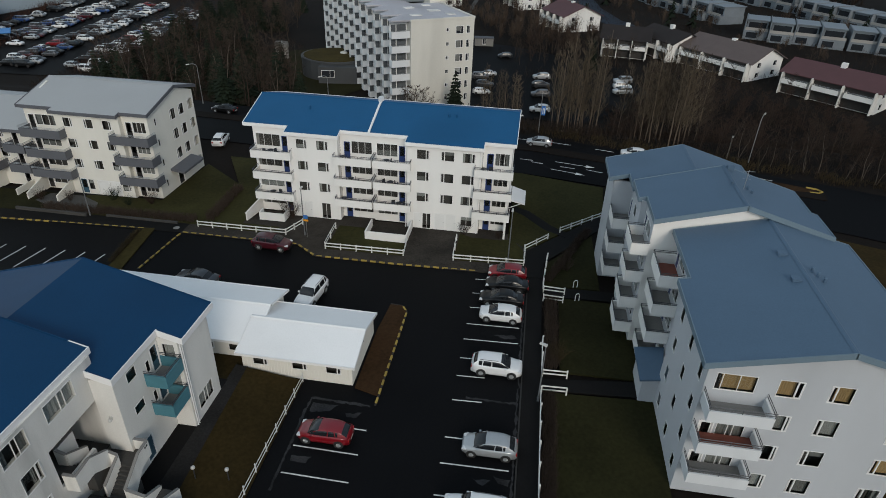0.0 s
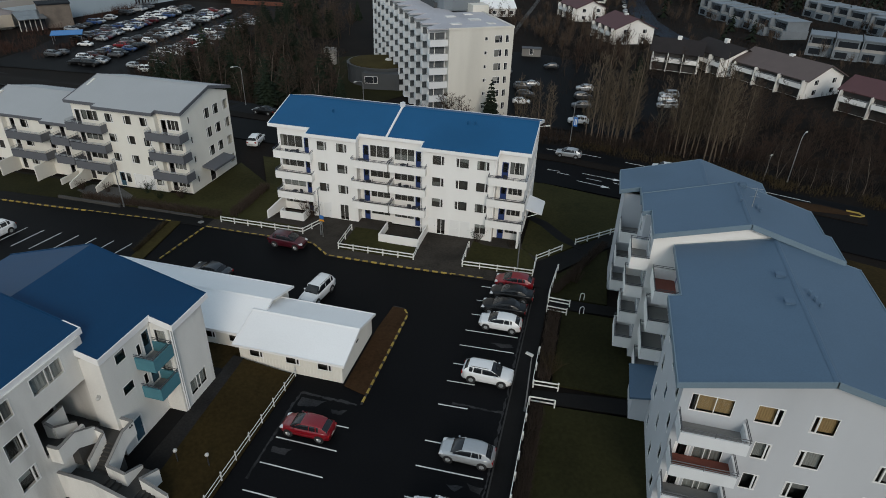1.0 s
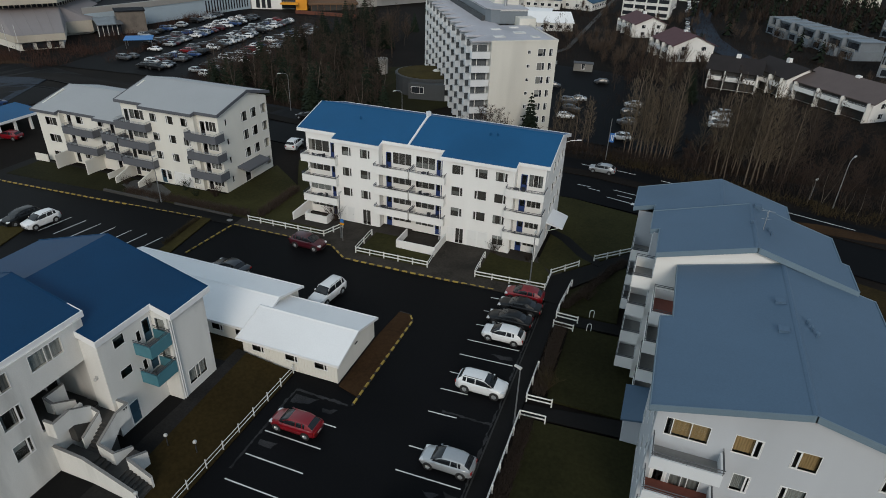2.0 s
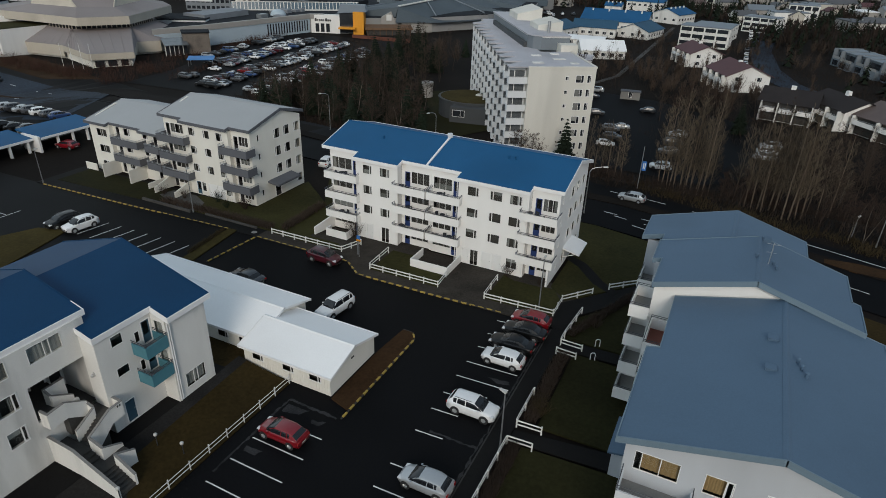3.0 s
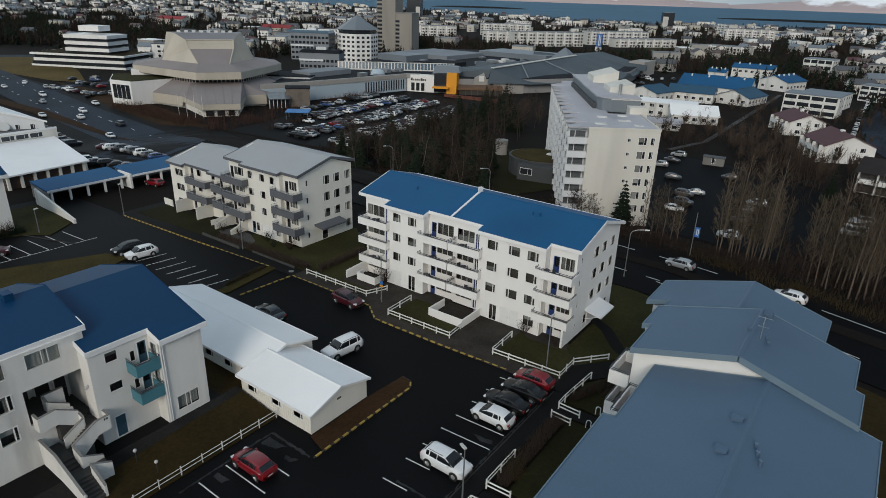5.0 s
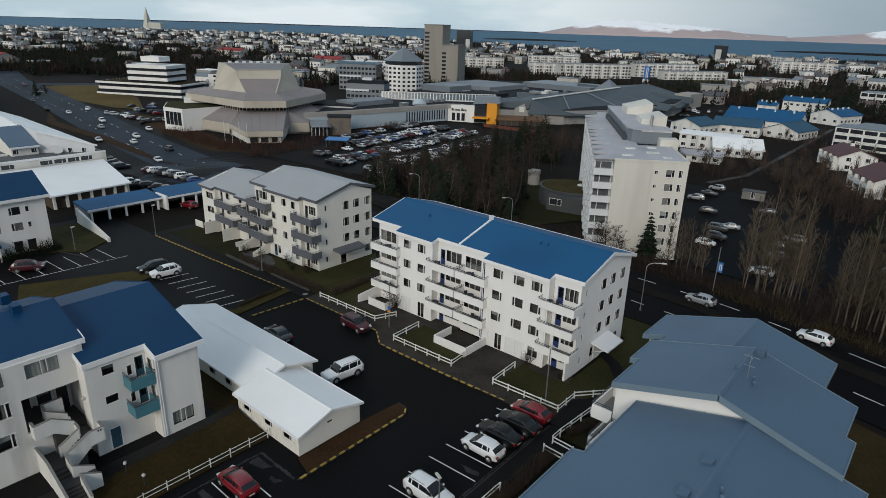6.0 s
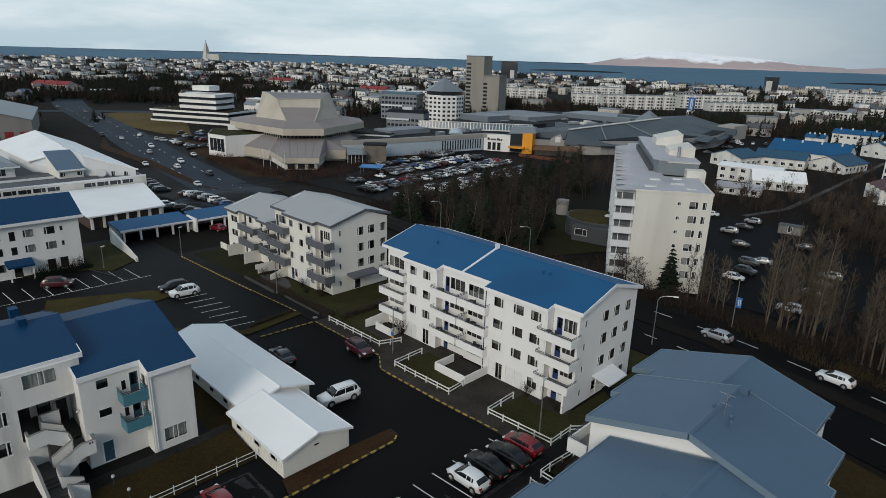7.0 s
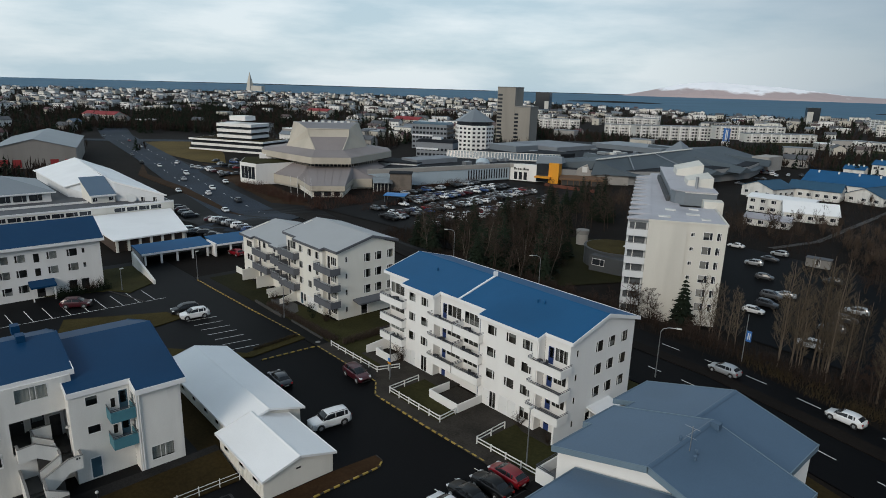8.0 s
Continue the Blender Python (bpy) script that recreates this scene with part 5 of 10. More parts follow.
ramp_wall((-22.78, 25.2), (-22.62, 23.12), 2.9, 4.25, 1.2, 3.25)
ramp_wall((-22.6, 23.16), (-21.32, 23.16), 1.2, 3.25, 0.8, 2.85)
ramp_wall((-21.38, 23.1), (-21.42, 24.74), 0.8, 2.85, 0.6, 1.95)
ramp_wall((-20.34, 23.3), (-20.14, 24.77), 0.5, 2.55, 0.4, 1.90)
ramp_wall((-20.34, 23.32), (-18.5, 23.34), 0.4, 2.55, 0.1, 1.45)
ramp_wall((-25.29, 21.84), (-22.6, 21.84), 0.6, 3.28, 0.5, 3.15)
ramp_wall((-22.6, 21.84), (-18.4, 21.84), 0.5, 3.15, 0.1, 1.50)
ramp_wall((-26.72, 23.15), (-26.68, 24.76), 3.3, 6.08, 3.3, 6.12)
ramp_wall((-26.72, 23.2), (-26.12, 23.25), 3.9, 6.05, 3.9, 5.70)
ramp_wall((-26.12, 23.25), (-25.95, 24.75), 3.6, 5.70, 3.3, 4.85)
part("number_sign", Shape().box(-22.69 - SX, 26.0 - SY, 4.0, -22.68 - SX, 26.12 - SY, 4.18), M["plastic_dark"], stair)
part("number_sign", Shape().box(-22.69 - SX, 25.8 - SY, 4.0, -22.68 - SX, 25.92 - SY, 4.18), M["plastic_dark"], stair)

# ---- the low white hall ----
hall = thing("low_hall", -22.0, 38.2, 0, 0, "low pale hall with a white sheet metal roof", "hall")
clad = M["render_cream"]
wall(hall, "wall", (0.2, 0.1), (10.0, 0.1), 0, 2.0, clad, [(1.0, 1.05, 1.35, 0.72, "right", ""), (4.5, 1.05, 1.35, 0.72, "right", ""), (7.5, 1.05, 1.35, 0.72, "right", "")], thick=0.2)
wall(hall, "wall", (10.0, 0.1), (10.0, 7.4), 0, 2.0, clad, thick=0.2, gable=[(7.3, 2.15), (3.65, 3.1), (0, 2.15)])
wall(hall, "wall", (10.0, 7.4), (0.2, 7.4), 0, 2.0, clad, thick=0.2)
batten = Shape()
for k in range(33):
    x = 0.35 + k * 0.3
    if any(a - 0.1 < x - 0.2 < a + 1.45 for a in (1.0, 4.5, 7.5)):
        batten.box(x, 0.07, 0, x + 0.04, 0.1, 0.95)
    else:
        batten.box(x, 0.07, 0, x + 0.04, 0.1, 2.0)
part("cladding_batten", batten, clad, hall, kind="stuff")
part("vent", Shape().box(10.0, 3.4, 1.9, 10.04, 3.9, 2.05), M["frame_dark"], hall)
roof_sections(hall, [(-0.2, 10.25, -0.15)], 3.72, 3.32, 0.29, 7.65, M["roof_white"], M["trim_white"], thick=0.14, fh=0.24)
long_ = thing("low_hall", -41.5, 39.6, 0, 0, "long low wing of the hall with a white roof", "hall")
wall(long_, "wall", (0, 0), (20.0, 0), 0, 2.1, clad, [(u, 1.05, 1.35, 0.75, "right", "") for u in (1.5, 5.0, 8.5, 12.0, 15.2, 17.9)], thick=0.2)
wall(long_, "wall", (20.0, 0), (20.0, 7.7), 0, 2.1, clad, thick=0.2, gable=[(7.7, 2.3), (3.85, 3.45), (0, 2.3)])
wall(long_, "wall", (20.0, 7.7), (0, 7.7), 0, 2.1, clad, thick=0.2)
wall(long_, "wall", (0, 7.7), (0, 0), 0, 2.1, clad, thick=0.2, gable=[(7.7, 2.3), (3.85, 3.45), (0, 2.3)])
roof_sections(long_, [(-0.4, 20.45, -0.35)], 3.85, 3.62, 0.29, 8.0, M["roof_white"], M["trim_white"], thick=0.14, fh=0.24)

# ---- cars ----
KINDS = {  # length, width, height, hood height, belt, windscreen foot, roof front, roof back, tail foot, wheel radius, wheelbase
    "hatch": (4.22, 1.78, 1.46, 0.90, 0.98, 1.24, 0.26, -1.36, -1.96, 0.32, 2.60),
    "suv": (4.50, 1.84, 1.66, 1.02, 1.12, 1.22, 0.30, -1.62, -2.10, 0.36, 2.68),
    "sedan": (4.60, 1.80, 1.44, 0.88, 0.96, 1.18, 0.18, -1.00, -1.72, 0.33, 2.70),
    "wagon": (4.80, 1.88, 1.80, 1.08, 1.16, 1.20, 0.48, -1.95, -2.26, 0.38, 2.80),
}


def car_meshes(kind, paint):
    key = ("car", kind, paint)
    if key in CACHE:
        return CACHE[key]
    L, W, H, hood, belt, ws, rf, rb, tf, wr, wb = KINDS[kind]
    zb = 0.22
    st = [(L / 2, hood - 0.34, 0.28), (L / 2 - 0.05, hood - 0.24, 0.37), (L / 2 - 0.16, hood - 0.15, 0.435), (L / 2 - 0.42, hood - 0.065, 0.478), (L / 2 - 0.75, hood - 0.01, 0.495), (ws + 0.05, hood + 0.04, 0.5), (ws - 0.4, belt, 0.5), (0, belt + 0.01, 0.5),
          (rb, belt + 0.04, 0.497), (tf, belt + 0.03, 0.48), (-L / 2 + 0.16, belt - 0.03, 0.455), (-L / 2 + 0.05, belt - 0.12, 0.425), (-L / 2, belt - 0.34, 0.38)]
    s = Shape()
    n = 14
    for x, zt, hw in st:
        w = hw * W
        nose = zb + (0.10 if abs(x) > L / 2 - 0.2 else 0)
        half = [(w * 0.90, nose), (w * 0.98, nose + 0.14), (w * 0.995, nose + 0.30), (w, zt - 0.22), (w * 0.975, zt - 0.09), (w * 0.91, zt - 0.015), (w * 0.5, zt + 0.02)]
        ring = half + [(-a, b) for a, b in reversed(half)]
        s.v += [(x, a, b) for a, b in ring]
    for i in range(len(st) - 1):
        for j in range(n):
            a, b = i * n + j, i * n + (j + 1) % n
            s.f.append((a, a + n, b + n, b))
    s.f += [tuple(range(n)), tuple(range(len(s.v) - 1, len(s.v) - n - 1, -1))]
    body = s.mesh("body", PAINT[paint], True)
    yb, yt = W / 2 * 0.87 + 0.03, W / 2 * 0.735

    def loft(rows):
        sh = Shape()
        m = len(rows[0])
        for row in rows:
            sh.v += row
        for a in range(len(rows) - 1):
            for c in range(m - 1):
                k = a * m + c
                sh.f.append((k, k + 1, k + m + 1, k + m))
        return sh

    # stations from the windscreen's foot over the roof to the tail: x, height, half width at the top and at the belt
    prof = [(ws, belt - 0.06, yb * 0.90, yb * 0.90), (ws * 0.62 + rf * 0.38, belt + (H - belt) * 0.52, yt * 1.07, yb * 0.97), (rf + 0.06, H - 0.085, yt, yb), (rf - 0.35, H - 0.025, yt, yb), (rf * 0.45 + rb * 0.55, H - 0.01, yt * 0.99, yb),
            (rb + 0.2, H - 0.05, yt * 0.95, yb * 0.99), (rb, H - 0.10, yt * 0.92, yb * 0.97), (rb * 0.4 + tf * 0.6, belt + (H - belt) * 0.42, yt * 0.98, yb * 0.93), (tf, belt - 0.04, yb * 0.86, yb * 0.86)]

    def ring(x, z, ht, hb, grow=0.0):
        zb_ = belt - 0.07
        return [(x, -hb - grow, min(zb_, z)), (x, -(hb * 0.35 + ht * 0.65) - grow, zb_ + (z - zb_) * 0.62), (x, -ht - grow, z - 0.04 if z > belt else z), (x, -ht * 0.75, z + grow), (x, 0, z + 0.015 + grow), (x, ht * 0.75, z + grow), (x, ht + grow, z - 0.04 if z > belt else z),
                (x, hb * 0.35 + ht * 0.65 + grow, zb_ + (z - zb_) * 0.62), (x, hb + grow, min(zb_, z))]

    glass = loft([ring(*q) for q in prof]).mesh("glazing", M["car_glass"], True)
    def mixq(a, b, f):
        return tuple(u + (v - u) * f for u, v in zip(a, b))

    def shell_row(q):
        g = ring(*q)
        row = [mixq(g[2], g[1], 0.20)] + g[2:7] + [mixq(g[6], g[7], 0.20)]
        return [(p[0], p[1] * 1.015, p[2] + 0.014) for p in row]

    spoiler = mixq(prof[6], prof[7], 0.34)
    r = loft([shell_row(q) for q in prof[2:7] + [spoiler]])
    quarter = []
    for side in (slice(0, 3), slice(6, 9)):
        rows = [ring(*q)[side] for q in ([mixq(prof[5], prof[6], 0.15 if kind == "hatch" else 0.75)] + prof[6:9])]
        quarter.append(loft([[(p[0] - 0.01, p[1] * 1.02, p[2]) for p in row] for row in rows]))
    for qs in quarter:
        k = len(r.v)
        r.v += qs.v
        r.f += [tuple(k + i for i in f) for f in qs.f]
    pillars = []
    for sgn in (-1, 1):
        for (xa, xb, ww) in ((ws - 0.02, rf, 0.045), (-0.40, -0.44, 0.03), ((rb + tf) / 2 + 0.62, rb + 0.42, 0.04)):
            y0, y1 = sgn * (yb * (0.90 if xa > 0.9 else 1.0)), sgn * yt
            pillars.append([(xa - ww, y0 - 0.02, belt - 0.05), (xa + ww, y0 - 0.02, belt - 0.05), (xa + ww, y0 + 0.02, belt - 0.05), (xa - ww, y0 + 0.02, belt - 0.05),
                            (xb - ww, y1 - 0.02, H - 0.05), (xb + ww, y1 - 0.02, H - 0.05), (xb + ww, y1 + 0.02, H - 0.05), (xb - ww, y1 + 0.02, H - 0.05)])
    for a in pillars:
        k = len(s.v)
        s.v += a
        s.f += [(k + i, k + (i + 1) % 4, k + 4 + (i + 1) % 4, k + 4 + i) for i in range(4)]
    k = len(s.v)
    s.v += r.v
    s.f += [tuple(k + i for i in f) for f in r.f]
    CACHE[("shell", kind, paint)] = (s.mesh("body", PAINT[paint], True), glass)
    roof = r.mesh("roof", PAINT[paint], True)
    pillars = [Shape().hexa(a).mesh("pillar", PAINT[paint]) for a in pillars]
    rails = Shape()
    for sgn in (-1, 1):
        rails.tube((rb + 0.15, sgn * yt * 0.92, H - 0.01), (rf - 0.2, sgn * yt * 0.92, H + 0.0), 0.022, n=5)
    ty = Shape().tube((0, -0.1, 0), (0, 0.1, 0), wr, n=18)
    ri = Shape().tube((0, -0.104, 0), (0, 0.104, 0), wr * 0.62, n=10)
    for k in range(5):
        a = k * 2 * math.pi / 5
        ri.tube((wr * 0.12 * math.cos(a), -0.115, wr * 0.12 * math.sin(a)), (wr * 0.58 * math.cos(a), -0.112, wr * 0.58 * math.sin(a)), 0.03, n=4)
    arch = Shape().tube((0, -0.02, 0), (0, 0.02, 0), wr + 0.07, n=18)
    hl = Shape().hexa([(L / 2 - 0.34, 0, hood - 0.24), (L / 2 - 0.05, 0.0, hood - 0.28), (L / 2 - 0.02, 0.28, hood - 0.28), (L / 2 - 0.36, 0.36, hood - 0.22), (L / 2 - 0.36, 0, hood - 0.10), (L / 2 - 0.10, 0, hood - 0.14), (L / 2 - 0.08, 0.28, hood - 0.14), (L / 2 - 0.40, 0.36, hood - 0.10)])
    tl = Shape().box(-0.05, -0.14, 0, 0.05, 0.14, 0.22)
    mir = Shape().box(-0.06, 0, 0, 0.08, 0.17, 0.12)
    bump = Shape().box(L / 2 - 0.1, -W * 0.33, zb + 0.08, L / 2 + 0.01, W * 0.33, zb + 0.22).mesh("grille", M["black_trim"])
    plate = Shape().box(0, -0.26, 0, 0.012, 0.26, 0.11).mesh("number_plate", M["plate"])
    CACHE[key] = (body, glass, roof, rails.mesh("roof_rail", M["black_trim"]), ty.mesh("tyre", M["tyre"]), ri.mesh("rim", M["rim"]), arch.mesh("wheel_arch", M["black_trim"]),
                  hl.mesh("headlight", M["lamp_clear"]), tl.mesh("taillight", M["lamp_red"]), mir.mesh("mirror", PAINT[paint]), bump, plate, pillars)
    return CACHE[key]


def car_shell(kind, paint):
    """Body with roof and pillars in one mesh, and the glazing, for cars far off."""
    car_meshes(kind, paint)
    return CACHE[("shell", kind, paint)]


def make_car(kind, paint, x, y, heading, label, z=0.0, group="cars in the car park"):
    """A car; heading in degrees, 0 points east."""
    L, W, H, hood, belt, ws, rf, rb, tf, wr, wb = KINDS[kind]
    body, glass, roof, rails, ty, ri, arch, hl, tl, mir, bump, plate, pillars = car_meshes(kind, paint)
    c = thing("car", x, y, z, heading, label, "car", group)
    b = part("body", body, None, c)
    part("glazing", glass, None, c)
    part("roof", roof, None, c)
    for pm_ in pillars:
        part("pillar", pm_, None, c)
    if kind in ("suv", "wagon"):
        part("roof_rail", rails, None, c)
    for fx in (wb / 2 + 0.02, -wb / 2 + 0.02):
        for sgn in (-1, 1):
            part("wheel_arch", arch, None, c, m=pose(fx, sgn * (W / 2 - 0.015), wr + 0.02))
            t = part("wheel", ty, None, c, m=pose(fx, sgn * (W / 2 - 0.075), wr, 0, 0, 0 if sgn < 0 else 180))
            part("rim", ri, None, t)
    part("headlight", hl, None, b, m=pose(0, W * 0.47 - 0.36, 0))
    part("headlight", hl, None, b, m=Matrix.Diagonal((1, -1, 1, 1)) @ pose(0, W * 0.47 - 0.36, 0))
    for sgn in (-1, 1):
        part("taillight", tl, None, b, m=pose(-L / 2 + 0.06, sgn * (W * 0.42 - 0.12), belt - 0.34))
        part("mirror", mir, None, b, m=pose(ws - 0.42, W / 2 - 0.04, belt - 0.04) if sgn > 0 else Matrix.Diagonal((1, -1, 1, 1)) @ pose(ws - 0.42, W / 2 - 0.04, belt - 0.04))
    part("grille", bump, None, b)
    part("number_plate", plate, None, b, m=pose(-L / 2 - 0.008, 0, belt - 0.50))
    return c


for kind, paint, x, y, hd, lab in (
        ("hatch", "red", 0.0, 58.0, 180, "bright red hatchback parked beside the white fence"),
        ("sedan", "black", 0.1, 55.6, 180, "black saloon car between a red and a black car"),
        ("sedan", "black", -0.3, 52.9, 180, "glossy black saloon car in a parking bay"),
        ("hatch", "white", -0.2, 50.2, 180, "white hatchback in a parking bay"),
        ("suv", "white", 0.0, 42.4, 0, "white compact SUV standing in a parking bay"),
        ("hatch", "silver", 0.15, 33.3, 180, "silver hatchback in a parking bay"),
        ("wagon", "white", -0.2, 27.4, 180, "large white off-road car in a parking bay"),
        ("hatch", "red", -12.5, 32.4, 180, "dark red hatchback parked by the low hall"),
        ("wagon", "white", -19.6, 49.9, -97, "white off-road car with roof rails behind the low hall"),
        ("suv", "maroon", -27.4, 58.8, -2, "maroon SUV beside the yellow kerb"),
        ("sedan", "graphite", -32.3, 50.4, 175, "dark old saloon car behind the low hall"),
        ("suv", "white", -61.2, 50.4, -97, "white SUV parked in the further car park"),
        ("suv", "black", -64.2, 50.0, -97, "black SUV parked beside a white one"),
        ("suv", "maroon", -77.6, 37.0, 62, "dark red off-road car parked by the flats"),
        ("hatch", "red", -93.2, 71.4, 190, "red hatchback in front of an open garage"),
        ("suv", "white", -47.8, 88.1, 100, "white car on the lane between the flats"),
        ("hatch", "silver", 2.8, 99.0, 176, "silver hatchback on the wet road"),
        ("hatch", "white", 18.0, 97.4, 172, "white hatchback on the wet road"),
        ("sedan", "black", -54.1, 102.6, 175, "black car on the road behind the flats")):
    make_car(kind, paint, x, y, hd, lab)

# ---- painted lines and kerbs ----
def line_mark(x0, y0, x1, y1, w=0.11, z=0.004, label="white painted bay line"):
    d = Vector((x1 - x0, y1 - y0)).normalized()
    n = Vector((-d.y, d.x)) * w / 2
    s = Shape().prism([(x0 - n.x, y0 - n.y), (x1 - n.x, y1 - n.y), (x1 + n.x, y1 + n.y), (x0 + n.x, y0 + n.y)], z - 0.003, z + 0.003)
    return solid("bay_line", s, M["line_white"], label, "road marking", group="painted lines")


for y in (56.9, 54.2, 51.6, 48.85, 46.45, 43.7, 41.3, 38.3, 34.2, 31.65, 28.8, 26.2, 23.5):
    line_mark(-3.4, y - 0.12, -0.9 if y in (56.9, 54.2, 51.6, 43.7, 41.3, 38.3) else 1.75, y + (0.0 if y < 45 else 0.1))
for y in (33.65, 31.2, 28.65, 26.1, 23.5):
    line_mark(-14.7, y, -9.6, y - 0.05)
for k in range(7):
    line_mark(-60.2 + 2.42 * k, 48.9 + 0.12 * k, -59.6 + 2.42 * k, 53.3 + 0.06 * k)
for k in range(9):
    line_mark(-80.2, 27.4 + 2.55 * k, -74.0, 27.8 + 2.55 * k)
line_mark(-74.2, 26.0, -73.6, 50.0)
for a, b in (((1.7, 91.5), (3.6, 91.1)), ((5.5, 92.4), (10.6, 91.4)), ((4.8, 89.3), (8.8, 88.3)), ((6.2, 90.6), (8.4, 90.2)), ((10.2, 90.2), (12.6, 89.5)), ((-5.0, 92.6), (-3.0, 92.4)), ((0.0, 92.3), (2.0, 92.1)), ((-12, 93.0), (-9.5, 92.8)),
             ((-20, 93.4), (-17.5, 93.3)), ((16, 88.6), (20, 87.6)), ((24, 86.6), (27, 85.8)), ((31, 84.6), (34, 83.7)), ((-30, 93.7), (-27, 93.6)), ((22, 96.8), (30, 94.6)), ((30, 94.6), (38, 92.2)), ((-8, 101.6), (-5, 101.4)), ((-1, 101.2), (2, 101.0)), ((5, 100.7), (8, 100.2)), ((12, 99.3), (15, 98.6))):
    line_mark(*a, *b, w=0.14, z=0.036, label="white lane marking on the road")
for a, b in (((10.2, 91.5), (11.5, 91.25)), ((8.5, 88.35), (9.8, 88.0))):
    d = Vector((b[0] - a[0], b[1] - a[1])).normalized()
    n = Vector((-d.y, d.x)) * 0.45
    solid("lane_arrow", Shape().prism([(a[0] - n.x, a[1] - n.y), b, (a[0] + n.x, a[1] + n.y)], 0.034, 0.042), M["line_white"], "white turning arrow on the road", "road marking", group="painted lines")


def worn(pts, seed, label="pale worn patch on the dark asphalt"):
    """An irregular thin patch: its outline is broken up at random."""
    rng = random.Random(seed)
    out = []
    for i in range(len(pts)):
        a, b = pts[i], pts[(i + 1) % len(pts)]
        m = max(2, int(math.dist(a, b) / 0.28))
        out += [(a[0] + (b[0] - a[0]) * k / m + rng.gauss(0, 0.05), a[1] + (b[1] - a[1]) * k / m + rng.gauss(0, 0.05)) for k in range(m)]
    solid("asphalt_patch", Shape().poly([(*p, 0.003) for p in out]), M["asphalt_worn"], label, "asphalt patch", group="worn patches", kind="structure")


for k, pts in enumerate(([(-14.9, 36.2), (-9.9, 36.05), (-9.95, 36.3), (-14.9, 36.45)], [(-14.7, 34.7), (-13.1, 35.1), (-12.5, 35.8), (-14.7, 35.75)], [(-11.6, 34.7), (-10.7, 34.8), (-10.4, 35.4), (-11.7, 35.1)],
                         [(-14.4, 29.7), (-13.3, 29.75), (-13.0, 30.4), (-14.5, 30.3)], [(-15.05, 27.0), (-14.85, 27.0), (-14.9, 36.3), (-15.1, 36.3)], [(1.95, 26.0), (2.1, 26.0), (2.1, 57.0), (1.95, 57.0)],
                         [(-2.25, 38.5), (1.95, 38.55), (1.95, 38.75), (-2.25, 38.7)], [(-0.8, 30.5), (-0.1, 30.0), (0.45, 30.6)], [(0.6, 30.9), (1.0, 30.4), (1.8, 30.3), (1.9, 30.8)], [(-0.6, 47.4), (0.5, 47.0), (1.6, 47.3), (1.5, 47.7), (0.3, 47.6)], [(-29.2, 47.6), (-27.9, 47.2), (-27.6, 48.0), (-28.8, 48.5)])):
    worn(pts, k)


def kerb(points, yellow=True, h=0.13, w=0.15):
    s = Shape()
    for a, b in zip(points[:-1], points[1:]):
        d = Vector((b[0] - a[0], b[1] - a[1])).normalized()
        n = Vector((-d.y, d.x)) * w / 2
        s.prism([(a[0] - n.x, a[1] - n.y), (b[0] - n.x, b[1] - n.y), (b[0] + n.x, b[1] + n.y), (a[0] + n.x, a[1] + n.y)], -0.08, h - 0.02)
    k = solid("kerb", s, M["kerb"], "concrete kerb with yellow painted stretches" if yellow else "plain concrete kerb", "kerb", kind="structure")
    if not yellow:
        return
    me = Shape().prism([(-0.33, -w / 2 - 0.012), (0.33, -w / 2 - 0.012), (0.33, w / 2 + 0.012), (-0.33, w / 2 + 0.012)], 0.0, h + 0.006).mesh("kerb_stone", M["kerb_yellow"])
    for a, b in zip(points[:-1], points[1:]):
        ln = math.dist(a, b)
        cnt = max(1, round(ln / 1.06))
        ang = math.degrees(math.atan2(b[1] - a[1], b[0] - a[0]))
        for i in range(cnt):
            t = (i + 0.5) / cnt
            part("kerb_stone", me, None, k, m=pose(a[0] + (b[0] - a[0]) * t, a[1] + (b[1] - a[1]) * t, 0, 0, 0, ang))


kerb([(-39.3, 59.9), (-24.8, 60.0), (-22.0, 57.9), (-12.6, 58.0), (-3.4, 58.35)])
kerb([(-39.3, 59.7), (-39.8, 51.4)])
kerb([(-80.4, 58.0), (-62.5, 58.8), (-44.0, 59.9)])
kerb([(-9.55, 36.3), (-9.55, 49.4), (-10.2, 50.3)])
kerb([(-10.2, 50.3), (-11.4, 50.4)], False)
kerb([(2.3, 20), (2.3, 58.0)], False, h=0.1)
kerb([(-73.4, 46.5), (-83.0, 43.2)], False)

# ---- fences ----
def rail_fence(points, label, h=0.85, post=0.11, gap=2.0, group="white rail fences", rail=0.13):
    f = thing("fence", points[0][0], points[0][1], 0, 0, label, "fence", group)
    ox, oy = points[0]
    pm = Shape().box(-post / 2, -post / 2, 0, post / 2, post / 2, h + 0.06).mesh("post", M["fence_white"])
    for i, (a, b) in enumerate(zip(points[:-1], points[1:])):
        ln = math.dist(a, b)
        cnt = max(1, round(ln / gap))
        ang = math.degrees(math.atan2(b[1] - a[1], b[0] - a[0]))
        for k in range(cnt + (1 if i == len(points) - 2 else 0)):
            t = k / cnt
            part("post", pm, None, f, m=pose(a[0] - ox + (b[0] - a[0]) * t, a[1] - oy + (b[1] - a[1]) * t, 0.05, 0, 0, ang))
        for z in (h - 0.08, h - 0.48):
            part("rail", Shape().box(0.0, -0.1, z, ln, -0.06, z + rail), M["fence_white"], f, m=pose(a[0] - ox, a[1] - oy, 0.05, 0, 0, ang))
    return f


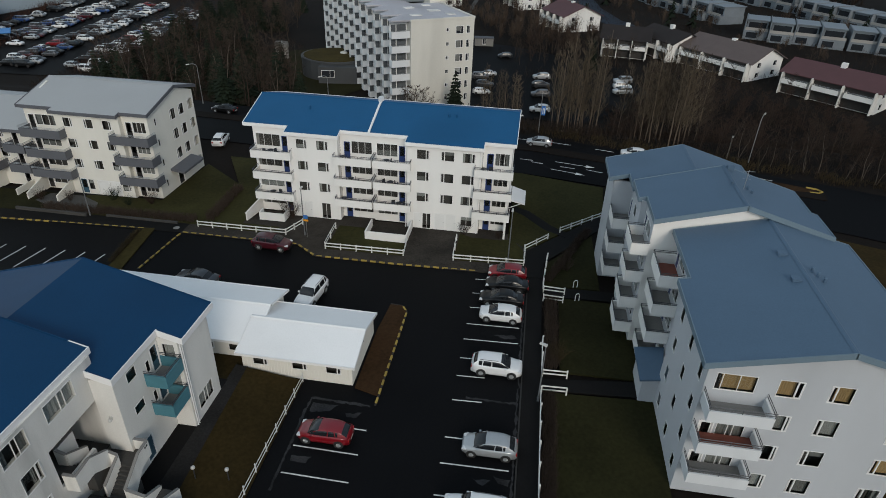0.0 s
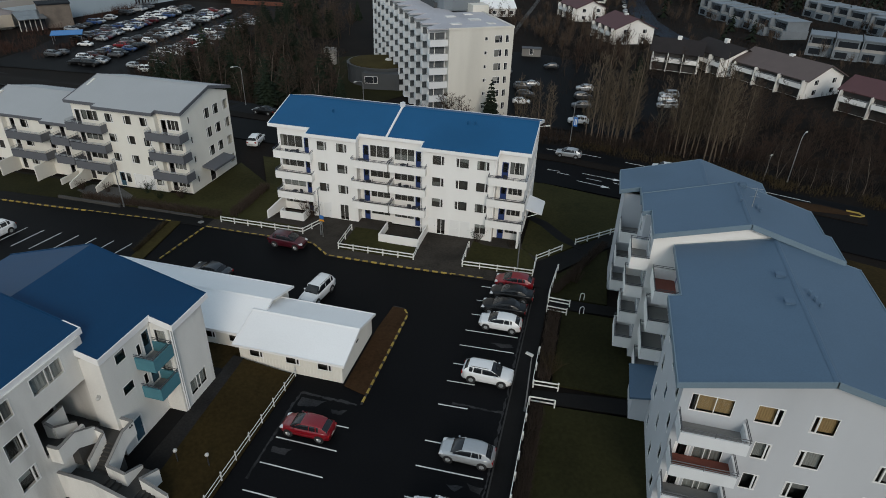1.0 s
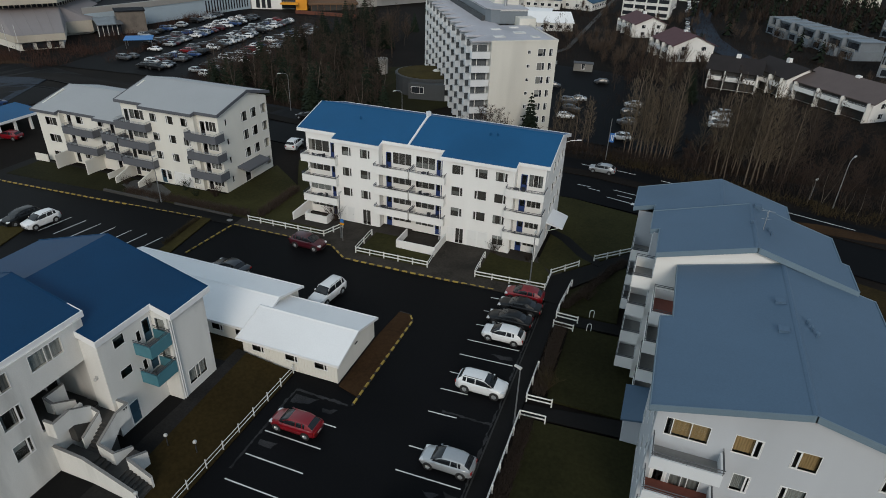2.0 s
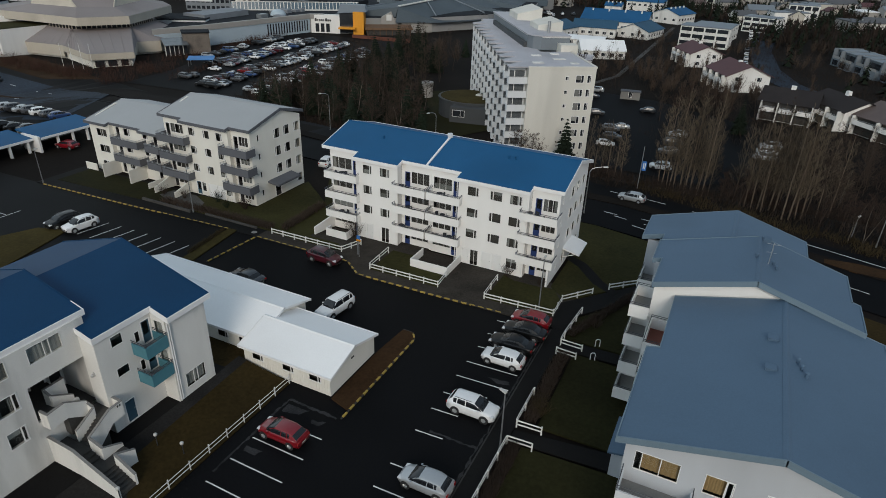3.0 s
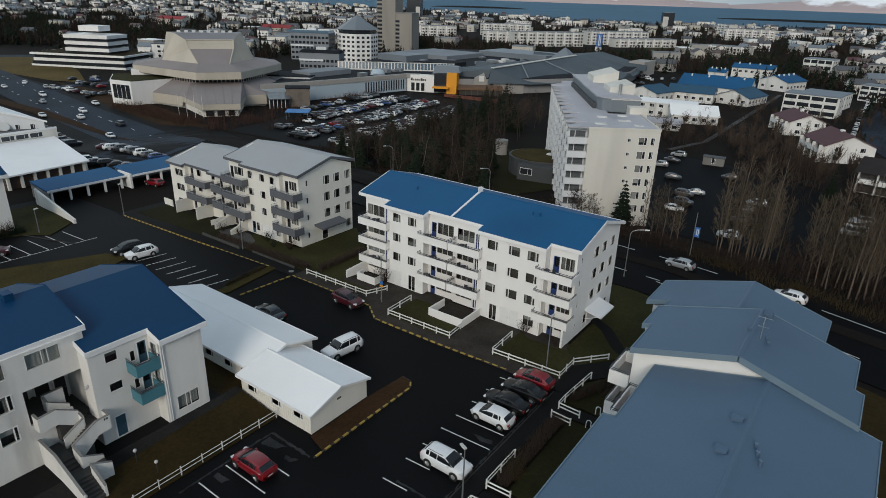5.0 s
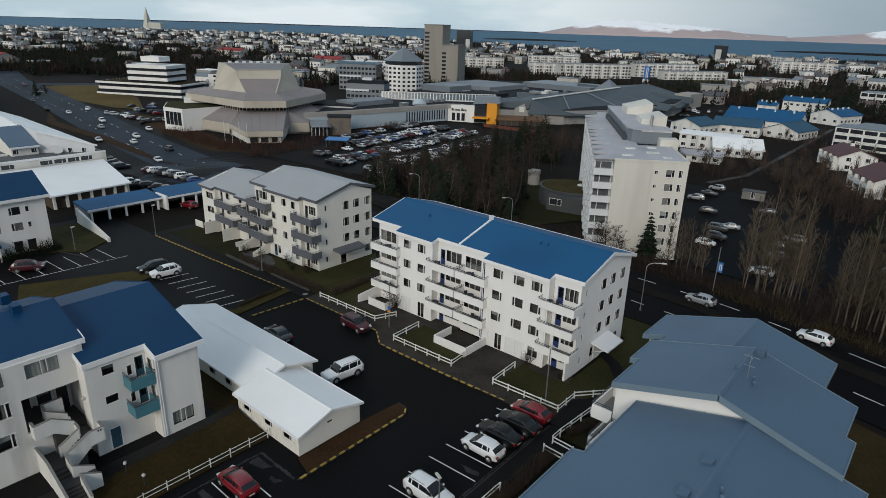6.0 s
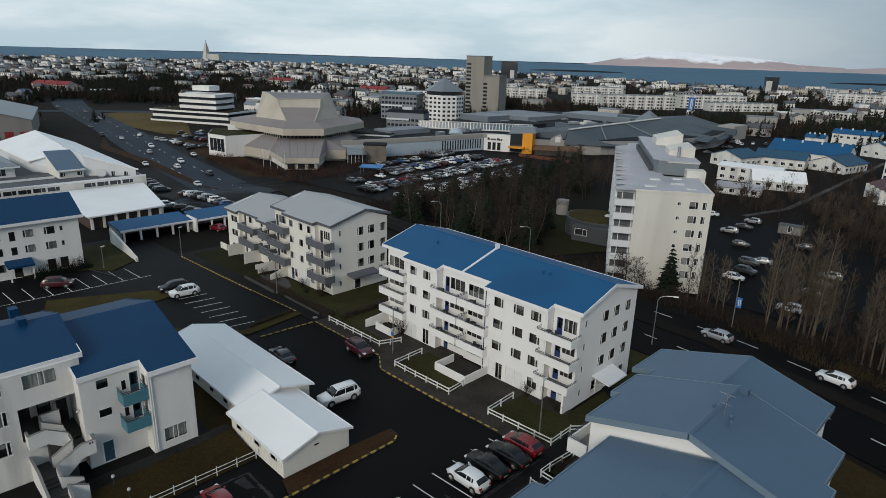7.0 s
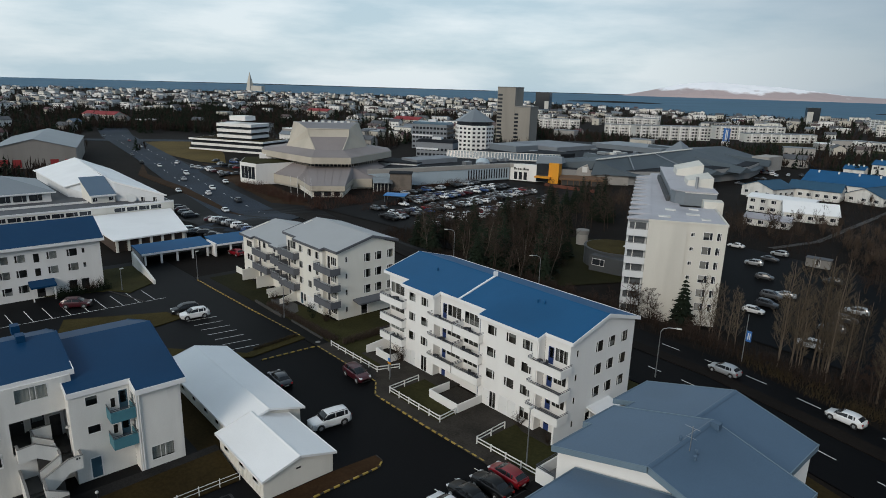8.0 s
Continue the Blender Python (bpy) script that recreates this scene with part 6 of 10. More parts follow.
rail_fence([(-38.0, 61.5), (-26.9, 61.7), (-25.8, 64.6)], "white two-rail timber fence along the pavement")
rail_fence([(-21.5, 64.4), (-21.3, 59.6), (-12.1, 59.8), (-12.3, 62.4)], "white two-rail fence round a front lawn")
rail_fence([(-6.5, 64.6), (-6.3, 60.0), (1.7, 60.4), (1.7, 63.8), (4.4, 67.1)], "white two-rail fence round the corner lawn")
rail_fence([(5.9, 69.1), (11.4, 74.4)], "white two-rail fence along the lawn")
rail_fence([(4.4, 62.4), (4.0, 57.0), (4.0, 55.6), (6.2, 55.5)], "white two-rail fence beside the footpath")
rail_fence([(4.0, 54.0), (6.0, 53.9)], "short white rail fence at a path", group="")
rail_fence([(4.05, 47.0), (4.05, 42.4), (6.2, 42.5)], "white two-rail fence beside the footpath")
rail_fence([(6.1, 40.3), (4.0, 40.2), (4.0, 20.0)], "white two-rail fence beside the footpath")
rail_fence([(-16.4, 14.0), (-16.4, 26.3), (-16.3, 37.9)], "white two-rail fence below the sloping lawn", h=0.95, post=0.07, rail=0.045)
rail_fence([(25.5, 63.0), (33.0, 58.0), (40, 56)], "white rail fence east of the flats")

# ---- lamps, signs and bollards ----
def street_lamp(x, y, h, arm, ang, label, z=0.0, head="lamp_globe"):
    l = thing("street_lamp", x, y, z, ang, label, "street lamp", "street lamps")
    s = Shape().tube((0, 0, 0), (0, 0, h - 0.8 if arm else h), 0.075, 0.05, n=8)
    if arm:
        pts = [(0, 0, h - 0.8), (arm * 0.12, 0, h - 0.35), (arm * 0.45, 0, h - 0.05), (arm, 0, h + 0.08)]
        for a, b in zip(pts[:-1], pts[1:]):
            s.tube(a, b, 0.05, 0.045, n=8)
    s.tube((0, 0, 0), (0, 0, 0.5), 0.11, n=8)
    part("pole", s, M["steel" if arm else "pole_grey"], l)
    hd = Shape().hexa([(arm - 0.1, -0.13, h - 0.02), (arm + 0.55, -0.11, h + 0.04), (arm + 0.55, 0.11, h + 0.04), (arm - 0.1, 0.13, h - 0.02), (arm - 0.1, -0.09, h + 0.14), (arm + 0.5, -0.07, h + 0.17), (arm + 0.5, 0.07, h + 0.17), (arm - 0.1, 0.09, h + 0.14)])
    part("lamp_head", hd, M[head], l, "pale lamp head")
    return l


street_lamp(3.75, 39.3, 6.0, 0.0, 160, "slim grey street lamp with a flat white head")
street_lamp(-0.1, 60.9, 6.6, 0.0, 90, "slim grey street lamp beside the corner lawn")
street_lamp(-24.7, 62.2, 6.2, 0.0, 90, "slim grey street lamp on the pavement")
street_lamp(-52.3, 61.5, 6.6, 0.0, 90, "slim grey street lamp before the flats")
street_lamp(-82.0, 45.2, 4.0, 0.0, 90, "slim grey street lamp on a lawn")
street_lamp(-80.6, 58.2, 5.5, 0.0, 90, "slim grey street lamp at the car park")
street_lamp(-2.6, 90.2, 7.4, 2.0, 20, "tall street lamp with a curved arm by the road")
street_lamp(36.3, 99.2, 7.6, 1.4, 60, "tall street lamp at the edge of the wood", z=0)
street_lamp(33.5, 101.2, 3.2, 0.0, 60, "short lamp post at the edge of the wood")
street_lamp(58.0, 92.0, 7.6, 1.8, 60, "tall street lamp beside the road")
street_lamp(-35.0, 104.6, 7.6, 1.8, 250, "tall street lamp behind the flats")
street_lamp(-60.0, 106.0, 7.6, 1.8, 250, "tall street lamp behind the flats")
sg = thing("road_sign", -24.2, 61.7, 0.1, 0, "blue and orange parking sign on a pole", "road sign")
part("pole", Shape().tube((0, 0, 0), (0, 0, 3.0), 0.04, n=8), M["steel"], sg)
part("sign_plate", Shape().box(-0.25, -0.05, 2.5, 0.25, -0.03, 3.0), M["sign_blue"], sg, "blue sign plate")
part("sign_plate", Shape().box(-0.3, -0.05, 2.2, 0.3, -0.03, 2.45), M["orange"], sg, "orange sign plate")
fl = thing("flag_pole", 2.6, 105.0, 0.0, 0, "pale pole with a blue and white banner sign", "flag pole")
part("pole", Shape().tube((0, 0, 0), (0, 0, 7.2), 0.07, 0.05, n=8), M["steel"], fl)
part("banner", Shape().box(0.1, -0.03, 3.2, 0.8, 0.03, 4.8), M["sign_blue"], fl, "blue banner")
part("banner_mark", Shape().box(0.3, -0.045, 3.5, 0.42, -0.032, 4.5).box(0.55, -0.045, 3.5, 0.67, -0.032, 4.5), M["plate"], fl)
for x, y, lab in ((7.4, 57.1, "white hooped bollard beside the path"), (7.5, 54.6, "white hooped bollard beside the path")):
    bo = Shape()
    for i in range(7):
        a0, a1 = math.pi * i / 7, math.pi * (i + 1) / 7
        bo.tube((0.22 * math.cos(a0), 0, 0.8 + 0.22 * math.sin(a0)), (0.22 * math.cos(a1), 0, 0.8 + 0.22 * math.sin(a1)), 0.04, n=6)
    bo.tube((0.22, 0, 0.1), (0.22, 0, 0.82), 0.04, n=6).tube((-0.22, 0, 0.1), (-0.22, 0, 0.82), 0.04, n=6)
    solid("bollard", bo, M["fence_white"], lab, "bollard", group="bollards", m=pose(x, y, 0.0, 0, 0, 20))
for x, y, z in ((-20.1, 26.6, 0.66), (-17.9, 27.1, 0.35), (-18.4, 21.8, 0.45)):
    gl_ = thing("garden_lamp", x, y, z, 0, "small globe garden lamp on a short post", "garden lamp", "garden lamps")
    part("post", Shape().tube((0, 0, 0), (0, 0, 1.0), 0.045, n=6), M["plastic_dark"], gl_)
    part("globe", Shape().ball((0, 0, 1.12), 0.16, 10, 6), M["lamp_globe"], gl_, "white globe", smooth=True)
solid("manhole_cover", Shape().tube((-40.4, 60.7, 0.1), (-40.4, 60.7, 0.112), 0.38, n=20), M["concrete_dark"], "round iron manhole cover in the pavement", "manhole cover")
solid("garden_wall", Shape().box(-62.2, 61.1, 0, -52.6, 61.4, 0.45), M["stair_dark"], "low stone wall before the grey-roofed flats", "garden wall")
solid("garden_wall", Shape().box(-50.2, 61.6, 0, -40.8, 61.85, 0.35), M["stair_dark"], "low stone wall before the grey-roofed flats", "garden wall")
# balcony furniture of the white flats
fr_ = random.Random(11)
for bx0, bx1 in ((-32.0, -27.6), (-21.6, -17.6), (-16.8, -12.9), (-4.6, -1.0)):
    for z in FLOORS:
        if fr_.random() < 0.25:
            continue
        x = fr_.uniform(bx0 + 0.5, bx1 - 1.0)
        t_ = thing("garden_table", x, 66.75, z - 0.05, fr_.uniform(0, 60), "dark small table on a balcony", "table", "balcony furniture")
        part("tabletop", Shape().tube((0, 0, 0.68), (0, 0, 0.72), 0.36, n=12), M["plastic_dark"], t_)
        part("leg", Shape().tube((0, 0, 0.0), (0, 0, 0.68), 0.04, n=6).tube((0, 0, 0), (0, 0, 0.03), 0.24, n=10), M["plastic_dark"], t_)
        for k in range(fr_.choice((1, 2))):
            ch = thing("garden_chair", x + (0.75 if k == 0 else -0.7), 66.8, z - 0.05, fr_.uniform(-40, 200), "dark garden chair on a balcony", "chair", "balcony furniture")
            part("seat", Shape().box(-0.23, -0.23, 0.42, 0.23, 0.23, 0.46), M["plastic_dark"], ch)
            part("backrest", Shape().box(-0.23, 0.2, 0.46, 0.23, 0.24, 0.9), M["plastic_dark"], ch)
            for lx in (-0.2, 0.2):
                for ly in (-0.2, 0.2):
                    part("leg", Shape().box(lx - 0.02, ly - 0.02, 0, lx + 0.02, ly + 0.02, 0.42), M["plastic_dark"], ch)

# ---- further buildings ----
def far_window(w, h):
    key = ("fw", round(w, 2), round(h, 2))
    if key not in CACHE:
        fr = Shape().lattice([-w / 2 - 0.08, -w / 2, w * 0.16, w * 0.16 + 0.07, w / 2, w / 2 + 0.08], [-0.08, 0, h, h + 0.08], {(1, 1), (3, 1)}, -0.05, 0.02)
        CACHE[key] = (fr.mesh("window", M["window_frame"]), Shape().box(-w / 2, -0.03, 0, w / 2, 0.015, h).mesh("pane", M["window_band"]))
    return CACHE[key]


def put_far_window(parent, m, w, h):
    fr, pn = far_window(w, h)
    o = part("window", fr, None, parent, m=m)
    part("pane", pn, None, o)


def house(x, y, rz, w, d, h, wall_mat, roof_mat, label, z=None, kind="gable", pitch=0.35, floors=2, cols=4, cat="house", group="", windows=True, over=0.5, dcols=2, win=(1.4, 1.2), name="house", eave=0.0):
    """A house with its middle at x, y; w along its own x, d along its own y; ridge along x."""
    z = land(x, y) - 0.2 if z is None else z
    o = thing(name, x, y, z, rz, label, cat, group)
    a, b = w / 2, d / 2
    s = Shape()
    if kind == "gable":
        rise = pitch * b
        s.v += [(-a, -b, 0), (a, -b, 0), (a, b, 0), (-a, b, 0), (-a, -b, h), (a, -b, h), (a, b, h), (-a, b, h), (-a, 0, h + rise), (a, 0, h + rise)]
        s.f += [(0, 1, 5, 4), (1, 2, 6, 9, 5), (2, 3, 7, 6), (3, 0, 4, 8, 7)]
        part("wall", s, M[wall_mat], o)
        e = over * pitch
        for sgn in (-1, 1):
            q = [(-a - over, sgn * (b + over), h - e + 0.12), (a + over, sgn * (b + over), h - e + 0.12), (a + over, 0, h + rise + 0.12), (-a - over, 0, h + rise + 0.12)]
            slope_slab(o, "roof", q if sgn < 0 else q[::-1], M[roof_mat], 0.22)
    else:
        s.box(-a, -b, 0, a, b, h)
        part("wall", s, M[wall_mat], o)
        r = Shape().box(-a - 0.15, -b - 0.15, h, a + 0.15, b + 0.15, h + 0.25)
        part("roof", r, M[roof_mat], o)
    if windows:
        fh = h / floors
        for f in range(floors):
            zz = f * fh + fh * 0.34
            for k in range(cols):
                u = -a + w * (k + 0.5) / cols
                put_far_window(o, pose(u, -b, zz), *win)
            for k in range(dcols):
                u = -b + d * (k + 0.5) / dcols
                put_far_window(o, pose(a, u, zz, 0, 0, 90), *win)
                put_far_window(o, pose(-a, -u, zz, 0, 0, -90), *win)
    return o


# the concrete tower block with saw-toothed balconies
tower = thing("tower_block", -23.3, 121.0, -5.2, 32.5, "pale concrete block of flats with saw-toothed balconies", "tower block")
TZ, TL = 19.3, 74.0
CON = M["tower_render"]
part("wall", Shape().prism([(0, 0), (6.9, 0), (6.9, TL), (3.1, TL), (0, 6)], 0, TZ), CON, tower)
part("wall", Shape().box(6.9, 0.35, 0, 13.7, 18.0, TZ), CON, tower)
part("wall", Shape().box(6.9, 18.0, 0, 13.7, TL, TZ - 1.2), CON, tower)
part("roof", Shape().prism([(0.2, 0.2), (6.9, 0.2), (6.9, TL - 0.2), (3.2, TL - 0.2), (0.2, 6)], TZ, TZ + 0.18).box(6.9, 0.5, TZ, 13.5, 18, TZ + 0.18), M["roof_old"], tower, "pale weathered flat roof")
part("parapet", Shape().box(-0.1, -0.1, TZ, 6.9, 0.15, TZ + 0.4).box(6.9, 0.25, TZ, 13.8, 0.5, TZ + 0.4).box(13.55, 0.5, TZ, 13.8, 18.1, TZ + 0.4), CON, tower)
pen = Shape().prism([(5.2, 24.0), (6.0, 22.0), (7.8, 21.0), (14.2, 21.0), (14.2, 66.0), (5.2, 66.0)], TZ, TZ + 2.9)
part("penthouse", pen, M["roof_metal"], tower, "rounded grey metal-clad upper storey")
part("penthouse_roof", Shape().prism([(5.0, 23.8), (5.8, 21.8), (7.7, 20.8), (14.4, 20.8), (14.4, 66.2), (5.0, 66.2)], TZ + 2.9, TZ + 3.1), M["roof_old"], tower)
part("lift_house", Shape().hexa([(9.0, 30, TZ + 3.1), (14.0, 27, TZ + 3.1), (14.0, 38, TZ + 3.1), (9.0, 38, TZ + 3.1), (9.0, 30, TZ + 4.2), (14.0, 27, TZ + 5.4), (14.0, 38, TZ + 5.4), (9.0, 38, TZ + 4.2)]), CON, tower)
part("lift_house", Shape().hexa([(8.0, 48, TZ + 3.1), (14.0, 46, TZ + 3.1), (14.0, 58, TZ + 3.1), (8.0, 58, TZ + 3.1), (8.0, 48, TZ + 4.6), (14.0, 46, TZ + 6.2), (14.0, 58, TZ + 6.2), (8.0, 58, TZ + 4.6)]), CON, tower)
for px_, py_, pw_, pd_ in ((3.0, 5.0, 1.1, 0.7), (8.5, 9.0, 1.2, 0.8), (10.4, 4.6, 0.8, 0.8), (4.6, 13.0, 1.0, 0.7), (9.2, 15.0, 0.9, 0.6)):
    part("roof_patch", Shape().box(px_ - pw_, py_ - pd_, TZ + 0.18, px_ + pw_, py_ + pd_, TZ + 0.32), M["plaster_old"], tower, "pale patched roof hatch")
part("light_well", Shape().box(4.4, 24.0, TZ + 0.18, 5.1, 62.0, TZ + 1.3), M["slate_wall"], tower)
part("penthouse_seam", Shape().tube((7.8, 20.95, TZ + 2.75), (14.2, 20.95, TZ + 2.75), 0.12, n=4).tube((5.2, 24.0, TZ + 2.75), (5.2, 66.0, TZ + 2.75), 0.12, n=4), M["plate"], tower)
part("stair_shaft", Shape().box(11.4, 17.8, 0, 15.2, 21.6, TZ + 1.6), CON, tower)
part("chimney", Shape().tube((10.5, 26, TZ + 3), (10.5, 26, TZ + 5.6), 0.35, n=10), M["steel"], tower)
for fl_ in range(7):
    zz = 16.6 - 2.72 * fl_
    if zz < 0.3:
        continue
    put_far_window(tower, pose(7.9, 0.35, zz + 0.5), 0.55, 0.6)
    put_far_window(tower, pose(10.5, 0.35, zz), 1.5, 1.35)
    part("blind", Shape().box(9.8, 0.30, zz + (0.05 if fl_ % 3 else 0.5), 10.7, 0.315, zz + 1.3), M["curtain"], tower)
    put_far_window(tower, pose(12.4, 0.35, zz), 0.65, 1.35)
bal_me = Shape().box(-3.6, -0.02, 0, 0.0, 0.14, 1.30).box(-3.6, 0.14, 0, 0, 1.5, 0.2).box(-3.75, -0.02, 0, -3.6, 1.5, 1.30).mesh("balcony", M["render_grey"])
brl_me = Shape().box(-3.7, -0.04, 1.42, -0.05, 0.0, 1.48).mesh("railing", M["steel"])
rec_me = Shape().box(-3.3, 1.42, 0.9, -0.3, 1.5, 2.35).mesh("glazing", M["glaze_grey"])
mul_me = Shape().box(-2.4, 1.34, 0.9, -2.25, 1.42, 2.35).mesh("mullion", M["render_white"])
for k in range(12):
    y0, sx_ = 0.6 + 5.6 * k, 0.25 * k
    part("saw_tooth", Shape().prism([(sx_ - 3.7, y0 + 1.5), (sx_, y0 + 1.5), (sx_ + 0.25, y0 + 5.6)], 0.0, TZ), M["render_grey"], tower)
    part("saw_tooth_roof", Shape().prism([(sx_ - 3.9, y0 - 0.1), (sx_ + 0.2, y0 - 0.1), (sx_ + 0.56, y0 + 5.6), (sx_ + 0.1, y0 + 5.6), (sx_ - 3.9, y0 + 1.7)], TZ, TZ + 0.24 + 0.05 * (k % 2)), M["roof_old"], tower)
    for fl_ in range(7):
        zz = 16.2 - 2.72 * fl_
        if zz < -0.5:
            continue
        b_ = part("balcony", bal_me, None, tower, m=pose(sx_, y0, zz))
        part("railing", brl_me, None, b_)
        part("glazing", rec_me, None, b_)
        part("mullion", mul_me, None, b_)

# round grass-roofed building, kiosk and shed
rb_ = thing("pavilion", -48.5, 152.0, -5.5, 0, "round dark pavilion with a grass roof", "pavilion")
ring = [(8.5 * math.cos(2 * math.pi * i / 24), 7.5 * math.sin(2 * math.pi * i / 24)) for i in range(24)]
part("wall", Shape().prism(ring, 0, 4.4), M["slate_wall"], rb_)
part("wing", Shape().hexa([(-1.5, -9.6, 0), (7.5, -8.0, 0), (9.5, 2.0, 0), (-1.0, -4.0, 0), (-1.5, -9.6, 3.9), (7.5, -8.0, 3.9), (9.5, 2.0, 4.3), (-1.0, -4.0, 4.3)]), M["slate_wall"], rb_)
part("roof", Shape().prism([(a * 0.94, b * 0.94) for a, b in ring], 4.6, 4.75), M["grass_yellow"], rb_, "mossy grass roof")
part("parapet", Shape().prism([(a * 1.02, b * 1.02) for a, b in ring], 4.2, 4.6), M["slate_wall"], rb_)
part("rooflight", Shape().ball((1.5, 2.0, 4.7), 1.0, 12, 6, 0.5), M["lamp_globe"], rb_, "domed rooflight", smooth=True)
put_far_window(rb_, pose(0.8, -9.25, 1.6, 0, 0, 10), 3.0, 1.5)
kk = thing("kiosk", -67.0, 163.0, -5.5, 0, "small round grey kiosk with a dark flat top", "kiosk")
part("wall", Shape().tube((0, 0, 0), (0, 0, 3.0), 1.7, n=16), M["town_dull"], kk)
part("roof", Shape().tube((0, 0, 3.0), (0, 0, 4.2), 1.85, n=16), M["concrete_dark"], kk)
house(-15.0, 194.0, 8, 5.6, 2.4, 2.4, "concrete_dark", "roof_felt", "small grey concrete shed by a car park", kind="flat", floors=1, cols=1, dcols=0, win=(0.9, 1.6), name="shed", cat="shed")

# block of flats with a blue roof by the left lawn
bl = thing("apartment_building", -86.0, 26.0, 0, 0, "white three-storey block of flats with a navy roof", "apartment building")
bw = []
for yy_, ww in ((2.0, 1.5), (4.3, 1.6), (8.9, 1.6), (11.9, 1.7)):
    bw += [(yy_, z, ww, 1.35, "left", "" if (yy_, z) in ((11.9, 6.6), (4.3, 4.0)) else "c") for z in (6.6, 4.0)]
bw += [(14.3, z, 0.5, 0.9, "plain") for z in (6.9, 4.3)] + [(2.0, 1.2, 1.5, 1.35, "left"), (4.3, 1.3, 1.6, 1.4, "left"), (11.8, 0.4, 1.3, 1.9, "plain", ""), (13.7, 0.4, 1.3, 1.9, "plain", ""), (7.0, 6.3, 0.9, 1.6, "plain"), (7.0, 3.9, 0.9, 1.4, "plain"), (6.9, 0.1, 1.3, 2.1, "door_frame_dark*g")]
wall(bl, "wall", (0, -6.0), (0, 17.3), 0, 9.0, WH, [(o[0] + 6.0, *o[1:]) for o in bw])
wall(bl, "wall", (0, 17.3), (-11, 17.3), 0, 9.0, WH, gable=[(11, 9.2), (5.6, 11.4)])
wall(bl, "wall", (-11, 17.3), (-11, -6), 0, 9.0, WH)
wall(bl, "wall", (-11, -6), (0, -6), 0, 9.0, WH)
for q in ([(-5.5, -6.6, 12.3), (0.6, -6.6, 9.3), (0.6, 17.9, 9.3), (-5.5, 17.9, 12.3)], [(-11.6, -6.6, 9.3), (-5.5, -6.6, 12.3), (-5.5, 17.9, 12.3), (-11.6, 17.9, 9.3)]):
    slope_slab(bl, "roof", q, M["roof_navy"], 0.25)
fascia(bl, [(0.6, -6.6, 9.3), (0.6, 17.9, 9.3)], 0.5, 0.07, M["trim_white"])
fascia(bl, [(0.6, 17.9, 9.3), (-5.5, 17.9, 12.3)], 0.5, 0.07, M["trim_white"])
part("canopy", Shape().hexa([(0, 5.8, 2.6), (2.2, 5.8, 2.3), (2.2, 9.6, 2.3), (0, 9.6, 2.6), (0, 5.8, 3.2), (2.2, 5.8, 2.6), (2.2, 9.6, 2.6), (0, 9.6, 3.2)]), M["roof_navy"], bl, "navy entrance canopy")
part("canopy_post", Shape().box(1.8, 9.2, 0, 2.0, 9.4, 2.3).box(1.8, 6.0, 0, 2.0, 6.2, 2.3), M["render_white"], bl)

# open garages with a blue roof
gar = thing("garage_row", -96.0, 53.0, 0, 0, "row of open garages with white posts and a blue roof", "garage")
part("roof", Shape().hexa([(-6.5, -0.3, 2.75), (0.35, -0.3, 2.2), (0.35, 14.2, 2.2), (-6.5, 14.2, 2.75), (-6.5, -0.3, 3.0), (0.35, -0.3, 2.45), (0.35, 14.2, 2.45), (-6.5, 14.2, 3.0)]), M["roof_blue"], gar)
part("roof", Shape().hexa([(-5.0, 14.6, 3.0), (1.9, 14.6, 2.45), (1.9, 26.5, 2.45), (-5.0, 26.5, 3.0), (-5.0, 14.6, 3.25), (1.9, 14.6, 2.7), (1.9, 26.5, 2.7), (-5.0, 26.5, 3.25)]), M["roof_blue"], gar)
part("fascia", Shape().box(0.35, -0.3, 2.1, 0.45, 14.2, 2.5).box(1.9, 14.6, 2.35, 2.0, 26.5, 2.75), M["trim_white"], gar)
part("wall", Shape().box(-6.5, -0.2, 0, -6.3, 14.1, 2.6).box(-6.3, -0.2, 0, 0.2, 0.0, 2.3).box(-5, 14.8, 0, -4.8, 26.4, 2.8), M["concrete_dark"], gar)
for k in range(5):
    part("post", Shape().box(-0.1, 0.2 + 3.2 * k, 0, 0.3, 0.55 + 3.2 * k, 2.2), M["render_white"], gar)
part("post", Shape().box(-3.0, 14.25, 0, 1.7, 14.6, 2.9), M["render_white"], gar)
for k in range(4):
    part("post", Shape().box(1.4, 17.6 + 2.9 * k, 0, 1.8, 17.95 + 2.9 * k, 2.45), M["render_white"], gar)
solid("garden_wall", Shape().hexa([(-97.5, 51.3, 0), (-82.4, 50.7, 0), (-82.4, 51.1, 0), (-97.5, 51.7, 0), (-97.5, 51.3, 2.9), (-82.4, 50.7, 0.75), (-82.4, 51.1, 0.75), (-97.5, 51.7, 2.9)]), M["plaster_old"], "white wall with a sloping top beside the garages", "wall")

# long white-roofed shed and the halls behind it
sh = thing("shed", -126.0, 60.0, land(-126, 60) - 0.3, 0, "long shed with a white roof and dark bays", "shed")
sz = -(land(-126, 60) - 0.3)
part("roof", Shape().hexa([(-12.5, -9.5, sz + 2.6), (16.6, -8.9, sz + 2.5), (15.2, 7.6, sz + 2.5), (-12.5, 13.0, sz + 2.6), (-12.5, -9.5, sz + 2.95), (16.6, -8.9, sz + 2.8), (15.2, 7.6, sz + 2.8), (-12.5, 13.0, sz + 2.95)]), M["roof_white"], sh)
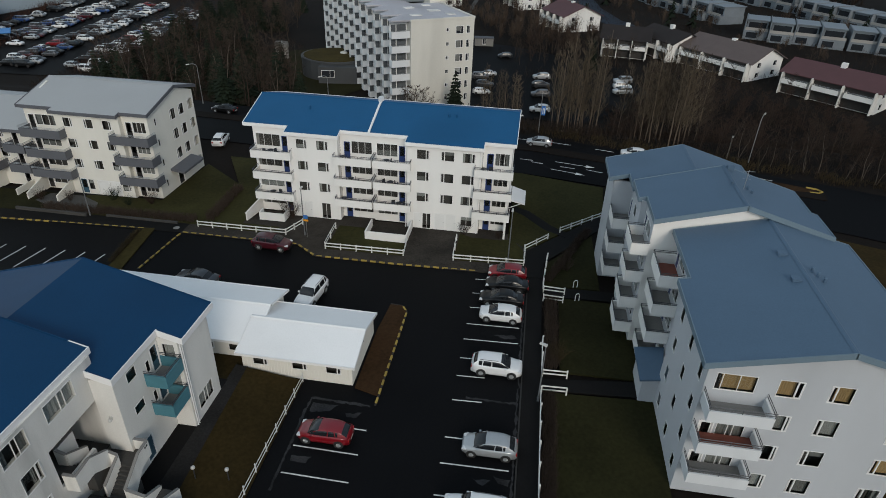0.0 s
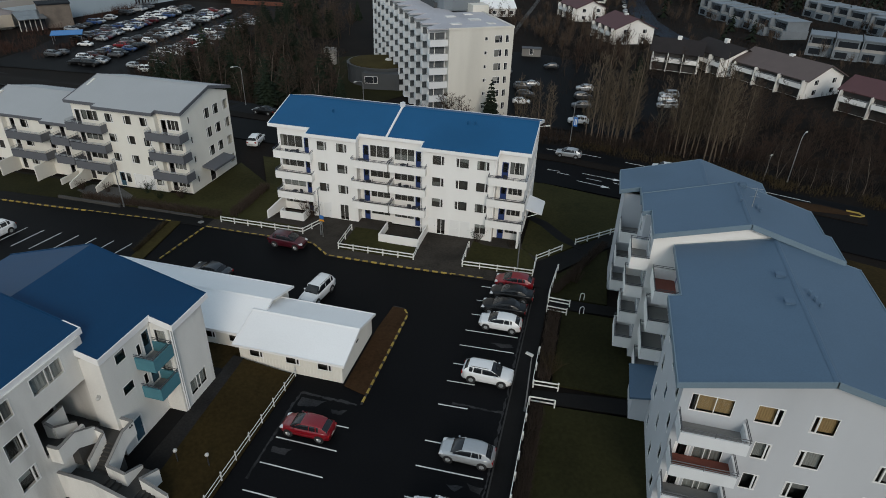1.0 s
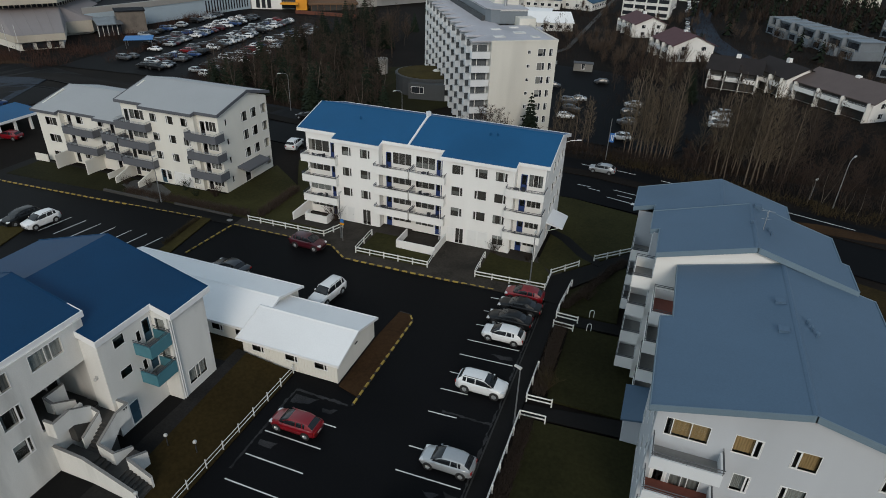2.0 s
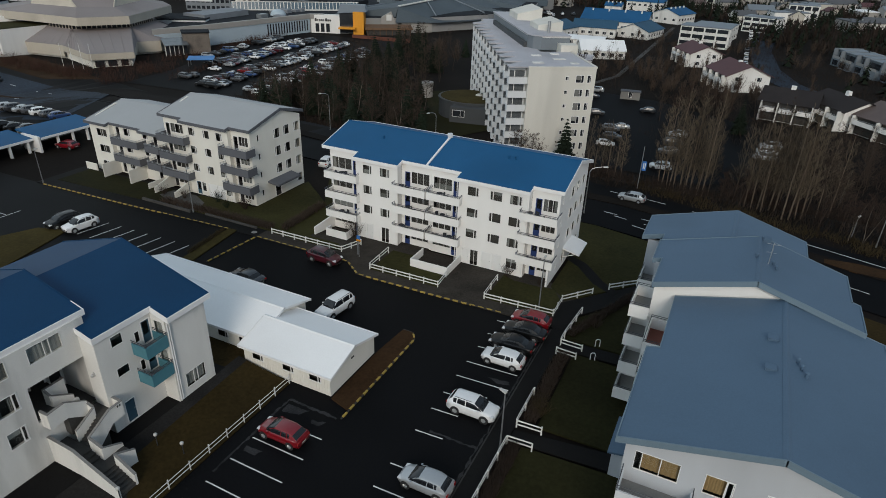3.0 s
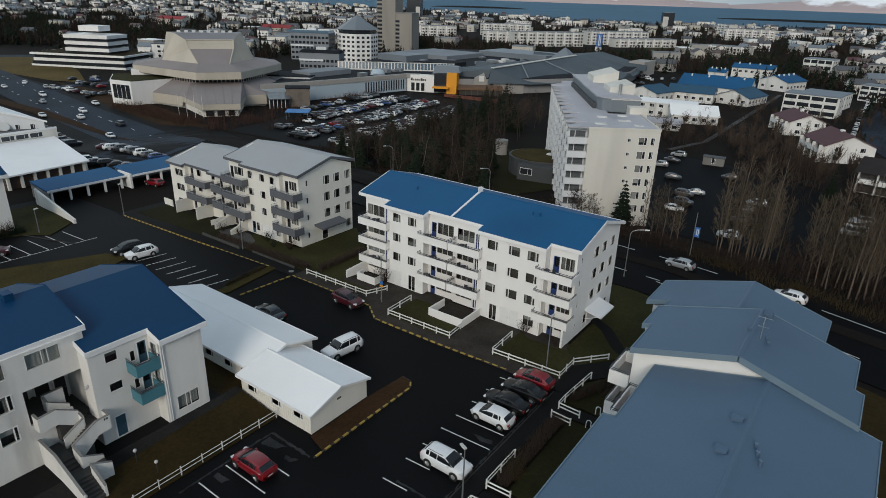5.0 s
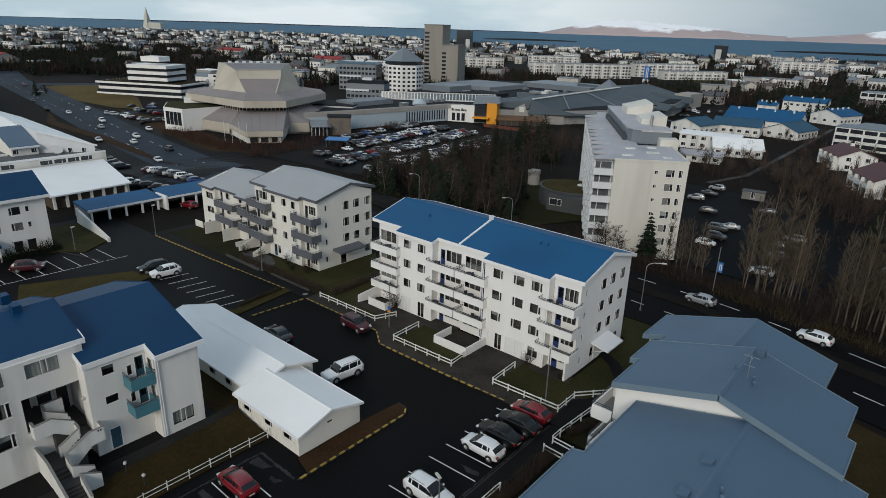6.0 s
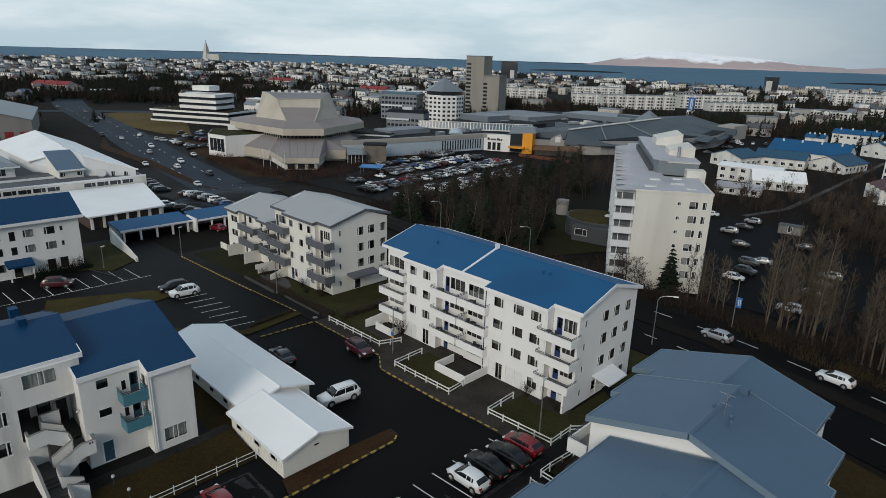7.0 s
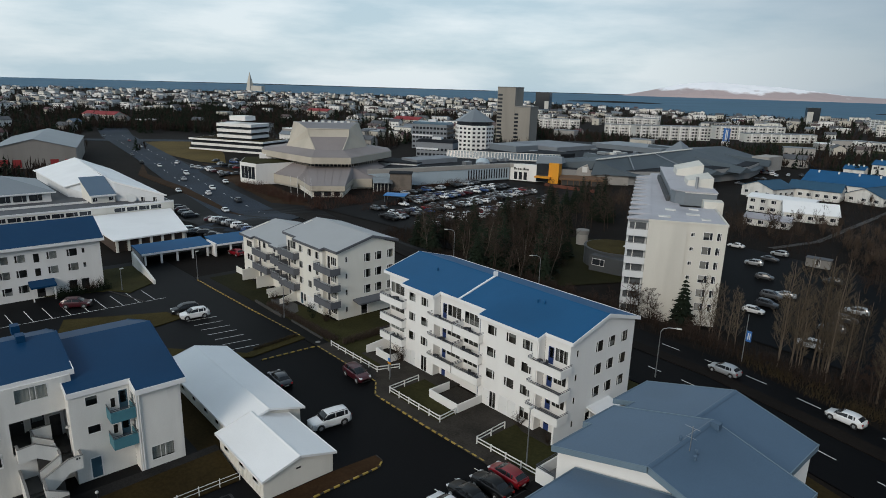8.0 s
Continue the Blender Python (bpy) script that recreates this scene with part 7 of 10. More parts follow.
part("wall", Shape().prism([(-12, -8.5), (15.6, -8.5), (14.3, 7.0), (-12, 12.4)], 0, sz + 2.5), M["timber_dark"], sh, "dark brown bay fronts")
for k in range(7):
    part("pier", Shape().box(15.6 - 0.2 * k, -8.4 + 2.45 * k, 0, 16.1 - 0.2 * k, -7.9 + 2.45 * k, sz + 2.5), M["render_cream"], sh)
part("pier", Shape().hexa([(11.6, 7.6, 0), (14.6, 7.0, 0), (14.6, 7.3, 0), (11.6, 7.9, 0), (11.6, 7.6, sz + 2.5), (14.6, 7.0, sz + 2.5), (14.6, 7.3, sz + 2.5), (11.6, 7.9, sz + 2.5)]), M["render_cream"], sh)
h2 = thing("commercial_hall", -160.0, 48.0, land(-160, 48) - 0.3, 0, "cream commercial hall with white sloping roofs", "hall")
hz = -(land(-160, 48) - 0.3)
part("wall", Shape().box(-40, -45, 0, 21, 26, hz + 4.6), M["render_cream"], h2)
part("roof", Shape().box(-39.7, -44.7, hz + 4.6, 20.7, 25.7, hz + 4.7), M["roof_felt"], h2, "dark flat roof")
part("parapet", Shape().box(20.7, -45.0, hz + 4.6, 21.1, 26.0, hz + 5.0), M["trim_white"], h2)
for k in range(13):
    put_far_window(h2, pose(21.0, -19.7 + 3.0 * k + (5.0 if k > 8 else 0), hz + 3.2, 0, 0, 90), 2.6, 1.0)
# upper hall: two white slopes meeting in a ridge, one running down to the north-east corner
up_s = Shape()
up_s.poly([(13.0, 13.7, hz + 4.3), (19.8, 24.0, hz + 4.3), (19.8, 24.0, hz + 6.2), (13.0, 13.7, hz + 9.8)])
up_s.poly([(-0.2, 4.8, hz + 4.3), (13.0, 13.7, hz + 4.3), (13.0, 13.7, hz + 9.8), (2.2, 13.7, hz + 9.9), (-0.2, 4.8, hz + 7.3)])
up_s.poly([(-40, 4.0, hz + 4.3), (-0.2, 4.8, hz + 4.3), (-0.2, 4.8, hz + 7.3), (-40, 4.0, hz + 7.3)])
up_s.poly([(19.8, 24.0, hz + 4.3), (-40, 26.0, hz + 4.3), (-40, 26.0, hz + 6.2), (19.8, 24.0, hz + 6.2)])
part("upper_wall", up_s, M["render_grey"], h2)
slope_slab(h2, "roof", [(13.2, 13.4, hz + 10.0), (20.6, 24.4, hz + 6.4), (-40.4, 26.4, hz + 6.4), (-40.4, 15.5, hz + 11.0)], M["roof_white"], 0.25)
slope_slab(h2, "roof", [(0.2, 4.2, hz + 7.5), (2.6, 13.6, hz + 10.0), (-40.4, 15.5, hz + 11.0), (-40.4, 3.4, hz + 7.5)], M["roof_white"], 0.25)
for a, b in (((13.2, 13.4, hz + 10.02), (20.6, 24.4, hz + 6.42)), ((0.2, 4.2, hz + 7.52), (2.6, 13.6, hz + 10.02)), ((-40.4, 3.4, hz + 7.52), (0.2, 4.2, hz + 7.52))):
    part("roof_trim", Shape().tube(a, b, 0.16, n=6), M["trim_white"], h2)
part("roof_box", Shape().hexa([(3.5, 7.5, hz + 4.3), (14.0, 7.5, hz + 4.3), (14.0, 13.2, hz + 4.3), (3.5, 13.2, hz + 4.3), (3.5, 7.5, hz + 10.0), (14.0, 7.5, hz + 6.6), (14.0, 13.2, hz + 6.6), (3.5, 13.2, hz + 10.0)]), M["render_cream"], h2)
slope_slab(h2, "roof_box_roof", [(3.2, 7.2, hz + 10.4), (14.5, 7.2, hz + 6.8), (14.5, 13.5, hz + 6.8), (3.2, 13.5, hz + 10.4)], M["roof_slate"], 0.2)
part("roof_box_trim", Shape().box(14.5, 7.2, hz + 6.5, 14.7, 13.5, hz + 6.9), M["trim_white"], h2)
for u in (7.9, 11.8):
    put_far_window(h2, pose(14.0, u + 0.4, hz + 5.2, 0, 0, 90), 1.1, 1.0)
for u in (0.55, 0.8):
    put_far_window(h2, pose(13.0 + 6.8 * u, 13.7 + 10.3 * u, hz + 4.7, 0, 0, 56.6), 0.9, 1.1)
# the wing with a slate-blue hipped roof and a long row of windows
part("wing_wall", Shape().box(-20, -44, hz + 4.3, 5, 0, hz + 7.3), M["render_white"], h2)
wr_ = Shape().poly([(6, -45, hz + 7.4), (6, 1, hz + 7.4), (-8, -9, hz + 10.6), (-8, -45, hz + 10.6)]).poly([(6, 1, hz + 7.4), (-22, 1, hz + 7.4), (-8, -9, hz + 10.6)]).poly([(-22, 1, hz + 7.4), (-22, -45, hz + 7.4), (-8, -45, hz + 10.6), (-8, -9, hz + 10.6)]).poly([(-22, -45, hz + 7.4), (6, -45, hz + 7.4), (-8, -45, hz + 10.6)]).poly([(-22, -45, hz + 7.35), (-22, 1, hz + 7.35), (6, 1, hz + 7.35), (6, -45, hz + 7.35)])
part("wing_roof", wr_, M["roof_metal"], h2, "slate-blue hipped roof")
part("wing_trim", Shape().box(5.8, -45, hz + 7.1, 6.1, 1.1, hz + 7.42), M["trim_white"], h2)
for k in range(12):
    put_far_window(h2, pose(5.0, -42 + 3.5 * k, hz + 5.2, 0, 0, 90), 2.9, 1.6)
part("rail_wall", Shape().box(12, -44, hz + 4.3, 12.3, 7, hz + 5.2), M["render_white"], h2)
dsh = Shape().tube((15.8, 16.6, hz + 5.3), (16.2, 16.6, hz + 5.7), 1.1, 1.3, n=14)
part("dish", dsh, M["plate"], h2, "white satellite dish")
h3 = house(-345, 78, -15, 70, 34, 9.5, "hall_grey", "roof_metal", "grey hall with red doors", pitch=0.25, floors=1, cols=0, dcols=0, windows=False, name="commercial_hall", cat="hall")
for k in (-14, -9, 6, 12):
    part("door", Shape().box(35.0, k, 0.5, 35.2, k + 3.4, 4.2), M["red_board"], h3)

# theatre with stacked roofs
th = thing("theatre", -179.3, 147.2, -5.7, math.degrees(math.atan2(0.5191, -0.8547)) - 90, "large beige theatre with stacked angular roofs", "theatre")


def tier(parent, outer, inner, z0, z1, z2, face, roof, name):
    """A fascia round outer from z0 to z1, and a roof from there up to inner at z2."""
    part(name + "_fascia", Shape().prism(outer, z0, z1), M[face], parent)
    n = len(outer)
    for i in range(n):
        j = (i + 1) % n
        part(name + "_roof", Shape().poly([(*outer[i], z1 + 0.02), (*outer[j], z1 + 0.02), (*inner[j], z2), (*inner[i], z2)]).poly([(*outer[j], z1 - 0.1), (*outer[i], z1 - 0.1), (*inner[i], z2 - 0.15), (*inner[j], z2 - 0.15)]), M[roof], parent)


low_o = [(-6.8, -9.5), (6.6, -10.5), (10.6, 9.5), (18.5, 10.0), (30.2, 30), (30, 50), (-24, 50), (-22.6, 23.5), (-12.3, 11.0)]
low_i = [(-7.6, 16.6), (9.8, 15.2), (10.5, 16.2), (12.8, 19.5), (20.9, 31), (21, 46), (-15, 46), (-14.6, 27), (-8.4, 17.6)]
part("wall", Shape().prism([(-6.0, -8.0), (5.8, -9.0), (9.9, 11), (18.0, 11.4), (29, 31), (29, 49), (-22.6, 49), (-21.6, 25), (-11.6, 12.4)], 0, 3.6), M["render_cream"], th, "pale rendered ground floor")
M["theatre_face"] = material("theatre_face", (0.475, 0.43, 0.36), 0.85, 0.10, 0.25, 4, 0.1, stain=0.18, streak=True)
M["theatre_roof"] = material("theatre_roof", (0.245, 0.215, 0.21), 0.7, 0.08, 0.12, 3, 0.1, stain=0.14)
M["theatre_top"] = material("theatre_top", (0.20, 0.195, 0.205), 0.6, 0.08, 0.12, 3, 0.1, stain=0.14)
for k in range(3):
    part("glazing", Shape().box(-5.2 + 3.8 * k, -8.9, 0.4, -2.6 + 3.8 * k, -8.5, 2.2), M["window_band"], th)
tier(th, low_o, low_i, 2.6, 4.6, 8.9, "theatre_face", "theatre_roof", "lower")
for (ax, ay), (bx, by) in ((low_o[7], low_o[8]), (low_o[2], low_o[3]), (low_o[3], low_o[4])):
    part("wing_cladding", Shape().hexa([(ax, ay, 0.9), (bx, by, 0.9), (bx, by + 0.5, 0.9), (ax, ay + 0.5, 0.9), (ax, ay, 2.6), (bx, by, 2.6), (bx, by + 0.5, 2.6), (ax, ay + 0.5, 2.6)]), M["theatre_face"], th)
# seams of the sheet roof
for i in (8, 0, 1, 7):
    a_, b_, c_, d_ = low_o[i], low_o[(i + 1) % 9], low_i[(i + 1) % 9], low_i[i]
    n_ = max(2, int(math.dist(a_, b_) / 2.4))
    sm_ = Shape()
    for k in range(1, n_):
        f = k / n_
        sm_.tube((a_[0] + (b_[0] - a_[0]) * f, a_[1] + (b_[1] - a_[1]) * f, 4.68), (d_[0] + (c_[0] - d_[0]) * f, d_[1] + (c_[1] - d_[1]) * f, 8.94), 0.05, n=4)
    part("roof_seam", sm_, M["theatre_roof"], th)
part("band", Shape().prism([(a * 0.98, b + 0.2) for a, b in low_i], 8.4, 10.5), M["window_band"], th)
for i in (7, 8, 0, 1, 2, 3):
    a_, b_ = low_i[i], low_i[(i + 1) % 9]
    n_ = max(1, int(math.dist(a_, b_) / 1.5))
    for k in range(n_):
        f = (k + 0.5) / n_
        part("post", Shape().box(-0.14, -0.2, 8.7, 0.14, 0.1, 10.45), M["theatre_face"], th, m=pose((a_[0] + (b_[0] - a_[0]) * f), a_[1] + (b_[1] - a_[1]) * f - 0.1, 0))
up_o = [(-6.4, 11.4), (9.8, 11.2), (29.7, 41), (29.5, 57), (-29.2, 57), (-29.2, 43)]
up_i = [(-5.0, 21), (6.7, 20), (18.2, 37.5), (17.8, 50), (-17.5, 50), (-18.0, 37.5)]
tier(th, up_o, up_i, 10.4, 13.1, 15.4, "theatre_face", "theatre_roof", "upper")
fa, fb, fc, fd = (-18.0, 37.5, 15.2), (-5.0, 21, 15.2), (6.7, 20, 15.2), (18.2, 37.5, 15.2)
fe, ff, fg, fh_, fi, fj = (-7.4, 29, 20.2), (9.4, 29, 20.2), (-8.2, 31, 23.4), (9.8, 31, 23.4), (-12.1, 38, 25.6), (12.9, 38, 25.6)
fk, fl2, fm, fn = (-15, 50, 25.4), (15, 50, 25.4), (-17.6, 50, 15.2), (17.9, 50, 15.2)
fly = Shape().poly([fe, ff, fh_, fg]).poly([fa, fb, fe]).poly([fa, fe, fg]).poly([fa, fg, fi]).poly([fd, fj, fh_]).poly([fd, fh_, ff]).poly([fd, ff, fc]).poly([fm, fa, fi, fk]).poly([fd, fn, fl2, fj]).poly([fn, fm, fk, fl2])
part("fly_tower", fly, M["theatre_face"], th)
part("recess_roof", Shape().poly([fb, fc, ff, fe]), M["theatre_roof"], th)
part("top_roof", Shape().poly([fg, fh_, fj, fi]).poly([fi, fj, fl2, fk]), M["theatre_top"], th)
for a_, b_ in ((fe, fg), (ff, fh_), (fg, fh_), (fb, fe), (fc, ff)):
    part("edge_trim", Shape().tube(a_, b_, 0.3, n=5), M["theatre_face"], th)
for k in range(8):
    part("roof_vent", Shape().box(-11 + 2.9 * k, 44, 25.4, -9.6 + 2.9 * k, 45.2, 26.3), M["plate"], th)
boxo = [(-37.2, 29), (-29.7, 21), (-12, 30), (-12, 46), (-37.2, 46)]
part("wall", Shape().prism(boxo, 0, 9.1), M["render_white"], th, "white windowless side hall")
part("roof", Shape().prism([(a * 0.99, b + 0.1) for a, b in boxo], 9.1, 9.3), M["grass_green"], th, "moss-covered flat roof")
bq = Vector((7.5, -8.0, 0)).normalized()
for k in range(4):
    p_ = Vector((-37.2, 29, 0)) + bq * (1.2 + 2.3 * k)
    part("window_panel", Shape().box(0, -0.12, 2.4, 2.0, 0.05, 7.6), M["window_band"], th, m=pose(p_.x, p_.y, 0, 0, 0, math.degrees(math.atan2(bq.y, bq.x))))
part("balcony_box", Shape().box(-30, 40, 9.3, -18, 46, 11.2), M["render_white"], th)
part("wall", Shape().prism([(24, 44), (41, 36), (49, 51), (32, 60)], 0, 7.5), M["render_grey"], th, "pale side hall with a black roof")
part("roof", Shape().prism([(23.7, 43.8), (41, 35.7), (49.4, 51), (32, 60.4)], 7.5, 7.9), M["mall_felt"], th)
part("stone_tower", Shape().prism([(25.6, 6), (34.5, 4.5), (35.6, 11), (26.6, 13)], 0, 7.2), M["stone_brown"], th, "brown stone-clad entrance tower")
part("stone_tower_roof", Shape().prism([(25.2, 5.7), (34.7, 4.1), (36.0, 11.3), (26.4, 13.4)], 7.2, 7.6), M["mall_felt"], th)
part("entrance_canopy", Shape().hexa([(18.4, 2.5, 3.7), (26.5, 2.0, 3.7), (26.5, 10, 5.2), (18.6, 10, 5.2), (18.4, 2.5, 3.95), (26.5, 2.0, 3.95), (26.5, 10, 5.45), (18.6, 10, 5.45)]), M["glaze_grey"], th, "glazed entrance canopy")
for k in range(5):
    part("glazing", Shape().box(18.9 + 1.5 * k, 4.0, 0.3, 20.1 + 1.5 * k, 4.15, 3.5), M["window_band"], th)
    part("mullion", Shape().box(18.6 + 1.5 * k, 3.9, 0.0, 18.85 + 1.5 * k, 4.2, 3.7), M["plate"], th)
for k in range(4):
    part("flagpole", Shape().tube((-14 + 2.6 * k, -6 - 1.5 * k, 0), (-14 + 2.6 * k, -6 - 1.5 * k, 8), 0.09, 0.06, n=5), M["plate"], th)

# shopping centre
mall = thing("shopping_centre", -170.0, 300.0, -5.7, 0, "large shopping centre with a grey metal roof", "shopping centre")
mo = [(-12, -131), (-6.5, -109), (-3, -88), (2.2, -58), (7, -53.5), (20, -46), (33, -34), (47, -19), (62, 8), (68, 60), (56, 118), (-25, 141), (-80, 94), (-75, 25), (-48, -50), (-36, -98)]
part("wall", Shape().prism(mo, 0, 6.5), M["mall_wall"], mall)
part("roof", Shape().prism([(a * 0.995, b * 0.995) for a, b in mo], 6.5, 6.8), M["mall_felt"], mall, "dark felt flat roof")
# sheet metal slopes round a long ridge
r0_, r1_, r2_ = (33.0, -31.5, 11.0), (34.5, 60.0, 12.4), (30.0, 110.0, 12.0)
for quad in ([(5, -43, 6.9), (32.6, -33.2, 6.9), r0_, (12, -30, 9.2)], [(5, -43, 6.9), (12, -30, 9.2), (2, 60, 6.9)], [(12, -30, 9.2), r0_, r1_, (2, 60, 6.9)], [r0_, (49.5, -21.5, 4.6), (64.6, 6.5, 4.6), (71, 60, 4.6), r1_], [(34.5, -36.5, 4.9), (49.5, -21.5, 4.6), r0_],
             [r1_, (71, 60, 4.6), (58.5, 119, 4.6), r2_], [(2, 60, 6.9), r1_, r2_, (-10, 112, 6.9)], [r2_, (58.5, 119, 4.6), (-10, 112, 6.9)]):
    part("pitched_roof", Shape().poly(quad), M["mall_roof"], mall)
for a_, b_, n_ in (((33.0, -31.0, 11.2), (34.5, 60.0, 12.6), 46), ((12, -30, 9.4), (2.5, 58, 7.2), 0), ((60, 8, 7.3), (34, 20, 12.0), 0), ((46, -18, 7.2), (34, -4, 11.7), 0)):
    part("ridge_strip", Shape().tube(a_, b_, 0.32, n=4), M["roof_metal"], mall)
    for k in range(n_):
        f = (k + 0.5) / n_
        part("ridge_light", Shape().box(-0.55, -0.6, 0, 0.55, 0.6, 0.5), M["plate"], mall, m=pose(a_[0] + (b_[0] - a_[0]) * f, a_[1] + (b_[1] - a_[1]) * f, a_[2] + (b_[2] - a_[2]) * f))
part("white_facade", Shape().prism([(-11.8, -131.3), (-6.2, -109.1), (-2.6, -88.1), (2.6, -58.2), (2.2, -58), (-3, -88), (-6.5, -109), (-12, -131)], 0.3, 6.1), M["facade_pale"], mall, "curved pale blue-white facade")
part("facade_band", Shape().prism([(-12.0, -131.6), (-6.0, -109.2), (-2.3, -88.2), (2.9, -58.3), (7.4, -54.2), (6.2, -52), (1.2, -56), (-4, -87.5), (-7.5, -108.5), (-13, -130.6)], 6.1, 8.0), M["town_dull"], mall, "grey parapet band above the facade")
for k in range(16):
    part("tall_window", Shape().box(0.0, 0.0, 1.2, 0.08, 0.62, 5.6), M["window_band"], mall, m=pose(-1.55 + 0.253 * k, -82 + 1.46 * k, 0, 0, 0, -9.9))
ent = pose(12.5, -52.3, 0, 0, 0, 24)
part("entrance_wall", Shape().box(-11, -1.0, 0, 2.0, 3, 7.8), M["render_white"], mall, m=ent)
for k in range(3):
    part("entrance_window", Shape().box(-9.0 + 2.4 * k, -1.15, 0.6, -7.4 + 2.4 * k, -1.0, 4.2), M["window_band"], mall, m=ent)
sgn_ = Shape()
for k, wv in enumerate((0.8, 0.4, 0.7, 0.7, 0.4, 0.8, 0.7, 0.7)):
    sgn_.box(-9.2 + 0.95 * k, -1.2, 5.2, -9.2 + 0.95 * k + wv, -1.05, 6.4 if k in (0, 5) else 6.0)
part("sign_letters", sgn_, M["plastic_dark"], mall, m=ent)
part("entrance_glazing", Shape().box(2.0, -0.9, 0.5, 8.2, 3, 8.8), M["window_band"], mall, m=ent)
part("orange_panel", Shape().box(8.2, -2.0, 0, 13.0, 4, 9.6), M["orange"], mall, "bright orange entrance block", m=ent)
part("orange_canopy", Shape().box(2.0, -5.0, 2.6, 9.6, -0.9, 3.2), M["orange"], mall, m=ent)
part("glass_gable", Shape().hexa([(1, -0.5, 8.8), (14, -0.5, 9.6), (14, 6, 9.6), (1, 6, 8.8), (2, 2, 12.2), (13, 2, 12.2), (13, 6, 12.2), (2, 6, 12.2)]), M["roof_metal"], mall, m=ent)
# long glazed rooflight
rl_a, rl_b = Vector((-41, -60, 0)), Vector((5, -22, 0))
rl_d = (rl_b - rl_a).normalized()
rl_l = (rl_b - rl_a).length
rl_m = pose(rl_a.x, rl_a.y, 6.8, 0, 0, math.degrees(math.atan2(rl_d.y, rl_d.x)))
part("rooflight", Shape().hexa([(0, -2.2, 0), (rl_l, -2.2, 0), (rl_l, 2.2, 0), (0, 2.2, 0), (0, -1.0, 3.6), (rl_l, -1.0, 3.6), (rl_l, 1.4, 3.6), (0, 1.4, 3.6)]), M["glaze_blue"], mall, "long glazed rooflight", m=rl_m)
rl_me = Shape().hexa([(-0.14, -2.3, 0), (0.14, -2.3, 0), (0.14, -2.0, 0), (-0.14, -2.0, 0), (-0.14, -1.1, 3.7), (0.14, -1.1, 3.7), (0.14, -0.9, 3.7), (-0.14, -0.9, 3.7)]).mesh("rooflight_frame", M["plate"])
for k in range(36):
    part("rooflight_frame", rl_me, None, mall, m=rl_m @ Matrix.Translation((rl_l * (k + 0.5) / 36, 0, 0)))
part("rooflight_sill", Shape().box(0, -2.5, 0, rl_l, -2.2, 0.5).box(0, -1.15, 3.55, rl_l, -0.85, 3.85), M["plate"], mall, m=rl_m)
part("glass_dome", Shape().ball((-11, -63, 6.8), 3.6, 14, 8, 0.75), M["facade_pale"], mall, "domed glass rooflight", smooth=True)
pyr = Shape().poly([(20, 50, 9), (36, 50, 9), (28, 58, 17)]).poly([(36, 50, 9), (36, 66, 9), (28, 58, 17)]).poly([(36, 66, 9), (20, 66, 9), (28, 58, 17)]).poly([(20, 66, 9), (20, 50, 9), (28, 58, 17)])
part("pyramid_rooflight", pyr, M["roof_metal"], mall)
RP = random.Random(33)
for k in range(46):
    x_, y_ = RP.uniform(-62, 0), RP.uniform(-95, 60)
    if x_ < -36 - (y_ + 98) * 0.24 + 4 or x_ > -8 + (y_ + 100) * 0.1:
        continue
    w_, d_, h_ = RP.uniform(0.8, 3.2), RP.uniform(0.8, 2.4), RP.uniform(0.5, 1.8)
    part("roof_unit", Shape().box(x_ - w_, y_ - d_, 6.8, x_ + w_, y_ + d_, 6.8 + h_), M[RP.choice(("plate", "roof_metal", "office_grey", "steel"))], mall)
for x0_, y0_, x1_, y1_, h_, mt_ in ((-70, 20, -30, 60, 2.6, "office_grey"), (-40, 70, 10, 100, 3.0, "roof_metal"), (-34, -96, -22, -70, 2.2, "office_grey"), (-28, -10, -8, 8, 1.8, "mall_felt"), (-62, -6, -40, 14, 3.4, "roof_metal")):
    part("roof_storey", Shape().box(x0_, y0_, 6.8, x1_, y1_, 6.8 + h_), M[mt_], mall)
for gx_, gy_, ga_, gl_, gh_ in ((56, 22, 165, 14, 9.5), (58, 44, 172, 16, 10.0), (50, 84, 195, 18, 10.5), (22, 0, 10, 16, 11.0), (16, 84, 20, 20, 11.5)):
    part("cross_gable", Shape().hexa([(-gl_, -6, 5.0), (gl_, -6, 5.0), (gl_, 6, 5.0), (-gl_, 6, 5.0), (-gl_, -0.3, gh_), (gl_, -0.3, gh_ - 2.5), (gl_, 0.3, gh_ - 2.5), (-gl_, 0.3, gh_)]), M["mall_roof"], mall, m=pose(gx_, gy_, 0, 0, 0, ga_ - 180 if ga_ > 90 else ga_))
part("end_block", Shape().box(52, 100, 0, 62, 120, 8.5), M["town_dull"], mall)
sw_ = pose(40.6, -26.8, 0, 0, 0, 47)
part("side_wall", Shape().box(-8, -1.2, 0, 7, 0.4, 5.2), M["town_dull"], mall, "pale side wall", m=sw_)
part("side_wall", Shape().box(-13, -1.4, 0, 0, 0.4, 4.2), M["render_grey"], mall, m=pose(18.5, -47.6, 0, 0, 0, 30))
gb_ = pose(31.0, -36.8, 0, 0, 0, 44)
part("gable_wall", Shape().hexa([(-5, -0.6, 0), (5, -0.6, 0), (5, 0.6, 0), (-5, 0.6, 0), (-3.2, -0.6, 7.2), (1.2, -0.6, 9.4), (1.2, 0.6, 9.4), (-3.2, 0.6, 7.2)]), M["town_dull"], mall, m=gb_)
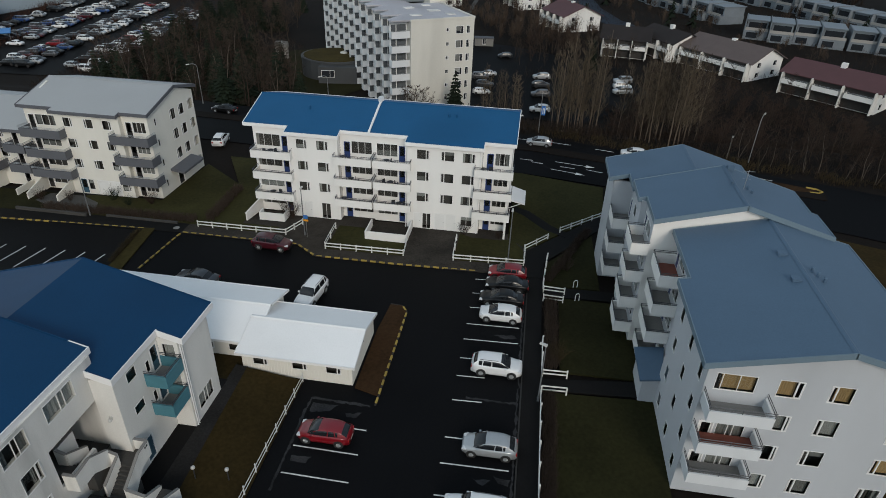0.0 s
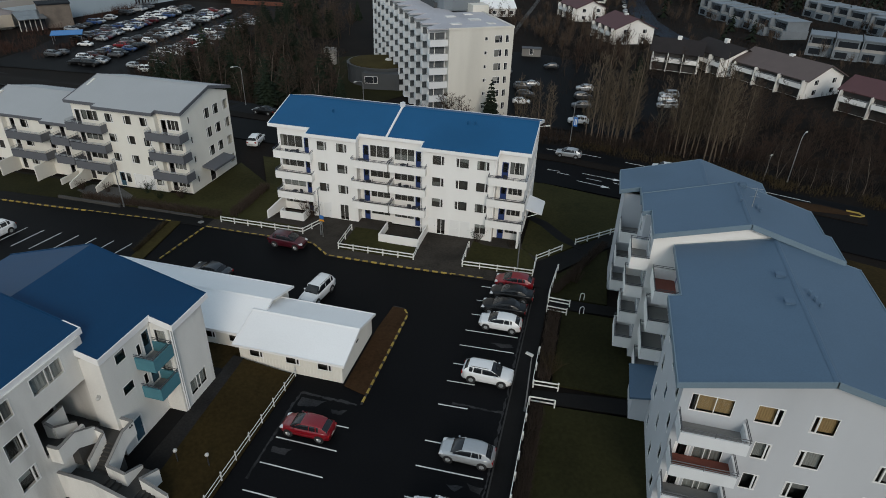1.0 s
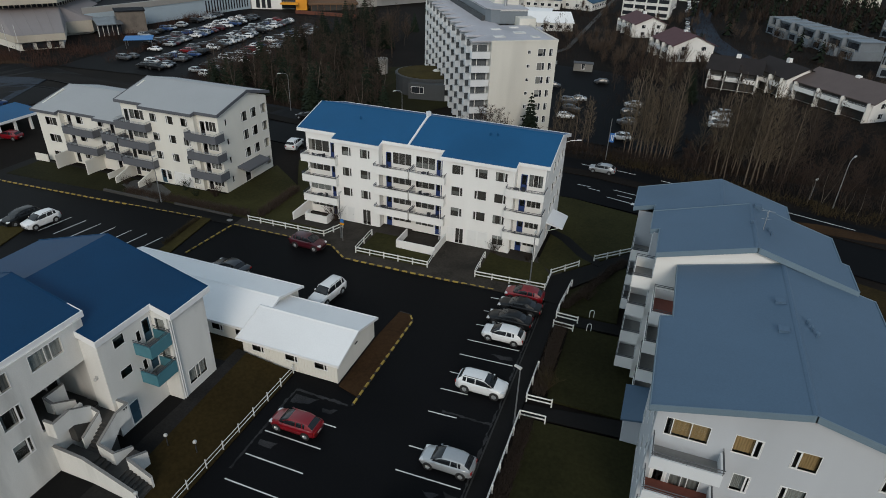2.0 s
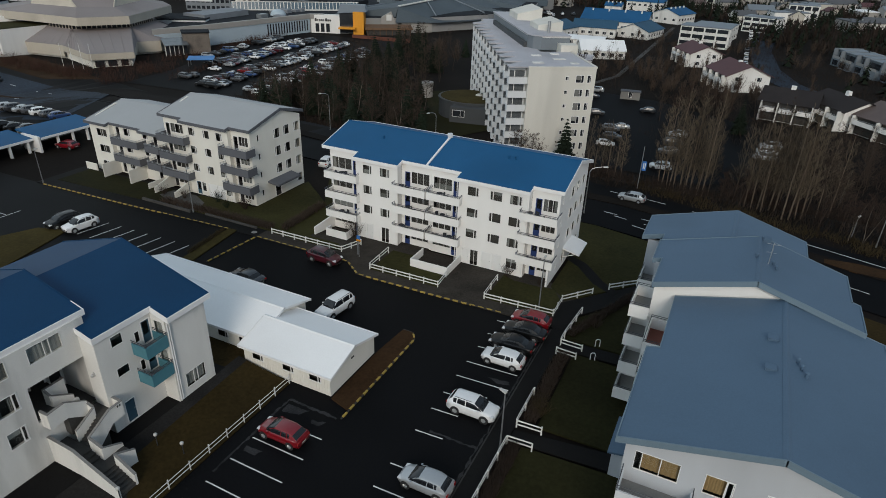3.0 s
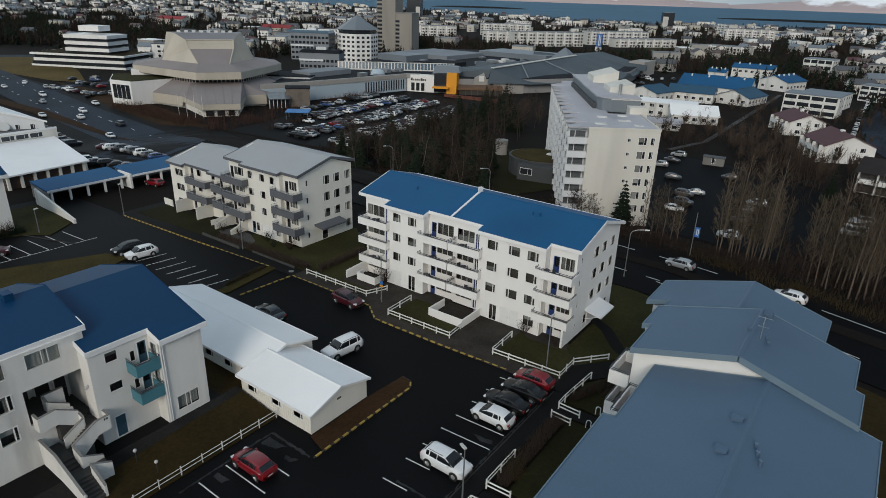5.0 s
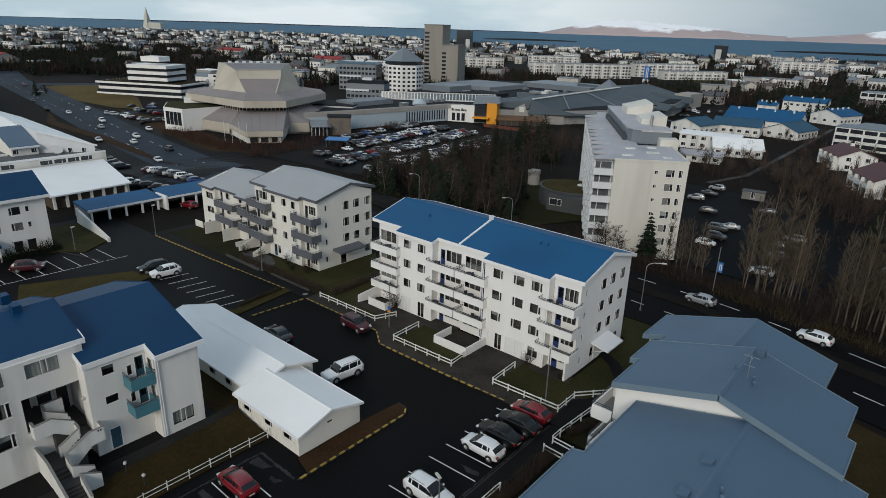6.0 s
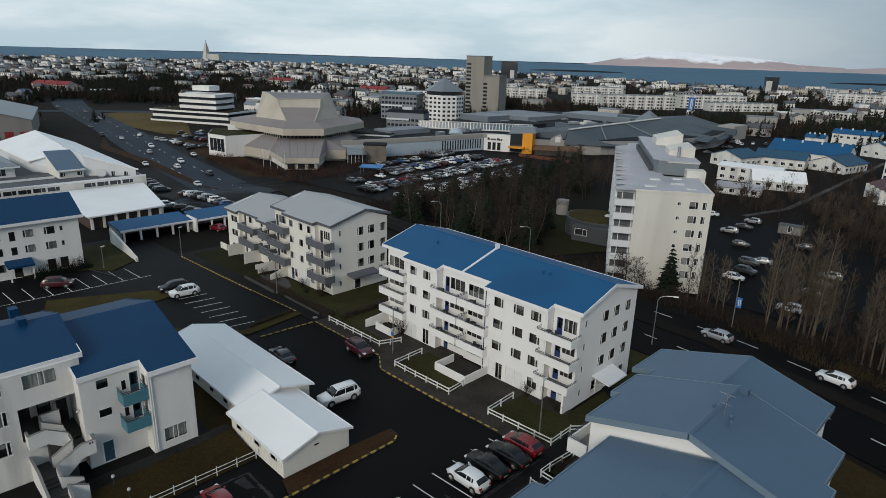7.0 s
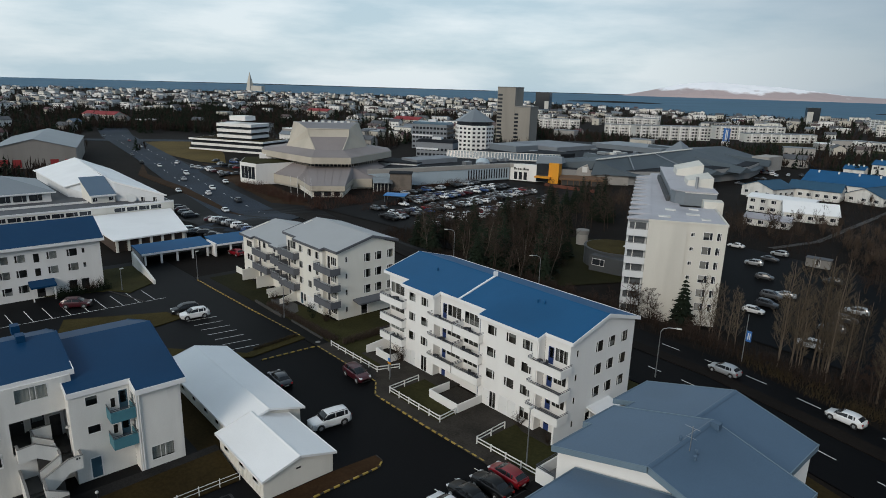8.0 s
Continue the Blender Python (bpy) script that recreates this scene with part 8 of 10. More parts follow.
part("sign_board", Shape().box(-1.2, -1.0, 5.6, 1.2, -0.7, 8.2), M["plate"], mall, m=gb_)
ts_ = pose(33.5, -41.0, 0, 0, 0, 38)
part("timber_shop", Shape().box(-10, -2.4, 0, 10, 2.4, 2.4), M["facade_dark"], mall, m=ts_)
part("timber_roof", Shape().hexa([(-11, -3.2, 2.4), (11, -3.2, 2.4), (11, 3.2, 2.9), (-11, 3.2, 2.9), (-10.6, -3.0, 3.3), (10.6, -3.0, 3.3), (10.4, 3.0, 4.1), (-10.4, 3.0, 4.1)]), M["timber"], mall, "brown timber and turf roof", m=ts_)
for k in range(8):
    part("timber_post", Shape().box(-9.9 + 2.75 * k, -3.0, 0, -9.6 + 2.75 * k, -2.7, 2.4), M["timber"], mall, m=ts_)
solid("hoarding", Shape().prism([(-144, 240.4), (-117, 244.4), (-117.1, 245.0), (-144.1, 241.0)], -5.6, -4.2), M["rust_fence"], "rust-red hoarding along the car park", "fence")

# tall buildings behind
wt = thing("office_tower", -281.0, 329.0, -6, 15, "white octagonal tower with a pyramid roof", "tower")
octo = lambda r: [(r * math.cos(math.pi / 8 + math.pi / 4 * i), r * math.sin(math.pi / 8 + math.pi / 4 * i)) for i in range(8)]
part("wall", Shape().prism(octo(13.6), 0, 18), M["render_white"], wt)
for f in range(6):
    for i in range(8):
        a = math.pi / 4 * (i + 1)
        for off in (-3.4, 0, 3.4):
            r = 13.6 * math.cos(math.pi / 8) + 0.04
            part("window", Shape().box(-0.9, -0.05, 0, 0.9, 0.05, 1.4), M["window_band"], wt, m=pose(r * math.cos(a) - off * math.sin(a), r * math.sin(a) + off * math.cos(a), 1.2 + 2.8 * f, 0, 0, math.degrees(a) + 90))
part("glass_band", Shape().prism(octo(12.6), 18, 20.6), M["window_band"], wt)
n8 = octo(14.2)
pr = Shape()
for i in range(8):
    pr.poly([(*n8[i], 20.6), (*n8[(i + 1) % 8], 20.6), (0, 0, 29.5)])
pr.poly([(*p, 20.6) for p in reversed(n8)])
part("roof", pr, M["roof_metal"], wt)
for rz_, wx, hh, ox, oy, lab in ((24, 15.5, 44.0, -320, 408, "tall concrete tower slab"), (24, 14.5, 29.0, -307, 413, "lower concrete tower slab")):
    tw_ = thing("tower_block", ox, oy, -6, 20, lab, "tower")
    part("wall", Shape().box(-wx / 2, -9, 0, wx / 2, 9, hh), M["tower_concrete"], tw_)
    part("roof", Shape().box(-wx / 2 - 0.2, -9.2, hh, wx / 2 + 0.2, 9.2, hh + 0.8), M["concrete_dark"], tw_)
    for f in range(int(hh / 3) - 1):
        part("window_band", Shape().box(-wx / 2 + 0.4, -9.06, 1.5 + 3 * f, -wx / 2 + 4.4, -8.9, 3.1 + 3 * f), M["window_band"], tw_)
        part("window_band", Shape().box(-wx / 2 - 0.06, -8.2, 1.5 + 3 * f, -wx / 2 + 0.1, 8.0, 3.0 + 3 * f), M["window_band"], tw_)
of = thing("office_building", -350, 186, -6, 28, "white banded office building on a wide plinth", "office building")
for k in range(2):
    part("plinth", Shape().box(-28 + k, -13 + k, 3.3 * k, 28 - k, 14 - k, 3.3 * k + 1.5), M["render_white"], of)
    part("window_band", Shape().box(-27.5 + k, -12.5 + k, 3.3 * k + 1.5, 27.5 - k, 13.5 - k, 3.3 * k + 3.3), M["window_band"], of)
part("roof", Shape().box(-28, -13, 6.6, 28, 14, 7.6), M["render_white"], of)
part("roof", Shape().box(-27, -12, 7.6, 27, 13, 7.7), M["grass"], of)
for k in range(3):
    part("spandrel", Shape().box(-9, -9, 8.8 + 3.4 * k, 17, 9, 10.6 + 3.4 * k), M["render_white"], of)
    part("window_band", Shape().box(-8.4, -8.4, 7.6 + 3.4 * k - (0 if k else 0), 16.4, 8.4, 8.8 + 3.4 * k), M["window_band"], of)
part("roof_box", Shape().box(-2, -5, 19.2, 10, 5, 22.0), M["render_white"], of)
for x, y, w, d, hh, lab in ((-306, 312, 26, 16, 17.5, "grey office block with a blue glazed roof"), (-262, 278, 24, 12, 9.5, "blue-grey glazed office block"), (-330, 330, 20, 14, 12, "grey office block with window rows")):
    g_ = thing("office_building", x, y, -6, 30, lab, "office building")
    part("wall", Shape().box(-w / 2, -d / 2, 0, w / 2, d / 2, hh), M["office_grey"], g_)
    for f in range(int(hh / 3.2)):
        for k in range(int(w / 2.6)):
            part("window", Shape().box(-w / 2 + 0.6 + 2.6 * k, -d / 2 - 0.06, 1.2 + 3.2 * f, -w / 2 + 2.4 + 2.6 * k, -d / 2 + 0.1, 2.7 + 3.2 * f), M["window_band"], g_)
        for k in range(int(d / 2.6)):
            part("window", Shape().box(w / 2 - 0.1, -d / 2 + 0.6 + 2.6 * k, 1.2 + 3.2 * f, w / 2 + 0.06, -d / 2 + 2.4 + 2.6 * k, 2.7 + 3.2 * f), M["window_band"], g_)
    part("spandrel", Shape().box(-w / 2 - 0.12, -d / 2 - 0.12, hh * 0.52, w * 0.1, -d / 2 + 0.2, hh * 0.52 + 1.1), M["render_grey"], g_)
    part("roof", Shape().hexa([(-w / 2 - 0.3, -d / 2 - 0.3, hh), (w / 2 + 0.3, -d / 2 - 0.3, hh), (w / 2 + 0.3, d / 2 + 0.3, hh), (-w / 2 - 0.3, d / 2 + 0.3, hh), (-w / 2 + 1, -d / 2 + 2, hh + 1.6), (w / 2 - 1, -d / 2 + 2, hh + 1.6), (w / 2 - 1, d / 2 - 2, hh + 1.6), (-w / 2 + 1, d / 2 - 2, hh + 1.6)]), M["glaze_blue" if hh > 12 else "mall_felt"], g_)
    part("plant_room", Shape().box(-3, -2, hh + 1.5, 3, 2, hh + 3.0), M["render_grey"], g_)

# houses to the north
for x, y, rz_, w, d, h, rf_, lab in ((27.0, 196.5, -8, 13, 12, 5.4, "roof_dark", "white terrace house with columns and a dark roof"), (40.0, 198.0, -58, 15, 11, 5.4, "roof_dark", "white gabled house with a dark roof"), (54.6, 185.6, -49, 22, 14, 5.0, "roof_brown", "white house with a brown roof and balconies"),
                                     (74.0, 162.0, -43, 22, 11, 5.4, "roof_maroon", "white house with a maroon roof and balconies"), (12.0, 231.0, -62, 15, 14, 5.4, "roof_maroon", "white house with a maroon gable roof"),
                                     (-4.0, 269.0, -62, 15, 12, 5.2, "roof_maroon", "white house with a dark maroon roof")):
    hs = house(x, y, rz_, w, d, h, "render_white", rf_, lab, pitch=0.42, floors=2, cols=5, dcols=2, over=0.8, group="houses beyond the wood")
    for zz in (2.7,):
        for k in range(3):
            balcony(hs, turn(-w / 2 + 0.6 + k * (w / 3), -d / 2, 0), w / 3 - 1.2, 1.6, zz, 1.1, M["render_white"], M["steel"])
    part("chimney", Shape().box(-0.6, -0.5, h + 1.5, 0.6, 0.5, h + 3.4), M["render_white"], hs)
    for z0_, z1_ in ((0.2, 2.3), (3.0, h - 0.35)):
        part("loggia", Shape().box(-w / 2 + 0.5, -d / 2 - 0.10, z0_, w / 2 - 0.5, -d / 2 - 0.06, z1_), M["facade_dark"], hs, "dark glazed and timbered front")
    for k in range(4):
        xx = -w / 2 + 0.4 + k * (w - 0.8) / 3
        part("party_wall", Shape().box(xx - 0.12, -d / 2 - 1.7, 0.0, xx + 0.12, -d / 2 - 0.05, h - 0.2), M["plaster_old"], hs)
for x, y, rz_, w, d, h, fl_, lab in ((-6.0, 320, -4, 21, 13, 8.6, 3, "white stepped house with wide windows"), (-4, 352, -8, 18, 12, 6.5, 2, "white flat-roofed house among bare trees"), (-25, 508, -8, 18, 15, 11, 3, "white cube-shaped house with flat roof"), (16, 392, -14, 17, 12, 7.6, 3, "white modern house beside the road"),
                                     (36, 446, 0, 16, 12, 11, 3, "white house with a low roof")):
    hs = house(x, y, rz_, w, d, h, "town_dull" if "grey" in lab else "plaster_old", "roof_metal" if y > 280 else "roof_old", lab, kind="flat", floors=fl_, cols=0, dcols=3, win=(1.8, 1.3), group="white houses beyond the wood")
    for f in range(fl_):
        fz = h / fl_
        for k in range(4):
            x0_ = -w / 2 + 0.5 + k * (w - 0.6) / 4
            part("loggia", Shape().box(x0_, -d / 2 - 0.08, f * fz + fz * 0.3, x0_ + (w - 0.6) / 4 - 0.7, -d / 2 + 0.02, f * fz + fz * 0.86), M["window_band"], hs)
for x, y, rz_, w, lab in ((-512, 455, 20, 32, "grey hall with a bright red roof"), (-700, 455, 15, 36, "long house with a red roof"), (-660, 184, 30, 40, "long hall with dark red walls")):
    house(x, y, rz_, w, 14, 7, "concrete", "red_board", lab, pitch=0.4, floors=2, cols=8, dcols=2, group="red-roofed halls")
# rows of stepped terrace units, each with a glazed upper front
for x, y, rz_, n_, lab in ((60, 279, -64, 7, "blue-grey stepped terrace row with glazed fronts"), (103, 303, -57, 5, "blue-grey stepped terrace row with glazed fronts"), (86, 231, -16, 4, "blue-grey stepped terrace row with flat white roofs"), (118, 268, -57, 5, "blue-grey stepped terrace row with glazed fronts"), (112, 222, -16, 3, "blue-grey stepped terrace row with flat white roofs")):
    o = thing("terrace_row", x, y, land(x, y) - 0.2, rz_, lab, "terrace", "terraces beyond the wood")
    for k in range(n_):
        u_, s_ = (k - n_ / 2) * 7.6, 1.6 * (k % 2)
        part("unit_wall", Shape().box(u_, -5 - s_, 0, u_ + 7.2, 6, 3.0).box(u_ + 0.4, -3.2 - s_, 3.0, u_ + 6.8, 6, 6.0), M["terrace_blue"], o)
        part("unit_roof", Shape().box(u_ + 0.1, -3.7 - s_, 6.0, u_ + 7.1, 6.3, 6.3), M["roof_metal"], o)
        part("terrace_rail", Shape().box(u_, -5.05 - s_, 3.0, u_ + 7.2, -4.9 - s_, 3.9), M["town_dull"], o)
        part("upper_glazing", Shape().box(u_ + 0.9, -3.28 - s_, 3.4, u_ + 6.3, -3.1 - s_, 5.4), M["window_band"], o)
        part("lower_glazing", Shape().box(u_ + 0.7, -5.08 - s_, 0.6, u_ + 4.0, -4.9 - s_, 2.4), M["window_band"], o)
        part("party_wall", Shape().box(u_ - 0.2, -5.2 - s_, 0, u_ + 0.1, 6.2, 6.6), M["terrace_blue"], o)
# blue-roofed school and white low buildings
for x, y, rz_, w, d, h, rf_, kd, pt_, lab in (
        (-71.5, 306, 76, 15, 15, 4.6, "roof_steel", "gable", 0.34, "school wing with a white gable and a blue roof"), (-56.5, 320, 8, 20, 13, 4.6, "roof_steel", "gable", 0.4, "school wing with a wide blue roof"),
        (-53, 351, 4, 33, 25, 5.2, "roof_blue", "gable", 0.33, "main school hall with a bright blue roof"), (-36.5, 331, 78, 20, 15, 3.8, "roof_steel", "gable", 0.4, "school wing with an arched gable window and a blue roof"),
        (-52, 434, 2, 23, 13, 8.0, "roof_blue", "gable", 0.3, "two-storey school building with a blue roof"), (-31, 404, 70, 20, 16, 5.2, "roof_blue", "gable", 0.35, "far school wing with a blue roof"), (-70, 424, 2, 10, 9, 5.0, "roof_blue", "gable", 0.35, "small far school wing with a blue roof"),
        (-52, 269.5, 8, 22, 12, 5.6, "roof_white", "gable", 0.1, "long low white building with pale roof"), (-45.5, 240.5, 12, 14, 10, 2.6, "roof_old", "gable", 0.2, "low greenhouse-like building with a ribbed roof"), (-40.5, 263, 24, 17, 14, 3.4, "roof_white", "gable", 0.42, "low white house with a pale gable roof")):
    hs = house(x, y, rz_, w, d, h, "plaster_old", rf_, lab, kind=kd, pitch=pt_, floors=2 if h > 5.4 else 1, cols=max(3, int(w / 3.2)), dcols=3, win=(1.6, 1.2), group="low buildings behind the tower block")
    if rf_ in ("roof_blue", "roof_steel"):
        for k in range(4 if y > 345 else 0):
            u_ = -w / 2 + w * (k + 0.5) / 4
            part("roof_vent", Shape().box(u_ - 0.35, -d * 0.1, h + 0.4, u_ + 0.35, -d * 0.1 + 0.7, h + pt_ * d * 0.40 + 1.2), M["plate"], hs, "white roof ventilator")
        part("ridge_cap", Shape().box(-w / 2 - 0.5, -0.2, h + pt_ * d / 2 + 0.05, w / 2 + 0.5, 0.2, h + pt_ * d / 2 + 0.22), M[rf_], hs)
    elif rf_ != "roof_white" or pt_ > 0.2:
        rbs = Shape()
        for k in range(int(w / 1.2)):
            u_ = -w / 2 + 1.2 * k
            rbs.tube((u_, -d / 2 - 0.45, h - 0.02), (u_, 0, h + pt_ * d / 2 + 0.16), 0.06, n=4)
        part("roof_rib", rbs, M[rf_], hs)
# long white blocks of flats beyond the shopping centre
for x, y, rz_, w, h, lab in ((-415, 598, 35, 45, 11, "long white block of flats"), (-318, 580, 36, 40, 11, "long white block of flats"), (-268, 580, 53, 74, 13, "long white block of flats"), (-233, 668, 52, 72, 13, "long white block of flats"), (-200, 660, 52, 70, 8, "long low cream school"), (-196, 985, -50, 36, 16, "long pale slab building far off"), (-116, 655, -10, 40, 7, "long white low hall"), (-500, 640, 30, 60, 12, "long white block of flats"), (-380, 690, 35, 60, 13, "long white block of flats"), (-150, 900, 20, 60, 14, "long white slab building far off")):
    o = thing("apartment_building", x, y, land(x, y) - 0.3, rz_, lab, "apartment building", "far white blocks")
    part("wall", Shape().box(-w / 2, -6, 0, w / 2, 6, h), M["block_pale"], o)
    stz = Shape()
    for k in range(int(w / 9.6)):
        stz.box(-w / 2 + 4.4 + 9.6 * k, -6.9, 0, -w / 2 + 5.6 + 9.6 * k, -6.0, h + 0.2)
        for f in range(int(h / 3)):
            part("balcony", Shape().box(-w / 2 + 6.2 + 9.6 * k, -7.2, 2.6 + 2.9 * f, -w / 2 + 9.6 + 9.6 * k, -6.0, 3.6 + 2.9 * f), M["render_white"], o)
    part("stair_bay", stz, M["render_white"], o, kind="stuff")
    part("roof", Shape().box(-w / 2 - 0.2, -6.2, h, w / 2 + 0.2, 6.2, h + 0.5), M["roof_metal"], o)
    wbs = Shape()
    for f in range(int(h / 3)):
        for k in range(int(w / 3.2)):
            u = -w / 2 + 1.0 + 3.2 * k
            wbs.box(u, -6.06, 1.0 + 2.9 * f, u + 1.7, -5.9, 2.4 + 2.9 * f)
    part("glazing", wbs, M["window_band"], o, kind="stuff")
dk = thing("tower_block", -302, 1056, -4, 30, "dark glass tower with a pale core", "tower")
part("wall", Shape().box(-8.5, -8, 0, 8.5, 8, 27), M["window_band"], dk)
part("core", Shape().box(-8.6, -8.6, 0, -0.5, -7.9, 21), M["block_pale"], dk)
dk2 = thing("tower_block", -662, 869, 6, 25, "dark glass tower beside a low pale annexe", "tower")
part("wall", Shape().box(-12, -9, 0, 12, 9, 27), M["window_band"], dk2)
part("core", Shape().box(4, -9.6, 0, 11, -8.9, 13), M["block_pale"], dk2)
ch = thing("church", -2240, 1072, 0, -65, "tall pale church with a tapering tower", "church")
part("tower", Shape().hexa([(-13, -10, 0), (13, -10, 0), (13, 10, 0), (-13, 10, 0), (-5, -5, 46), (5, -5, 46), (5, 5, 46), (-5, 5, 46)]).hexa([(-4.5, -4.5, 46), (4.5, -4.5, 46), (4.5, 4.5, 46), (-4.5, 4.5, 46), (-0.4, -0.4, 70), (0.4, -0.4, 70), (0.4, 0.4, 70), (-0.4, 0.4, 70)]), M["concrete"], ch)
part("nave", Shape().box(-9, 10, 0, 9, 60, 22), M["concrete"], ch)
sgp = thing("sign_tower", -198, 543, -6, 0, "white sign tower with a blue and white panel", "sign")
part("shaft", Shape().box(-2.5, -2, 0, 2.5, 2, 6), M["render_white"], sgp)
part("panel", Shape().box(-2.2, -1.5, 6, 2.2, 1.5, 16.5), M["sign_blue"], sgp)
part("panel_mark", Shape().box(-0.4, -1.6, 7, 0.4, -1.5, 15.5).box(1.0, -1.6, 7, 1.6, -1.5, 15.5), M["plate"], sgp)

# ---- the town ----
TOWN = random.Random(21)
EX, EY = 34.6, 17.3
HOUSE_MEMO = {}


def town_house_mesh(kind):
    if kind in HOUSE_MEMO:
        return HOUSE_MEMO[kind]
    w, d, h, wm, rm, form = kind
    w, d = w * 0.82, d * 0.82
    a, b = w / 2, d / 2
    ws_, rs, gs = Shape(), Shape(), Shape()
    if form == "gable":
        rise = 0.55 * b
        ws_.v += [(-a, -b, 0), (a, -b, 0), (a, b, 0), (-a, b, 0), (-a, -b, h), (a, -b, h), (a, b, h), (-a, b, h), (-a, 0, h + rise), (a, 0, h + rise)]
        ws_.f += [(0, 1, 5, 4), (1, 2, 6, 9, 5), (2, 3, 7, 6), (3, 0, 4, 8, 7)]
        for sg_ in (-1, 1):
            q = [(-a - 0.4, sg_ * (b + 0.4), h - 0.1), (a + 0.4, sg_ * (b + 0.4), h - 0.1), (a + 0.4, 0, h + rise + 0.2), (-a - 0.4, 0, h + rise + 0.2)]
            q = q if sg_ < 0 else q[::-1]
            rs.hexa([(p[0], p[1], p[2] - 0.3) for p in q] + q)
    else:
        ws_.box(-a, -b, 0, a, b, h)
        rs.box(-a - 0.2, -b - 0.2, h, a + 0.2, b + 0.2, h + 0.4)
    for f in range(max(1, int(h / 2.9))):
        for k in range(max(2, int(w / 3.4))):
            u = -a + w * (k + 0.5) / max(2, int(w / 3.4))
            gs.box(u - 0.75, -b - 0.05, 0.9 + 2.9 * f, u + 0.75, b + 0.05, 2.2 + 2.9 * f)
        gs.box(-a - 0.05, -1, 0.9 + 2.9 * f, a + 0.05, 1, 2.2 + 2.9 * f)
    HOUSE_MEMO[kind] = (ws_.mesh("wall", M[wm]), rs.mesh("roof", M[rm]), gs.mesh("windows", M["window_band"]))
    return HOUSE_MEMO[kind]


STYLES = [(12, 9, 5.6, "render_white", "roof_metal", "gable"), (10, 9, 5.6, "render_cream", "roof_maroon", "gable"), (14, 10, 7.6, "render_white", "roof_felt", "gable"), (24, 11, 8.6, "render_white", "roof_metal", "flat"),
          (18, 11, 8.6, "render_cream", "roof_metal", "flat"), (13, 10, 5.6, "render_grey", "roof_brown", "gable"), (30, 12, 8.8, "render_white", "roof_felt", "flat"), (20, 14, 5.6, "plaster_old", "roof_white", "flat"),
          (11, 9, 5.6, "render_white", "roof_slate", "gable"), (16, 10, 7.6, "concrete", "roof_felt", "gable"), (12, 9, 5.6, "render_grey", "roof_felt", "gable"), (20, 11, 8.6, "concrete", "roof_metal", "flat"), (24, 12, 5.6, "plaster_old", "roof_felt", "flat"),
          (11, 9, 5.6, "plaster_old", "roof_brown", "gable"), (14, 10, 5.6, "render_white", "roof_felt", "flat"), (18, 10, 7.6, "plaster_old", "roof_metal", "gable"), (13, 10, 5.6, "plaster_old", "roof_felt", "gable"), (10, 9, 5.6, "concrete", "roof_maroon", "gable"),
          (12, 9, 5.6, "render_white", "roof_brown", "gable"), (16, 10, 5.6, "render_cream", "roof_felt", "gable")]


def shore_at(deg):
    """Distance of the shore in the direction deg, clockwise from north."""
    if deg < -52:
        return 2350
    if deg < -25:
        return 2350 + (deg + 52) / 27 * (1400 - 2350)
    return 1400 if deg < -13 else min(2600, 1400 + (deg + 13) * 30)


KEEP_OUT = [(-200, 160, 75), (-170, 295, 135), (-350, 186, 48), (-281, 329, 26), (-314, 410, 32), (-306, 312, 26), (-345, 78, 55), (-150, 180, 60), (-160, 48, 70), (-72, 350, 85), (-130, 110, 60), (-62, 262, 46), (-300, 140, 70), (-430, 160, 60), (-240, 620, 80), (-410, 610, 50), (-320, 590, 50), (-60, 345, 70), (-42, 256, 42), (-430, 150, 50), (-500, 165, 40), (-250, 125, 40), (40, 200, 70)]


def open_land(x, y, r=10):
    return all(math.hypot(x - a, y - b) > c + r * 0.5 for a, b, c in KEEP_OUT)


made_n, far_w, far_r, far_g = 0, {}, {}, {}
